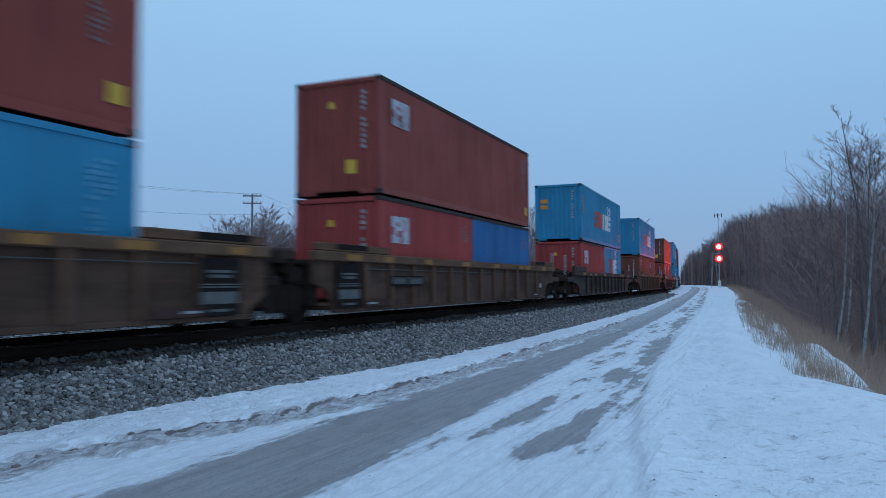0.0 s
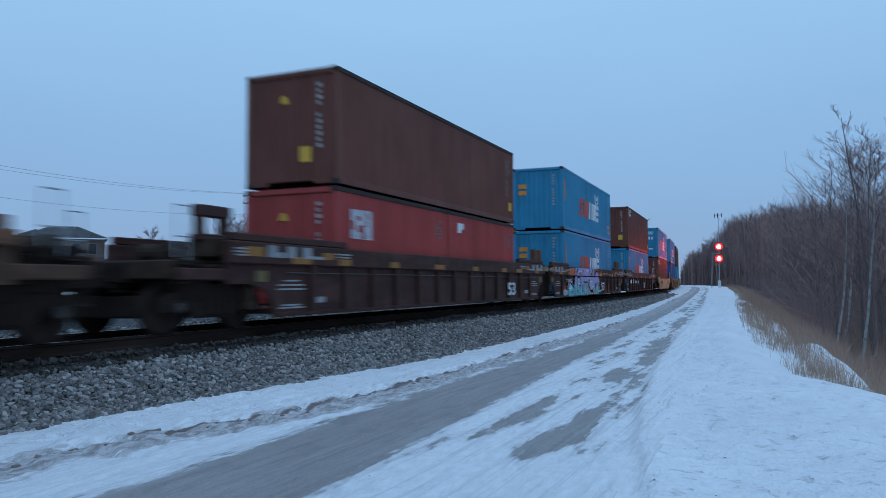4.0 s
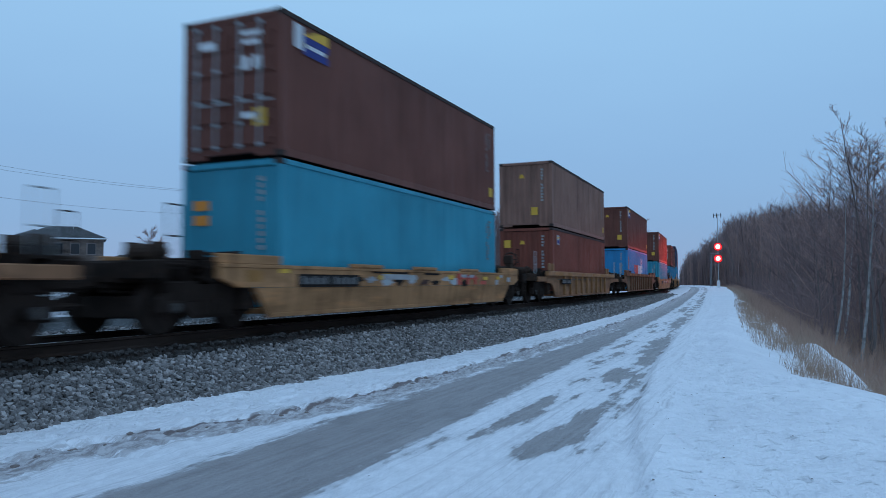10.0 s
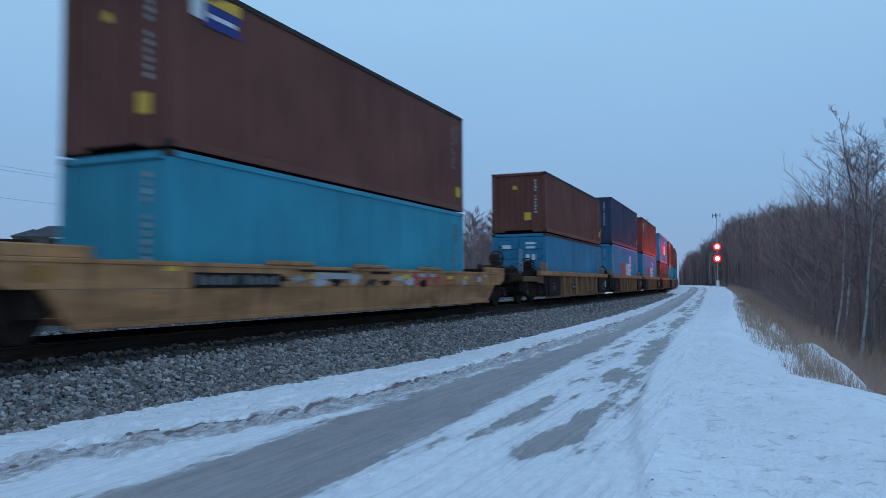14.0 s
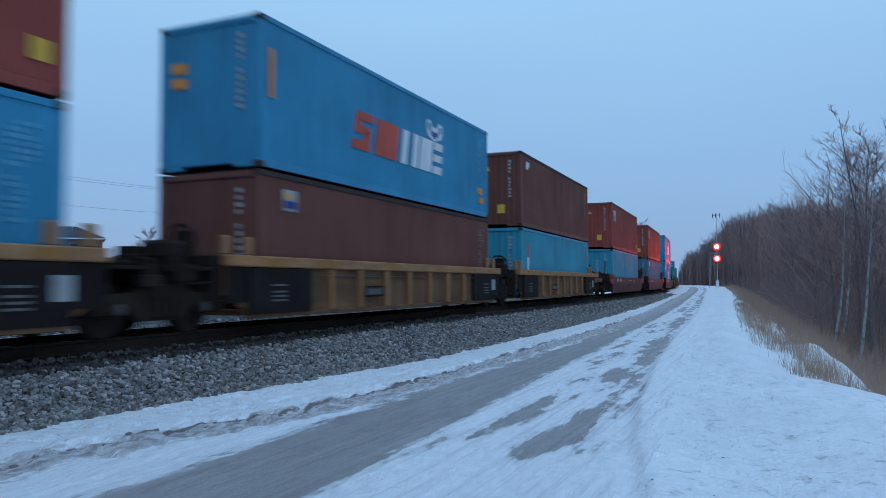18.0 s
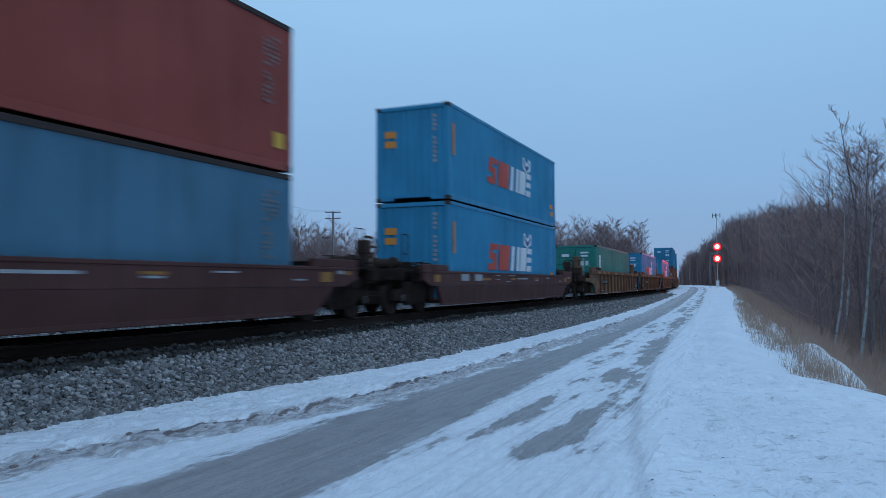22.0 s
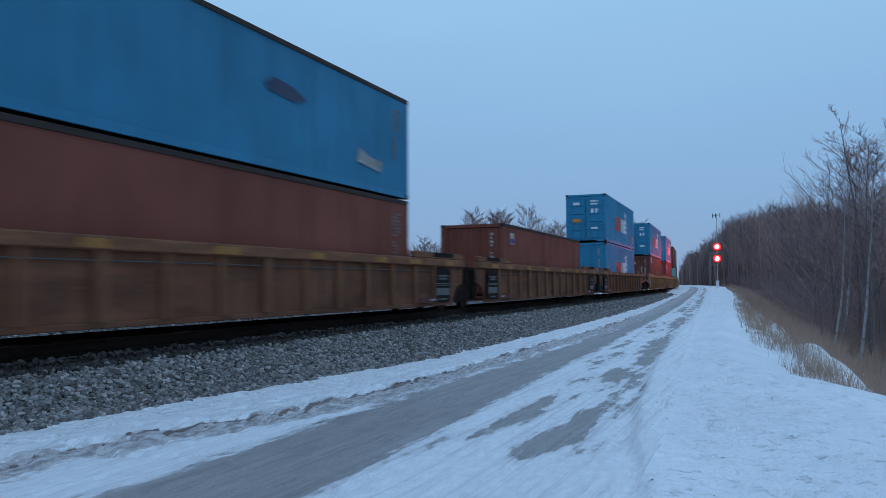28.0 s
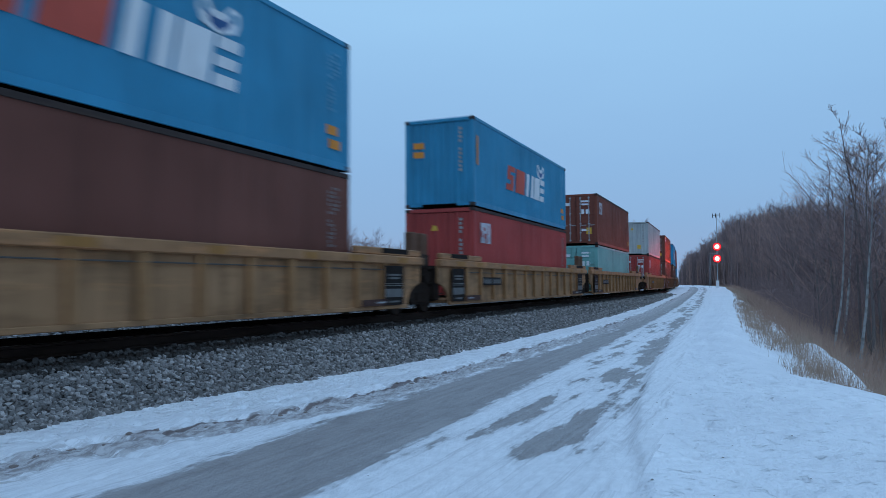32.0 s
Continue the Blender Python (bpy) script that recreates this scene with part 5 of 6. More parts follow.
def lane_material():
    """Packed snow over grey ice, worn through along the wheel tracks with crisp broken edges."""
    m, n, l, b = mat("icy_lane")
    c = n.new("ShaderNodeUVMap")
    c.uv_map = "across"
    sep = n.new("ShaderNodeSeparateXYZ")
    l.new(c.outputs[0], sep.inputs[0])
    berm, w = sep.outputs[0], sep.outputs[1]
    c2, sep2 = n.new("ShaderNodeUVMap"), n.new("ShaderNodeSeparateXYZ")
    c2.uv_map = "line"
    l.new(c2.outputs[0], sep2.inputs[0])
    s = sep2.outputs[0]
    drift = uv_noise(n, l, 1.0, 4, (0.35, 1.3, 1), 0.5)
    blot = uv_noise(n, l, 1.0, 5, (0.33, 1.3, 1), 0.6)
    flake = uv_noise(n, l, 3.4, 6, (0.42, 1.7, 1), 0.62)
    streak = uv_noise(n, l, 2.2, 6, (0.16, 5.0, 1), 0.7)
    fine = uv_noise(n, l, 24, 4)
    grain = uv_noise(n, l, 9, 6, (0.6, 1.3, 1), 0.7)
    down = math_node(n, l, "MULTIPLY", math_node(n, l, "SUBTRACT", s, 5.0), 0.11, clamp=True)

    def sum_of(*terms):
        out = terms[0]
        for q in terms[1:]:
            out = math_node(n, l, "ADD", out, q)
        return out

    def scaled(value, by):
        return math_node(n, l, "MULTIPLY", math_node(n, l, "SUBTRACT", value, 0.5), by)

    def band(centre, half, soft, first, last):
        """How deep a spot lies inside a strip of the lane that narrows along it."""
        mid = math_node(n, l, "ADD", centre, math_node(n, l, "MULTIPLY", down, last - first))
        d = math_node(n, l, "ABSOLUTE", math_node(n, l, "SUBTRACT", w, mid))
        return math_node(n, l, "SUBTRACT", 1.0, math_node(n, l, "DIVIDE", math_node(n, l, "SUBTRACT", d, half), soft), clamp=True)
    far = math_node(n, l, "MULTIPLY", math_node(n, l, "SUBTRACT", s, 9.0), 0.08, clamp=True)
    fade = math_node(n, l, "SUBTRACT", 1.0, math_node(n, l, "MULTIPLY", far, 0.30))
    left = math_node(n, l, "MULTIPLY", band(0.275, 0.13, 0.16, 0.275, 0.19), fade)
    near = ramp(n, l, math_node(n, l, "MULTIPLY", math_node(n, l, "SUBTRACT", s, 5.7), 0.5, clamp=True), (0.0, 0.0), (0.5, 1.0))
    right = math_node(n, l, "MULTIPLY", math_node(n, l, "MULTIPLY", band(0.88, 0.07, 0.14, 0.88, 0.84), near), ramp(n, l, blot, (0.42, 0.12), (0.56, 0.86)))
    middle = math_node(n, l, "MULTIPLY", math_node(n, l, "MULTIPLY", band(0.62, 0.06, 0.14, 0.62, 0.58), near), ramp(n, l, blot, (0.44, 0.05), (0.60, 0.72)))
    worn = math_node(n, l, "MAXIMUM", math_node(n, l, "MAXIMUM", left, right), middle)
    worn = sum_of(worn, scaled(drift, 0.5), scaled(flake, 1.15), scaled(streak, 0.75), scaled(grain, 0.4))
    bare = ramp(n, l, worn, (0.44, 0.0), (0.60, 1.0))
    thin = ramp(n, l, worn, (0.20, 0.0), (0.50, 0.55))
    snow = mix(n, l, ramp(n, l, grain, (0.35, 0.0), (0.75, 1.0)), (0.88, 0.85, 0.86), (0.70, 0.67, 0.68))
    snow = mix(n, l, ramp(n, l, streak, (0.52, 0.0), (0.66, 0.6)), snow, (0.57, 0.535, 0.545))
    scrape = uv_noise(n, l, 3.0, 3, (0.10, 7.0, 1), 0.5)
    snow = mix(n, l, ramp(n, l, scrape, (0.58, 0.0), (0.64, 0.45)), snow, (0.60, 0.56, 0.57))
    snow = mix(n, l, thin, snow, (0.56, 0.53, 0.54))
    ice = mix(n, l, ramp(n, l, streak, (0.3, 0.0), (0.7, 1.0)), (0.265, 0.225, 0.215), (0.40, 0.355, 0.345))
    ice = mix(n, l, ramp(n, l, flake, (0.50, 0.0), (0.66, 0.55)), ice, (0.22, 0.19, 0.182))
    ice = mix(n, l, ramp(n, l, grain, (0.58, 0.0), (0.75, 0.5)), ice, (0.47, 0.44, 0.43))
    base = mix(n, l, bare, snow, ice)
    # grey slush below the broken snow edge, dark brown where it was churned up
    off = math_node(n, l, "ABSOLUTE", math_node(n, l, "SUBTRACT", berm, 0.26))
    grey = sum_of(math_node(n, l, "SUBTRACT", 1.0, math_node(n, l, "DIVIDE", off, 0.52)), scaled(flake, 1.3), scaled(grain, 1.5))
    base = mix(n, l, ramp(n, l, grey, (0.38, 0.0), (0.62, 0.85)), base, mix(n, l, ramp(n, l, grain, (0.42, 0.0), (0.58, 1.0)), (0.20, 0.15, 0.14), (0.56, 0.51, 0.505)))
    off = math_node(n, l, "ABSOLUTE", math_node(n, l, "SUBTRACT", berm, 0.07))
    churned = sum_of(math_node(n, l, "SUBTRACT", 1.0, math_node(n, l, "DIVIDE", off, 0.17)), scaled(blot, 2.6), scaled(grain, 1.0))
    base = mix(n, l, ramp(n, l, churned, (0.85, 0.0), (1.1, 0.85)), base, (0.125, 0.078, 0.07))
    l.new(base, b.inputs["Base Color"])
    l.new(ramp(n, l, bare, (0, 0.75), (1, 0.55)), b.inputs["Roughness"])
    bump(n, l, b, math_node(n, l, "ADD", math_node(n, l, "MULTIPLY", bare, -0.6), math_node(n, l, "ADD", grain, math_node(n, l, "MULTIPLY", fine, 0.35))), 0.7, 0.05)
    return m


def in_lane(a, b):
    s = (a[0] + b[0]) / 2
    u = (a[1] + b[1]) / 2
    return -4 < s < 160 and lerp_table(s, BERM) - 0.5 < u < lerp_table(s, LANE_RIGHT) + 0.45


def build_ground():
    rows = [[(s, u, ground_z(s, u)) for u in U_LINES] for s in S_LINES]
    tagged(uv_mesh("ground", rows, lambda a, b: not in_lane(a, b), snow_material()), "old trampled snow over level ground", "ground", kind="structure")
    road = uv_mesh("road", rows, in_lane, lane_material())
    tagged(road, "icy farm track with grey wheel ruts through packed snow", "road", kind="structure")
    me = road.data
    line = me.uv_layers["line"].data
    flat = np.empty(len(me.loops) * 2, dtype=np.float32)
    line.foreach_get("uv", flat)
    flat = flat.reshape(-1, 2)
    across = me.uv_layers.new(name="across")
    w = [(u - lerp_table(s, LANE_LEFT)) / (lerp_table(s, LANE_RIGHT) - lerp_table(s, LANE_LEFT)) for s, u in flat]
    flat[:, 0] = [u - lerp_table(s, BERM) for s, u in flat]
    flat[:, 1] = w
    across.data.foreach_set("uv", flat.ravel())


# track: bed of crushed stone, sleepers and two rails
def stone_material(name, dark, pale):
    m, n, l, b = mat(name)
    geo = n.new("ShaderNodeNewGeometry")
    fine = noise_at(n, l, 18, 4)
    tone = ramp(n, l, geo.outputs["Random Per Island"], (0.0, dark), (0.75, tuple((p + d) / 2 for p, d in zip(pale, dark))), (1.0, pale))
    l.new(mix(n, l, ramp(n, l, fine, (0.35, 0.0), (0.75, 0.5)), tone, dark), b.inputs["Base Color"])
    b.inputs["Roughness"].default_value = 0.85
    bump(n, l, b, fine, 0.4, 0.01)
    return m


def bed_material():
    """Stone cells, with the shade in the gaps between them painted near-black."""
    m, n, l, b = mat("crushed_stone_bed")
    c, k, v = n.new("ShaderNodeUVMap"), n.new("ShaderNodeMapping"), n.new("ShaderNodeTexVoronoi")
    c.uv_map = "line"
    l.new(c.outputs[0], v.inputs["Vector"])
    v.inputs["Scale"].default_value = 16
    tone = ramp(n, l, v.outputs["Color"], (0.2, (0.05, 0.05, 0.05)), (0.8, (0.26, 0.265, 0.27)))
    edge = ramp(n, l, v.outputs["Distance"], (0.25, 1.0), (0.65, 0.15))
    base = mix(n, l, edge, (0.03, 0.03, 0.03), tone)
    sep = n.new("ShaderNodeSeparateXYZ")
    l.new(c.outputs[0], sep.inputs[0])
    # near-black strip along the centre line, ending about 1.7 out
    dark_strip = math_node(n, l, "SUBTRACT", 1.0, math_node(n, l, "DIVIDE", math_node(n, l, "SUBTRACT", math_node(n, l, "ABSOLUTE", sep.outputs[1]), 1.56), 0.16), clamp=True)
    base = mix(n, l, dark_strip, base, (0.034, 0.026, 0.023))
    l.new(base, b.inputs["Base Color"])
    b.inputs["Roughness"].default_value = 0.95
    b.inputs["Specular IOR Level"].default_value = 0.05
    bump(n, l, b, edge, 0.8, 0.04)
    return m


def bed_z(s, u):
    foot = lerp_table(s, FOOT)
    a = abs(u)
    if u < -1.5:
        return -0.32 - 0.6 * smooth(-u, 13.4, 15.5)
    if a < 1.41:
        return -0.192
    return -0.26 + (level(s) - 0.03 + 0.26) * smooth(a, 1.3, foot + 0.25) - 0.02


def build_track():
    us = [-16.5, -15, -13.5, -9.5, -7, -5, -3.2, -2.4, -1.7, -1.3, -0.7, 0, 0.7, 1.4] + [1.46 + 0.15 * i for i in range(16)]
    ss = [-60, -30, -10] + [i * 0.5 for i in range(0, 120)] + grown(60, 700, 0.6, 1.05, 12)
    bed_rows = [[(s, u, bed_z(s, u) + 0.03 * noise.noise((s * 2, u * 2, 0)) if u < lerp_table(s, FOOT) + 0.3 else level(s) - 0.1) for u in us] for s in ss]
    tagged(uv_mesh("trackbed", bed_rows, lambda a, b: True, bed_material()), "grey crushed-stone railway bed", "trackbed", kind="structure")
    # loose stones on the near slope
    rng = np.random.default_rng(3)
    phi = (1 + 5 ** 0.5) / 2
    ico = np.array([(-1, phi, 0), (1, phi, 0), (-1, -phi, 0), (1, -phi, 0), (0, -1, phi), (0, 1, phi), (0, -1, -phi), (0, 1, -phi), (phi, 0, -1), (phi, 0, 1), (-phi, 0, -1), (-phi, 0, 1)]) / 1.9
    tri = np.array([(0, 11, 5), (0, 5, 1), (0, 1, 7), (0, 7, 10), (0, 10, 11), (1, 5, 9), (5, 11, 4), (11, 10, 2), (10, 7, 6), (7, 1, 8), (3, 9, 4), (3, 4, 2), (3, 2, 6), (3, 6, 8), (3, 8, 9), (4, 9, 5), (2, 4, 11), (6, 2, 10), (8, 6, 7), (9, 8, 1)])
    for name, s0, s1, count, big in (("far_ballast_stones", 2, 60, 9000, 0.075), ("ballast_stones", 3.5, 14, 16500, 0.05), ("ballast_stones", 14, 32, 20000, 0.053), ("ballast_stones", 32, 75, 15000, 0.07)):
        s = rng.uniform(s0, s1, count)
        foot = np.array([lerp_table(v, FOOT) for v in s])
        u = 1.36 + (foot + 0.18 - 1.36) * rng.uniform(0, 1, count) ** 0.95
        if name[0] == "f":
            u = -1.45 - 4.5 * rng.uniform(0, 1, count) ** 1.3
        z = np.array([bed_z(a, b) for a, b in zip(s, u)]) + rng.uniform(-0.015, 0.05, count)
        r = big * rng.uniform(0.45, 1.1, count)
        ang = s * CURVE
        at = np.stack([-OFFSET - RADIUS + (RADIUS + u) * np.cos(ang), (RADIUS + u) * np.sin(ang), z], 1)
        shape = ico[None] * rng.uniform(0.55, 1.15, (count, 12, 1)) * (r[:, None, None] * rng.uniform(0.6, 1.3, (count, 1, 3)) * np.array([1.05, 1.05, 0.9]))
        yaw = rng.uniform(0, 6.28, count)
        c, d = np.cos(yaw)[:, None], np.sin(yaw)[:, None]
        v = np.stack([shape[:, :, 0] * c - shape[:, :, 1] * d, shape[:, :, 0] * d + shape[:, :, 1] * c, shape[:, :, 2]], 2) + at[:, None]
        # stones closer in than about 1.6 take the near-black stone
        near_black = np.abs(u) < 1.60 + 0.09 * rng.uniform(-1, 1, count)
        for sort, pick, stone, words in ((name, ~near_black, STONE, "loose grey crushed stones on the trackbed slope"), ("oily_" + name, near_black, NEARBLACK, "near-black crushed stones beside the sleepers")):
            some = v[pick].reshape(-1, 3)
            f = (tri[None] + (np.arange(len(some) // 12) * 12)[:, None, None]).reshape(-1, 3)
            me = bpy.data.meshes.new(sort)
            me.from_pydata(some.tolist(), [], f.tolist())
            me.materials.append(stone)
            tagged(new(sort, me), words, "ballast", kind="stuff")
    track = tagged(new("track"), "railway track with dark timber sleepers", "railway track", kind="structure")

    def tie():
        bm = bmesh.new()
        add_box(bm, -1.3, 1.3, -0.115, 0.115, -0.18, 0, 0.012)
        for x in (-0.75, 0.75):
            add_box(bm, x - 0.18, x + 0.18, -0.1, 0.1, 0, 0.015)
        return bm
    for i in range(150):
        s = -2 + i * 0.52
        p = place(s, 0, -0.2)
        part("sleeper", shared(("tie",), tie), TIMBER, track, "", p, (0, 0, math.degrees(s * CURVE)))
    prof = [(-0.07, -0.185), (0.07, -0.185), (0.07, -0.165), (0.012, -0.14), (0.012, -0.045), (0.036, -0.035), (0.036, -0.004), (0.028, 0), (-0.028, 0), (-0.036, -0.004), (-0.036, -0.035), (-0.012, -0.045), (-0.012, -0.14), (-0.07, -0.165)]
    for side in (-1, 1):
        bm = bmesh.new()
        last = None
        for s in [-60, -20] + [i * 4 for i in range(0, 150)]:
            ring = [bm.verts.new(place(s, side * 0.75 + x, z)) for x, z in prof]
            if last:
                for i in range(len(prof)):
                    bm.faces.new((last[i], last[(i + 1) % 14], ring[(i + 1) % 14], ring[i]))
            last = ring
        bmesh.ops.recalc_face_normals(bm, faces=bm.faces[:])
        rail = part("rail", bm, RAIL, track, "dark brown steel rail")
        bm = bmesh.new()
        last = None
        for s in [-60, -20] + [i * 4 for i in range(0, 150)]:
            ring = [bm.verts.new(place(s, side * 0.75 + x, 0.003)) for x in (-0.026, 0.026)]
            if last:
                bm.faces.new((last[0], last[1], ring[1], ring[0]))
            last = ring
        part("running_band", bm, POLISHED, rail, "bright wheel-polished band on the rail head")


STONE = stone_material("ballast_stone", (0.088, 0.076, 0.071), (0.47, 0.42, 0.40))
NEARBLACK = stone_material("near_black_stone", (0.018, 0.014, 0.012), (0.075, 0.062, 0.056))
TIMBER = paint("creosoted_timber", (0.032, 0.023, 0.020), amount=0.3, rough=0.9, streaks=False, shine=0.03)
POLISHED, n_, l_, b_ = mat("polished_rail_steel")
b_.inputs["Metallic"].default_value = 1.0
l_.new(ramp(n_, l_, noise_at(n_, l_, 6, 4), (0.3, (0.42, 0.42, 0.43)), (0.7, (0.62, 0.62, 0.63))), b_.inputs["Base Color"])
l_.new(ramp(n_, l_, noise_at(n_, l_, 9, 4), (0.3, 0.22), (0.7, 0.42)), b_.inputs["Roughness"])
RAIL = paint("rusty_rail_steel", (0.040, 0.026, 0.021), amount=0.3, rough=0.8, streaks=False, shine=0.04)


# dirty lumps of frozen slush along the broken snow edge, and dark crumbs for the dents
def build_clods():
    rnd = random.Random(17)
    for i in range(26):
        s = 4.3 + 8.0 * (i / 26) ** 1.2 + rnd.uniform(-0.1, 0.1)
        u = lerp_table(s, BERM) + rnd.uniform(0.04, 0.2)
        bm = bmesh.new()
        bmesh.ops.create_icosphere(bm, subdivisions=2, radius=1.0)
        for v in bm.verts:
            v.co *= 0.8 + 0.45 * noise.noise(v.co * 1.6 + Vector((i, 0, 0)))
        k = rnd.uniform(0.014, 0.042)
        bmesh.ops.scale(bm, vec=(k, k * rnd.uniform(0.9, 1.7), k * 0.6), verts=bm.verts)
        me = bpy.data.meshes.new("slush_clod")
        bm.to_mesh(me)
        bm.free()
        me.materials.append(SLUSH)
        ob = tagged(new("slush_clod", me), "dirty brown lump of frozen slush on snow", "ice clod", "slush clods along the lane")
        ob.location = place(s, u, ground_z(s, u) + k * 0.05)
    # dark crumbs that imitate the shade in small dents of the snow
    v, f = [], []
    for i in range(170):
        s = 1.5 + 30 * rnd.random() ** 1.6
        u = rnd.uniform(lerp_table(s, RIDGE) - 0.2, lerp_table(s, EDGE) - 0.3) if rnd.random() < 0.75 else rnd.uniform(3.0, 8.0)
        z = ground_z(s, u)
        k = rnd.uniform(0.005, 0.013)
        a = rnd.uniform(0, 6.28)
        base = len(v)
        for j in range(5):
            t = a + j * 1.257
            v.append(place(s + 1.6 * k * math.sin(t), u + k * math.cos(t), z + 0.002))
        v.append(place(s, u, z + k * 0.3))
        f += [(base + j, base + (j + 1) % 5, base + 5) for j in range(5)]
    me = bpy.data.meshes.new("litter")
    me.from_pydata(v, [], f)
    me.materials.append(SLUSH)
    tagged(new("litter", me), "scattered dark crumbs on snow, standing in for shaded dents", "litter", kind="stuff")


SLUSH = stone_material("dirty_slush", (0.12, 0.085, 0.07), (0.26, 0.20, 0.18))


# signal with two red lights
def build_signal():
    base = place(119.0, 7.25, ground_z(119.0, 7.25))
    sig = tagged(new("railway_signal"), "railway signal mast with two lit red lamps", "railway signal")
    sig.matrix_world = Matrix.Translation(base) @ pose(0, 0, 0, 0, 0, 4)
    z0 = -base.z
    bm = bmesh.new()
    add_rod(bm, (0, 0, 0), (0, 0, z0 + 7.2), 0.075, 12)
    add_rod(bm, (0, 0, z0 + 7.2), (0, 0, z0 + 11.2), 0.045, 8)
    part("mast", bm, GALV, sig)
    bm = bmesh.new()
    add_box(bm, -0.22, 0.22, -0.22, 0.22, -0.3, 1.1, 0.03)
    part("mast_base", bm, WHITE, sig, "white base casing")
    bm = bmesh.new()
    add_rod(bm, (-0.56, 0, z0 + 11.0), (0.56, 0, z0 + 11.0), 0.04, 8)
    for x in (-0.52, -0.1, 0.52):
        add_rod(bm, (x, 0, z0 + 10.6), (x, 0, z0 + 11.25), 0.05, 8)
    part("aerial", bm, STEEL, sig, "thin crossbar aerial")
    for z in (4.4, 6.2):
        bm = bmesh.new()
        bmesh.ops.create_cone(bm, cap_ends=True, segments=24, radius1=0.62, radius2=0.62, depth=0.06, matrix=pose(0, -0.12, z0 + z, 90, 0, 0))
        add_box(bm, -0.18, 0.18, -0.1, 0.25, z0 + z - 0.25, z0 + z + 0.25, 0.03)
        head = part("lamp_head", bm, BLACK, sig, "black round signal head")
        bm = bmesh.new()
        bmesh.ops.create_uvsphere(bm, u_segments=16, v_segments=10, radius=0.33, matrix=pose(0, -0.18, z0 + z) @ Matrix.Diagonal((1, 0.3, 1, 1)))
        part("lens", bm, LENS, head, "glowing red lens")
        # added emissive disc that imitates the red halo round the lens
        bm = bmesh.new()
        bmesh.ops.create_cone(bm, cap_ends=True, segments=24, radius1=0.56, radius2=0.56, depth=0.02, matrix=pose(0, -0.165, z0 + z, 90, 0, 0))
        part("glow_ring", bm, HALOGLOW, head, "emissive red disc standing in for the lamp halo")
        bm = bmesh.new()
        for k in range(9):
            a0, a1 = radians(-20 + k * 220 / 9), radians(-20 + (k + 1) * 220 / 9)
            q = [(0.40 * math.cos(a), y, z0 + z + 0.40 * math.sin(a)) for y in (-0.14, -0.62) for a in (a0, a1)]
            vs = [bm.verts.new(p) for p in (q[0], q[1], q[3], q[2])]
            bm.faces.new(vs)
        bmesh.ops.solidify(bm, geom=bm.faces[:], thickness=0.015)
        part("hood", bm, BLACK, head, "black sun hood")
    bm = bmesh.new()
    for x in (-1.15, -0.95):
        add_rod(bm, (x, 0.3, 0), (x, 0.3, z0 + 5.0), 0.03, 6)
    for k in range(14):
        add_rod(bm, (-1.15, 0.3, 0.3 + 0.33 * k), (-0.95, 0.3, 0.3 + 0.33 * k), 0.018, 6)
    part("ladder", bm, GALV, sig, "thin steel ladder")
    for z in (3.5, 5.2):
        bm = bmesh.new()
        add_box(bm, -1.15, 0.1, 0.0, 0.6, z0 + z - 0.05, z0 + z)
        part("platform", bm, GALV, sig, "small grated platform")


LENS, n_, l_, b_ = mat("red_signal_light")
b_.inputs["Base Color"].default_value = (0.6, 0.02, 0.02, 1)
b_.inputs["Emission Color"].default_value = (1.0, 0.10, 0.09, 1)
b_.inputs["Emission Strength"].default_value = 22.0
HALOGLOW, n_, l_, b_ = mat("red_halo_glow")
b_.inputs["Base Color"].default_value = (0.5, 0.01, 0.01, 1)
b_.inputs["Emission Color"].default_value = (1.0, 0.015, 0.025, 1)
b_.inputs["Emission Strength"].default_value = 2.2


# bare trees
def bark(name, colour, pale=None):
    m, n, l, b = mat(name)
    info = n.new("ShaderNodeObjectInfo")
    grain = noise_at(n, l, 3.0, 5, (3, 3, 0.6))
    spots = noise_at(n, l, 1.1, 4, (1, 1, 2.2))
    base = mix(n, l, grain, tuple(c * 0.65 for c in colour), tuple(c * 1.3 for c in colour))
    if pale:
        base = mix(n, l, ramp(n, l, spots, (0.34, 0.0), (0.50, 1.0)), base, pale)
    base = mix(n, l, ramp(n, l, info.outputs["Random"], (0, 0.0), (1, 0.45)), base, tuple(c * 0.55 for c in colour))
    l.new(base, b.inputs["Base Color"])
    b.inputs["Roughness"].default_value = 0.9
    return m


BARK = bark("grey_brown_bark", (0.19, 0.15, 0.14))
TWIGS = bark("dark_twigs", (0.30, 0.19, 0.175))
DARKTWIGS = bark("blackish_twigs", (0.17, 0.11, 0.107))
RUSSET = bark("russet_twigs", (0.44, 0.26, 0.21))
BIRCH = bark("pale_birch_bark", (0.2, 0.18, 0.17), (0.42, 0.40, 0.385))
BRUSH = bark("reddish_brush", (0.40, 0.24, 0.175))
GRASS = bark("dry_grass", (0.44, 0.29, 0.21))


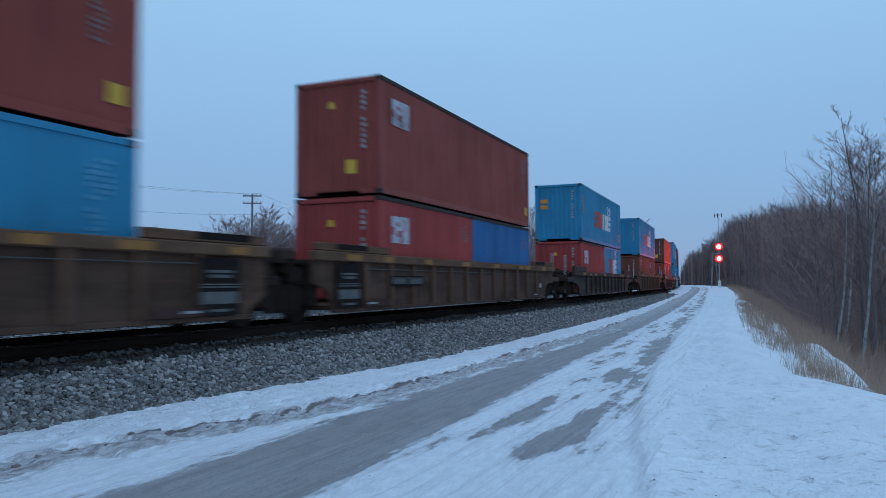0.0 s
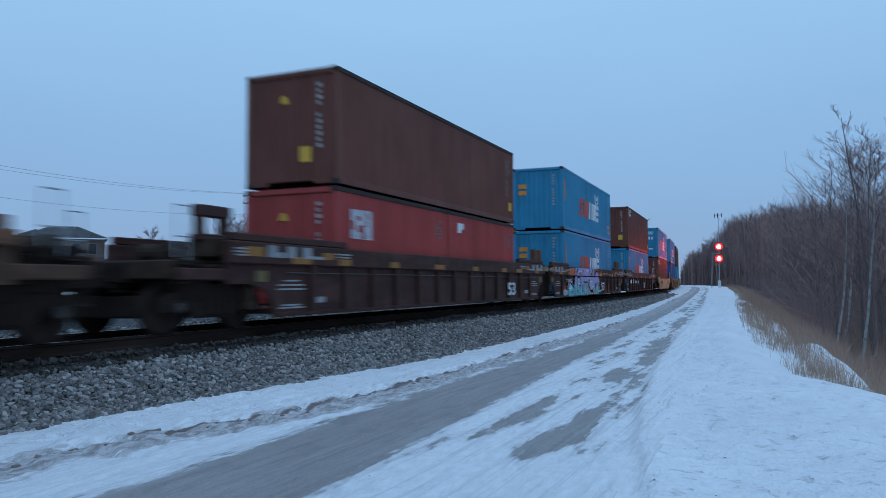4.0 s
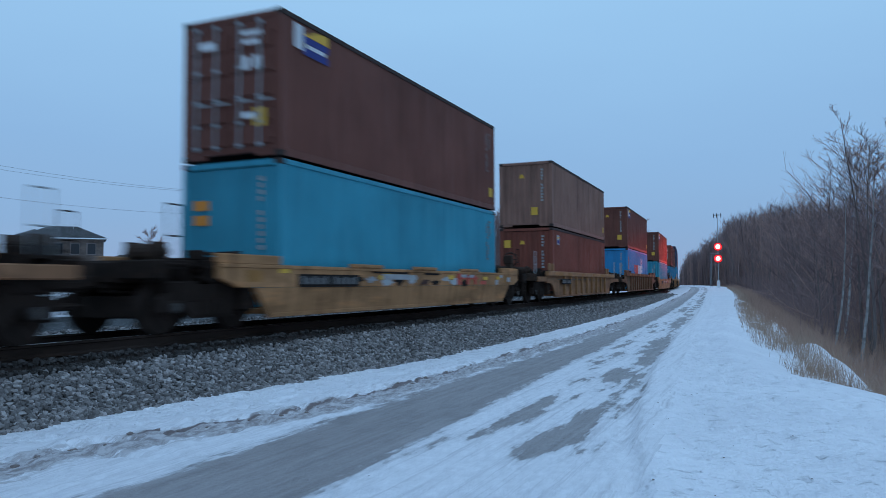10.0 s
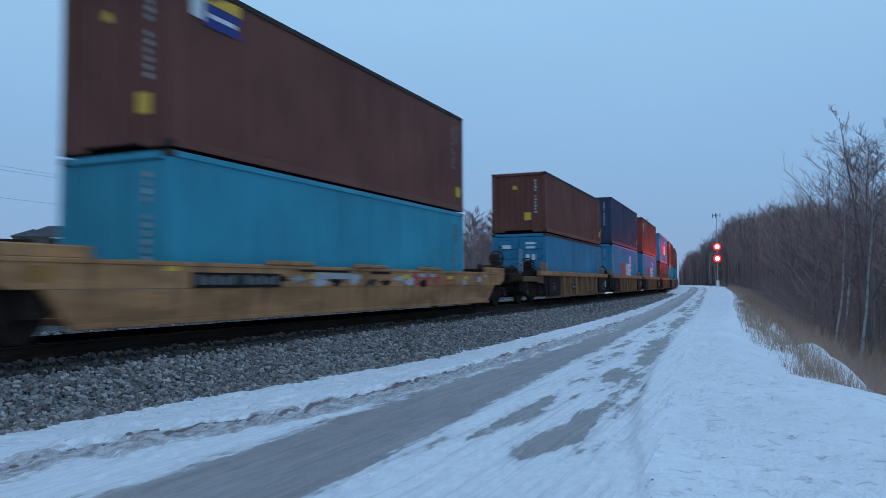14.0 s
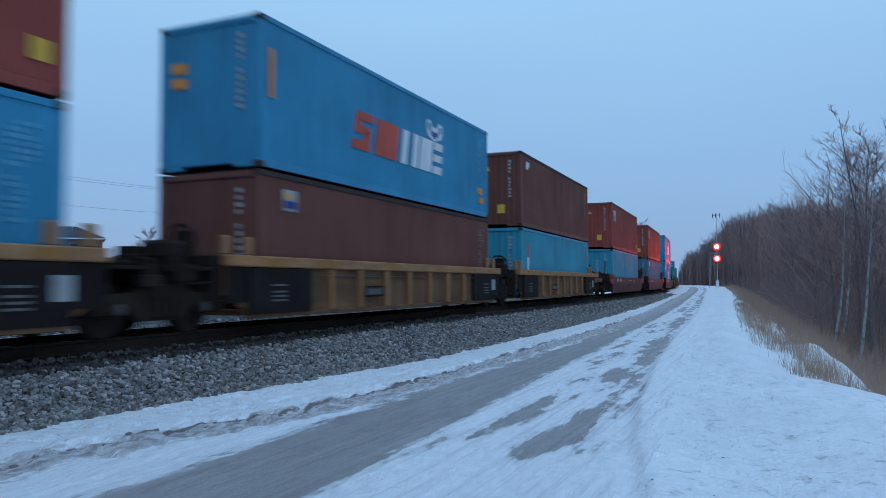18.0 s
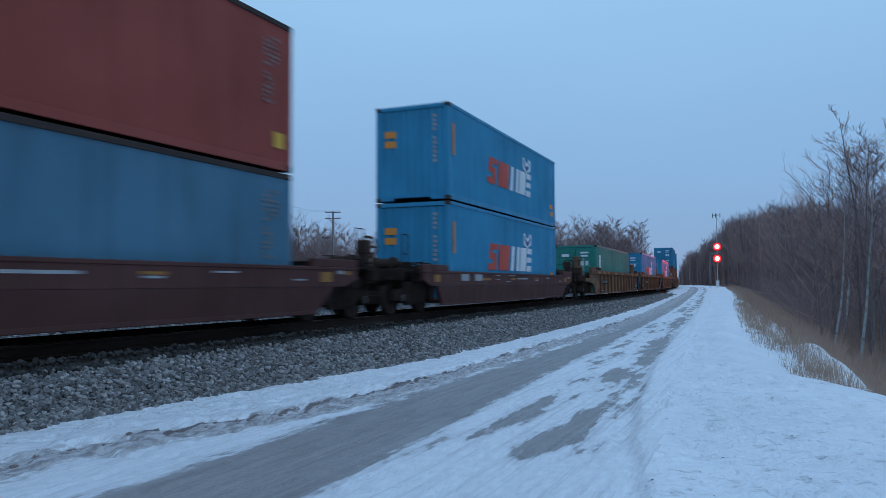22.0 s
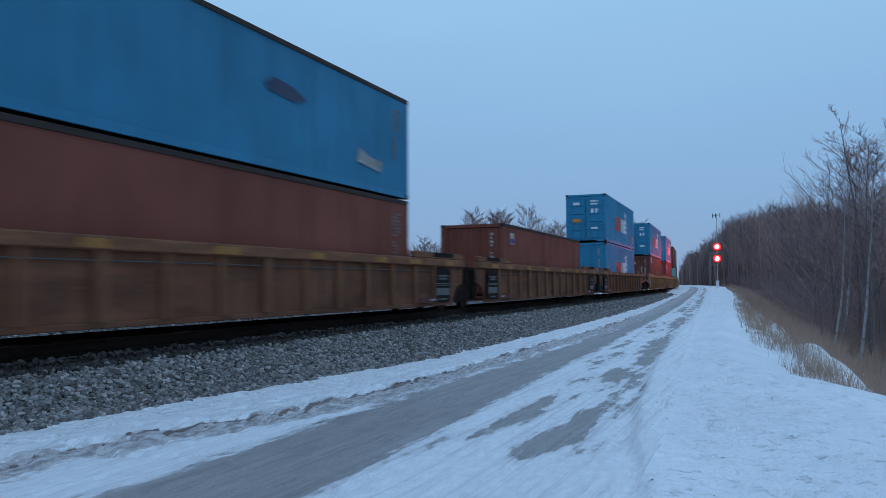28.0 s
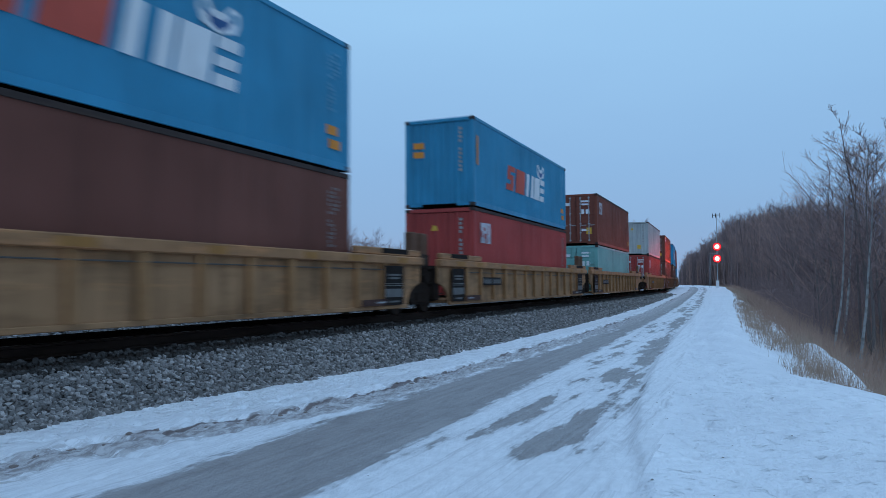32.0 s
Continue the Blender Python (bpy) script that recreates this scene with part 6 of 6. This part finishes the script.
class Limbs:
    """Tapered branches as slim tubes, gathered into plain lists."""

    def __init__(self):
        self.v, self.f = [], []

    def tube(self, points, r0, r1, sides):
        k = len(points)
        first = len(self.v)
        for i, p in enumerate(points):
            d = (points[min(i + 1, k - 1)] - points[max(i - 1, 0)]).normalized()
            side = d.cross(Vector((0.31, 0.95, 0.1))).normalized()
            up = d.cross(side)
            r = r0 + (r1 - r0) * i / (k - 1)
            for j in range(sides):
                a = 2 * math.pi * j / sides
                self.v.append(p + side * (r * math.cos(a)) + up * (r * math.sin(a)))
        for i in range(k - 1):
            for j in range(sides):
                a, b = first + i * sides + j, first + i * sides + (j + 1) % sides
                self.f.append((a, b, b + sides, a + sides))

    def mesh(self, name):
        me = bpy.data.meshes.new(name)
        me.from_pydata(self.v, [], self.f)
        me.materials.append(None)
        return me


def bent(rnd, start, way, length, steps, wander, lift):
    pts, p, d = [start.copy()], start.copy(), way.normalized()
    for _ in range(steps):
        d = (d + Vector((rnd.uniform(-1, 1), rnd.uniform(-1, 1), rnd.uniform(-0.6, 0.6))) * wander + Vector((0, 0, lift))).normalized()
        p = p + d * (length / steps)
        pts.append(p.copy())
    return pts


def tree_meshes(seed, height, spread, low, fine=1.0, stems=1, fat=1.0):
    """Trunk and crown meshes of a bare tree: limbs, branches and twigs."""
    rnd = random.Random(seed)
    trunk, crown = Limbs(), Limbs()
    for k in range(stems):
        lean = Vector((rnd.uniform(-0.12, 0.12), rnd.uniform(-0.12, 0.12), 1)) if stems == 1 else Vector((rnd.uniform(-0.3, 0.3), rnd.uniform(-0.3, 0.3), 1))
        base = Vector((0, 0, -0.4)) if stems == 1 else Vector((rnd.uniform(-0.25, 0.25), rnd.uniform(-0.25, 0.25), -0.4))
        h = height * (1 if k == 0 else rnd.uniform(0.7, 1))
        pts = bent(rnd, base, lean, h, 10, 0.06, 0.04)
        thick = h * 0.0088 / stems ** 0.3
        trunk.tube(pts, thick, thick * 0.10, 6)
        n = int(15 * fine / stems ** 0.5)
        for i in range(n):
            t = low + (0.98 - low) * (i + rnd.random()) / n
            q = pts[int(t * 10)].lerp(pts[min(10, int(t * 10) + 1)], t * 10 - int(t * 10))
            a = i * 2.4 + rnd.uniform(-0.5, 0.5)
            size = h * spread * (1.12 - t) ** 0.6 * (rnd.uniform(0.7, 1.25) if fat == 1 else rnd.uniform(0.85, 1.1))
            limb = bent(rnd, q, Vector((math.cos(a), math.sin(a), rnd.uniform(0.35, 1.1))), size, 5, 0.13 if fat == 1 else 0.1, 0.05 if fat == 1 else 0.02)
            crown.tube(limb, thick * 0.36 * (1.12 - t), 0.010, 4)
            more = 6 if fat == 1 else 11
            for j in range(more):
                f = 0.2 + 0.8 * (j + rnd.random()) / more
                q2 = limb[min(4, int(f * 5))].lerp(limb[min(5, int(f * 5) + 1)], rnd.random())
                w2 = (limb[5] - limb[0]).normalized() + Vector((rnd.uniform(-1, 1), rnd.uniform(-1, 1), rnd.uniform(-0.4, 0.9))) * (0.9 if fat == 1 else 0.75)
                br = bent(rnd, q2, w2, size * rnd.uniform(0.28, 0.5), 3, 0.15 if fat == 1 else 0.12, 0.03)
                crown.tube(br, 0.015 * fat, 0.006 * fat, 3)
                for _ in range(4 if fat == 1 else 3):
                    q3 = br[rnd.randint(1, 3)]
                    w3 = w2.normalized() + Vector((rnd.uniform(-1, 1), rnd.uniform(-1, 1), rnd.uniform(-0.6, 0.8)))
                    tw = bent(rnd, q3, w3, size * rnd.uniform(0.14, 0.28), 2, 0.15, 0.0)
                    crown.tube(tw, 0.008 * fat, 0.005 * fat, 3)
                    if fat == 1:
                        crown.tube(bent(rnd, tw[1], w3 + Vector((rnd.uniform(-1, 1), rnd.uniform(-1, 1), rnd.uniform(-0.5, 0.6))), size * 0.12, 1, 0.2, 0), 0.006 * fat, 0.004 * fat, 3)
    return trunk.mesh("trunk"), crown.mesh("crown")


TREES = {}


def tree(kind, s, u, scale, turn, z=None):
    spec = {"tall": (11, 15.0, 0.20, 0.38, 1.3, 1), "oak": (12, 12.5, 0.42, 0.18, 1.4, 1), "ash": (13, 13.5, 0.28, 0.3, 1.3, 1), "birch": (14, 14.5, 0.17, 0.45, 1.0, 1),
            "clump": (15, 9.5, 0.26, 0.2, 0.9, 3), "slim": (16, 13.0, 0.19, 0.4, 0.9, 1), "round": (17, 10.5, 0.34, 0.12, 2.7, 1, 1.8), "dome": (18, 12.0, 0.31, 0.14, 2.6, 1, 1.8)}[kind]
    words = {"tall": "tall bare grey-barked tree in winter", "oak": "bare spreading tree with dense dark twigs", "ash": "bare upright tree with forked limbs", "birch": "slender bare birch with a pale trunk",
             "clump": "bare several-stemmed young tree", "slim": "slim bare forest tree", "round": "bare round-crowned tree in winter", "dome": "bare dome-crowned tree with a haze of fine twigs"}[kind]
    if kind not in TREES:
        TREES[kind] = tree_meshes(*spec)
    thing = tagged(new("tree"), words, "tree", "bare winter trees")
    p = place(s, u, ground_z(s, u) if z is None else z)
    thing.matrix_world = pose(p.x, p.y, p.z, 0, 0, turn) @ Matrix.Diagonal((scale, scale, scale, 1))
    part("trunk", TREES[kind][0], BIRCH if kind == "birch" else BARK, thing)
    part("crown", TREES[kind][1], (TWIGS, DARKTWIGS, TWIGS, RUSSET)[int(turn) % 4] if z is None else TWIGS, thing)
    return thing


def bearing(deg, dist):
    """The line coordinates of a spot at that bearing to the left of the y axis and that distance from the camera."""
    x, y = -dist * math.sin(radians(deg)), dist * math.cos(radians(deg))
    dx = x + OFFSET + RADIUS
    return RADIUS * math.atan2(y, dx), math.hypot(dx, y) - RADIUS


def woodland(name, label, spots, rnd, twigs=44, thick=1.0):
    """A joined mass of bare trees, each a stem with many fine branches."""
    tones = [Limbs(), Limbs(), Limbs()]
    for s, u, z, h in spots:
        far = tones[rnd.choice((0, 0, 1, 1, 2))]
        pts = bent(rnd, place(s, u, z), Vector((rnd.uniform(-0.1, 0.1), rnd.uniform(-0.1, 0.1), 1)), h, 4, 0.06, 0.05)
        far.tube(pts, 0.11 * thick, 0.03 * thick, 3)
        for j in range(twigs):
            t = 0.05 + 0.95 * (j + rnd.random()) / twigs
            q = pts[min(3, int(t * 4))].lerp(pts[min(4, int(t * 4) + 1)], t * 4 - int(t * 4))
            a = rnd.uniform(0, 6.28)
            limb = bent(rnd, q, Vector((math.cos(a), math.sin(a), rnd.uniform(0.5, 1.6))), h * rnd.uniform(0.10, 0.24) * (1.25 - 0.5 * t), 2, 0.25, 0.1)
            far.tube(limb, 0.02 * thick, 0.008 * thick, 3)
            for _ in range(2):
                far.tube(bent(rnd, limb[1], limb[2] - limb[1] + Vector((rnd.uniform(-1, 1), rnd.uniform(-1, 1), rnd.uniform(-0.3, 1))) * 0.7, h * 0.09, 1, 0.25, 0.1), 0.010 * thick, 0.006 * thick, 3)
    for far, tone in zip(tones, (TWIGS, DARKTWIGS, RUSSET)):
        me = far.mesh(name)
        me.materials[0] = tone
        tagged(new(name, me), label, "woods", kind="stuff")


# the wood's roofline, as degrees above the eye by degrees to the left of the y axis
CANOPY = [(-9, 6.6), (-2.3, 5.9), (-0.5, 6.0), (1.6, 5.7), (3.0, 5.3), (3.6, 4.6), (4.5, 3.7), (5.4, 3.0), (6.2, 2.5), (6.7, 1.4), (7.2, 0.3)]


def canopy(s, u, z):
    """The height of a tree at s, u, rooted at z, that just reaches the wood's roofline."""
    p = place(s, u)
    turn, far = math.degrees(math.atan2(-p.x, p.y)), math.hypot(p.x, p.y)
    uneven = 1 + 0.09 * noise.noise((turn * 1.7, 0.3, 2)) + 0.05 * noise.noise((turn * 5, 0.8, 2))
    return turn, math.tan(radians(lerp_table(turn, CANOPY) * uneven)) * far + EYE.z - z


def build_woods():
    rnd = random.Random(21)
    own = {"tall": 15.0, "oak": 12.5, "ash": 13.5, "slim": 13.0, "clump": 9.5}
    # wood on the low ground beside the lane
    for row in range(130):
        s = 44 + 1.25 * row * (1 + row / 200) + rnd.uniform(-1.5, 1.5)
        u = lerp_table(s, EDGE) + 5.0 + rnd.uniform(0, 4) + (rnd.random() ** 2) * 14
        if s < 64 and rnd.random() < 0.4:
            continue
        kind = rnd.choice(["tall", "oak", "ash", "slim", "oak", "clump", "clump", "ash"])
        high = min(canopy(s, u, ground_z(s, u))[1] * rnd.uniform(0.78, 1.0), 17)
        tree(kind, s, u, high / own[kind] / 1.04, rnd.uniform(0, 360))
    # the high trees that stand out at the wood's near end, pale birches among them
    for deg, dist, kind, k in ((-3.1, 54, "ash", 0.86), (-5.2, 50, "tall", 0.98), (-4.7, 52, "oak", 1.02), (-5.3, 47, "ash", 0.93), (-5.9, 50, "oak", 1.0), (-6.5, 46, "tall", 0.92), (-2.95, 43, "birch", 0.62),
                               (-4.55, 43, "birch", 0.72), (-6.0, 42, "birch", 0.74), (-3.6, 58, "birch", 0.8), (-2.3, 56, "oak", 0.82), (-5.1, 60, "oak", 1.0), (-7.2, 50, "oak", 1.1)):
        tree(kind, *bearing(deg, dist), k, rnd.uniform(0, 360))
    spots = []
    for i in range(470):
        s = 62 + 190 * rnd.random() ** 1.3
        u = lerp_table(s, EDGE) + 6 + 38 * rnd.random()
        z = ground_z(s, u) - 0.2
        spots.append((s, u, z, min(19, canopy(s, u, z)[1] * rnd.uniform(0.74, 0.92))))
    woodland("dense_woods", "dense leafless woodland below the bank", spots, rnd)
    # trees across the railway, by groups
    for lo, hi, dist, count, tall in ((45.6, 46.6, 95, 1, 0.98), (36.5, 41.2, 118, 17, 1.1), (32.0, 36.5, 122, 16, 1.06), (24.5, 33.0, 140, 16, 0.9), (17.4, 23.0, 132, 16, 1.2), (9.8, 17.0, 195, 36, 1.5)):
        for i in range(count):
            s, u = bearing(lo + (hi - lo) * (i + rnd.random()) / count, dist * rnd.uniform(0.93, 1.1))
            tree(rnd.choice(["round", "dome", "oak", "round", "dome"]), s, u, tall * rnd.uniform(0.75, 1.05), rnd.uniform(0, 360), -0.9)
    spots = []
    for lo, hi, dist, count, tall in ((35.5, 42.0, 150, 70, 11.5), (23.5, 35.5, 165, 190, 10.5), (9.5, 24.0, 225, 230, 16.5), (42, 70, 150, 80, 7)):
        for i in range(count):
            s, u = bearing(rnd.uniform(lo, hi), dist * rnd.uniform(0.9, 1.2))
            spots.append((s, u, -1.0, tall * rnd.uniform(0.72, 0.92)))
    woodland("distant_woods", "distant belt of bare grey-brown woodland", spots, rnd, 34, 1.6)
    spots = []
    for i in range(620):
        s, u = bearing(rnd.uniform(-3, 6.9), rnd.uniform(180, 330))
        if u > lerp_table(s, EDGE) + 4:
            spots.append((s, u, -1.5, min(24, canopy(s, u, -1.5)[1] * rnd.uniform(0.68, 0.86))))
    for i in range(420):
        s, u = bearing(rnd.uniform(2.6, 6.9), rnd.uniform(225, 380))
        if u > 8:
            spots.append((s, u, -1.5, canopy(s, u, -1.5)[1] * rnd.uniform(0.6, 0.86)))
    woodland("far_woods", "far leafless woodland where the line curves away", spots, rnd, 26, 2.4)


def build_undergrowth():
    rnd = random.Random(8)
    brush = Limbs()
    for i in range(7500):
        s = 14 + 190 * rnd.random() ** 1.7
        u = lerp_table(s, EDGE) + lerp_table(s, [(18, 3.0), (27, 2.6), (34, 1.1), (60, 1.0)]) + 14 * rnd.random() ** 1.3
        if noise.noise((s * 0.45, u * 0.45, 31)) < -0.08 and s < 60:
            continue
        p = place(s, u, ground_z(s, u) - 0.05)
        for _ in range(3):
            way = Vector((rnd.uniform(-0.5, 0.5), rnd.uniform(-0.5, 0.5), 1))
            h = rnd.uniform(0.5, 2.2) * (0.55 + 0.45 * smooth(u, 11, 15))
            pts = bent(rnd, p, way, h, 3, 0.15, 0)
            brush.tube(pts, 0.014, 0.005, 3)
            brush.tube(bent(rnd, pts[1], way + Vector((rnd.uniform(-1, 1), rnd.uniform(-1, 1), 0.3)), h * 0.5, 2, 0.2, 0), 0.009, 0.004, 3)
    thicket = Limbs()
    for i in range(3200):
        s = 48 + 190 * rnd.random() ** 1.2
        u = lerp_table(s, EDGE) + 3.5 + rnd.random() * 22
        base = place(s, u, ground_z(s, u) - 0.1)
        h = rnd.uniform(2.0, 5.0)
        pts = bent(rnd, base, Vector((rnd.uniform(-0.3, 0.3), rnd.uniform(-0.3, 0.3), 1)), h, 3, 0.15, 0)
        thicket.tube(pts, 0.022, 0.010, 3)
        for _ in range(5):
            thicket.tube(bent(rnd, pts[rnd.randint(0, 2)], Vector((rnd.uniform(-1, 1), rnd.uniform(-1, 1), rnd.uniform(0.3, 1.2))), h * 0.4, 2, 0.25, 0), 0.014, 0.007, 3)
    me = thicket.mesh("thicket")
    me.materials[0] = TWIGS
    tagged(new("thicket", me), "tangled grey-brown thicket under the trees", "thicket", kind="stuff")
    me = brush.mesh("brushwood")
    me.materials[0] = BRUSH
    tagged(new("brushwood", me), "thick reddish-brown leafless brushwood below the bank", "brushwood", kind="stuff")
    rng = random.Random(4)
    v, f = [], []
    for i in range(20000):
        s = 12 + 110 * rng.random() ** 1.8
        edge = lerp_table(s, EDGE)
        d = rng.gauss(1.15 if s < 26 else 0.6, 0.4) if rng.random() < 0.8 else rng.uniform(0.3, 4.0)
        if d < lerp_table(s, [(20, 0.4), (30, 0.0), (45, -0.1)]) or noise.noise((s * 0.9, d * 0.9, 11)) < -0.02:
            continue
        u = edge + d
        p = place(s, u, ground_z(s, u) - 0.02)
        h = rng.uniform(0.18, 0.6) * (0.45 + 0.55 * min(1, d + 0.2))
        a = rng.uniform(0, 6.28)
        lean = Vector((rng.uniform(-0.35, 0.35), rng.uniform(-0.35, 0.35), 1)) * h
        w = Vector((math.cos(a), math.sin(a), 0)) * (0.0018 + 0.00010 * s)
        k = len(v)
        v += [p - w, p + w, p + lean * 0.6 + w * 0.7, p + lean * 0.6 - w * 0.7, p + lean + Vector((lean.x, lean.y, -0.1)) * 0.4]
        f += [(k, k + 1, k + 2, k + 3), (k + 3, k + 2, k + 4)]
    me = bpy.data.meshes.new("dry_grass")
    me.from_pydata(v, [], f)
    me.materials.append(GRASS)
    tagged(new("dry_grass", me), "tufts of dry straw-coloured grass along the bank", "grass", kind="stuff")
    v, f = [], []
    for i in range(9000):
        s = 18 + 95 * rng.random() ** 1.5
        d = rng.uniform(1.6, 7.5)
        if noise.noise((s * 0.5, d * 0.5, 19)) < 0.0 or s < 30 and d < 3.4:
            continue
        u = lerp_table(s, EDGE) + d
        p = place(s, u, ground_z(s, u) - 0.02)
        h = rng.uniform(0.35, 1.0) * min(1.0, 0.35 + 0.3 * d)
        a = rng.uniform(0, 6.28)
        lean = Vector((rng.uniform(-0.5, 0.5), rng.uniform(-0.5, 0.5), 1)) * h
        w = Vector((math.cos(a), math.sin(a), 0)) * (0.003 + 0.00016 * s)
        k = len(v)
        v += [p - w, p + w, p + lean * 0.6 + w * 0.7, p + lean * 0.6 - w * 0.7, p + lean + Vector((lean.x, lean.y, -0.1)) * 0.4]
        f += [(k, k + 1, k + 2, k + 3), (k + 3, k + 2, k + 4)]
    me = bpy.data.meshes.new("rank_grass")
    me.from_pydata(v, [], f)
    me.materials.append(BRUSH)
    tagged(new("rank_grass", me), "rank reddish-brown dead grass down the bank", "grass", kind="stuff")


# beyond the railway: poles with wires and a house
def build_poles():
    tops = []
    for deg, dist, top in ((39.0, 78.6, 10.1), (32.9, 94.0, 10.0), (63.0, 58.0, 9.7)):
        s, u = bearing(deg, dist)
        pole = tagged(new("utility_pole"), "weathered timber utility pole with two crossarms", "utility pole", "poles across the railway")
        p = place(s, u, -0.9)
        pole.matrix_world = pose(p.x, p.y, p.z, 0, 0, 30)
        bm = bmesh.new()
        add_rod(bm, (0, 0, 0), (0, 0, top + 0.9), 0.15, 10, 0.10)
        part("post", bm, BARK, pole)
        for k, z in enumerate((top + 0.65, top - 0.1)):
            arm = part("crossarm", box(1.9, 0.1, 0.12, 0.01), BARK, pole, "", (0, -0.12, z))
            for x in (-0.85, -0.4, 0.4, 0.85):
                bm = bmesh.new()
                add_rod(bm, (x, 0, 0.1), (x, 0, 0.27), 0.04, 8)
                part("insulator", bm, GALV, arm)
        tops.append((pole.matrix_world.copy(), top))
    for x, lower in ((-0.85, 0.95), (0.85, 0.95), (0.0, -1.2)):
        for a, b in ((2, 0), (0, 1)):
            bm = bmesh.new()
            p, q = tops[a][0] @ Vector((x, -0.12, tops[a][1] + lower)), tops[b][0] @ Vector((x, -0.12, tops[b][1] + lower))
            pts = [p.lerp(q, k / 10) - Vector((0, 0, 0.7 * (1 - (k / 5 - 1) ** 2))) for k in range(11)]
            for c, d in zip(pts, pts[1:]):
                add_rod(bm, c, d, 0.008, 4)
            me = bpy.data.meshes.new("wire")
            bm.to_mesh(me)
            bm.free()
            me.materials.append(STEEL)
            tagged(new("wire", me), "thin sagging overhead wire between poles", "wire", "overhead wires")


def build_house(label, deg, dist, base, half, eave, ridge, turn):
    """A house across the line: clapboard walls, a hipped roof with a lower wing, windows."""
    house = tagged(new("house"), label, "house", "houses across the railway")
    p = place(*bearing(deg, dist), base)
    house.matrix_world = pose(p.x, p.y, p.z, 0, 0, turn)
    bm = bmesh.new()
    add_box(bm, -half, half, -3.2, 3.2, 0, eave + 0.02)
    part("wall", bm, SIDING, house, "grey-brown clapboard walls")

    def hip(x0, x1, y0, y1, z0, z1, run):
        bm = bmesh.new()
        low = [bm.verts.new(v) for v in ((x0, y0, z0), (x1, y0, z0), (x1, y1, z0), (x0, y1, z0))]
        mid = (y0 + y1) / 2
        a, b = bm.verts.new((x0 + run, mid, z1)), bm.verts.new((x1 - run, mid, z1))
        bm.faces.new(low[::-1])
        for q in ((low[0], low[1], b, a), (low[1], low[2], b), (low[2], low[3], a, b), (low[3], low[0], a)):
            bm.faces.new(q)
        return bm
    part("roof", hip(-half - 0.35, half + 0.35, -3.6, 3.6, eave, ridge, half * 0.75), SHINGLE, house, "dark shingle roof")
    part("roof_wing", hip(-half - 0.7, -half * 0.2, -4.6, 1.5, eave + 0.004, ridge - 0.45, half * 0.5), SHINGLE, house, "dark shingle roof over a wing")
    wing = bmesh.new()
    add_box(wing, -half - 0.4, -half * 0.3, -4.2, -3.19, 0, eave)
    part("wing_wall", wing, SIDING, house)
    part("gutter", box(round(half * 2 + 0.7, 2), 0.1, 0.1), WHITE, house, "white gutter", (0, -3.66, eave - 0.1))
    part("vent_pipe", box(0.12, 0.12, 0.5), GALV, house, "", (0.9, -0.8, ridge - 0.5))
    for x in (-half * 0.1, half * 0.3, half * 0.7):
        win = part("window", box(0.9, 0.08, 1.2, 0.01), DIMMARK, house, "pale-framed window", (x, -3.22, eave - 1.65))
        part("pane", box(0.7, 0.03, 1.0), PANE, win, "", (0, -0.045, 0.1))


SIDING = paint("brown_siding", (0.13, 0.095, 0.08), amount=0.2, rough=0.7)
SHINGLE = paint("dark_shingles", (0.06, 0.058, 0.06), amount=0.3, rough=0.9)
PANE = paint("dark_window_glass", (0.02, 0.025, 0.03), amount=0.1, rough=0.15)

build_ground()
build_track()
build_clods()
build_signal()
build_train()
build_woods()
build_undergrowth()
build_poles()
build_house("low house with a dark hipped roof beyond the line", 51.6, 84.0, 0.2, 3.6, 5.25, 6.6, 51)
build_house("distant low house with a dark roof", 46.4, 118.0, -0.6, 4.6, 4.9, 6.3, 40)


def motions():
    """The train runs towards the camera and past it; its wheels roll."""
    for thing, s, z in TRAIN:
        walk(thing, [(t, on_track(s - travelled(t), z)) for t in range(0, 33)])
    roll = {}
    for w in WHEELS:
        y = round(w.location.y, 2)
        if y not in roll:
            rows = [(k / 30, pose(0, y, 0.42, math.degrees(travelled(k / 30) / 0.42), 0, 0)) for k in range(0, 961)]
            walk(w, rows)
            roll[y] = w.animation_data
        else:
            w.rotation_mode = "QUATERNION"
            w.animation_data_create()
            w.animation_data.action = roll[y].action
            w.animation_data.action_slot = roll[y].action_slot


motions()
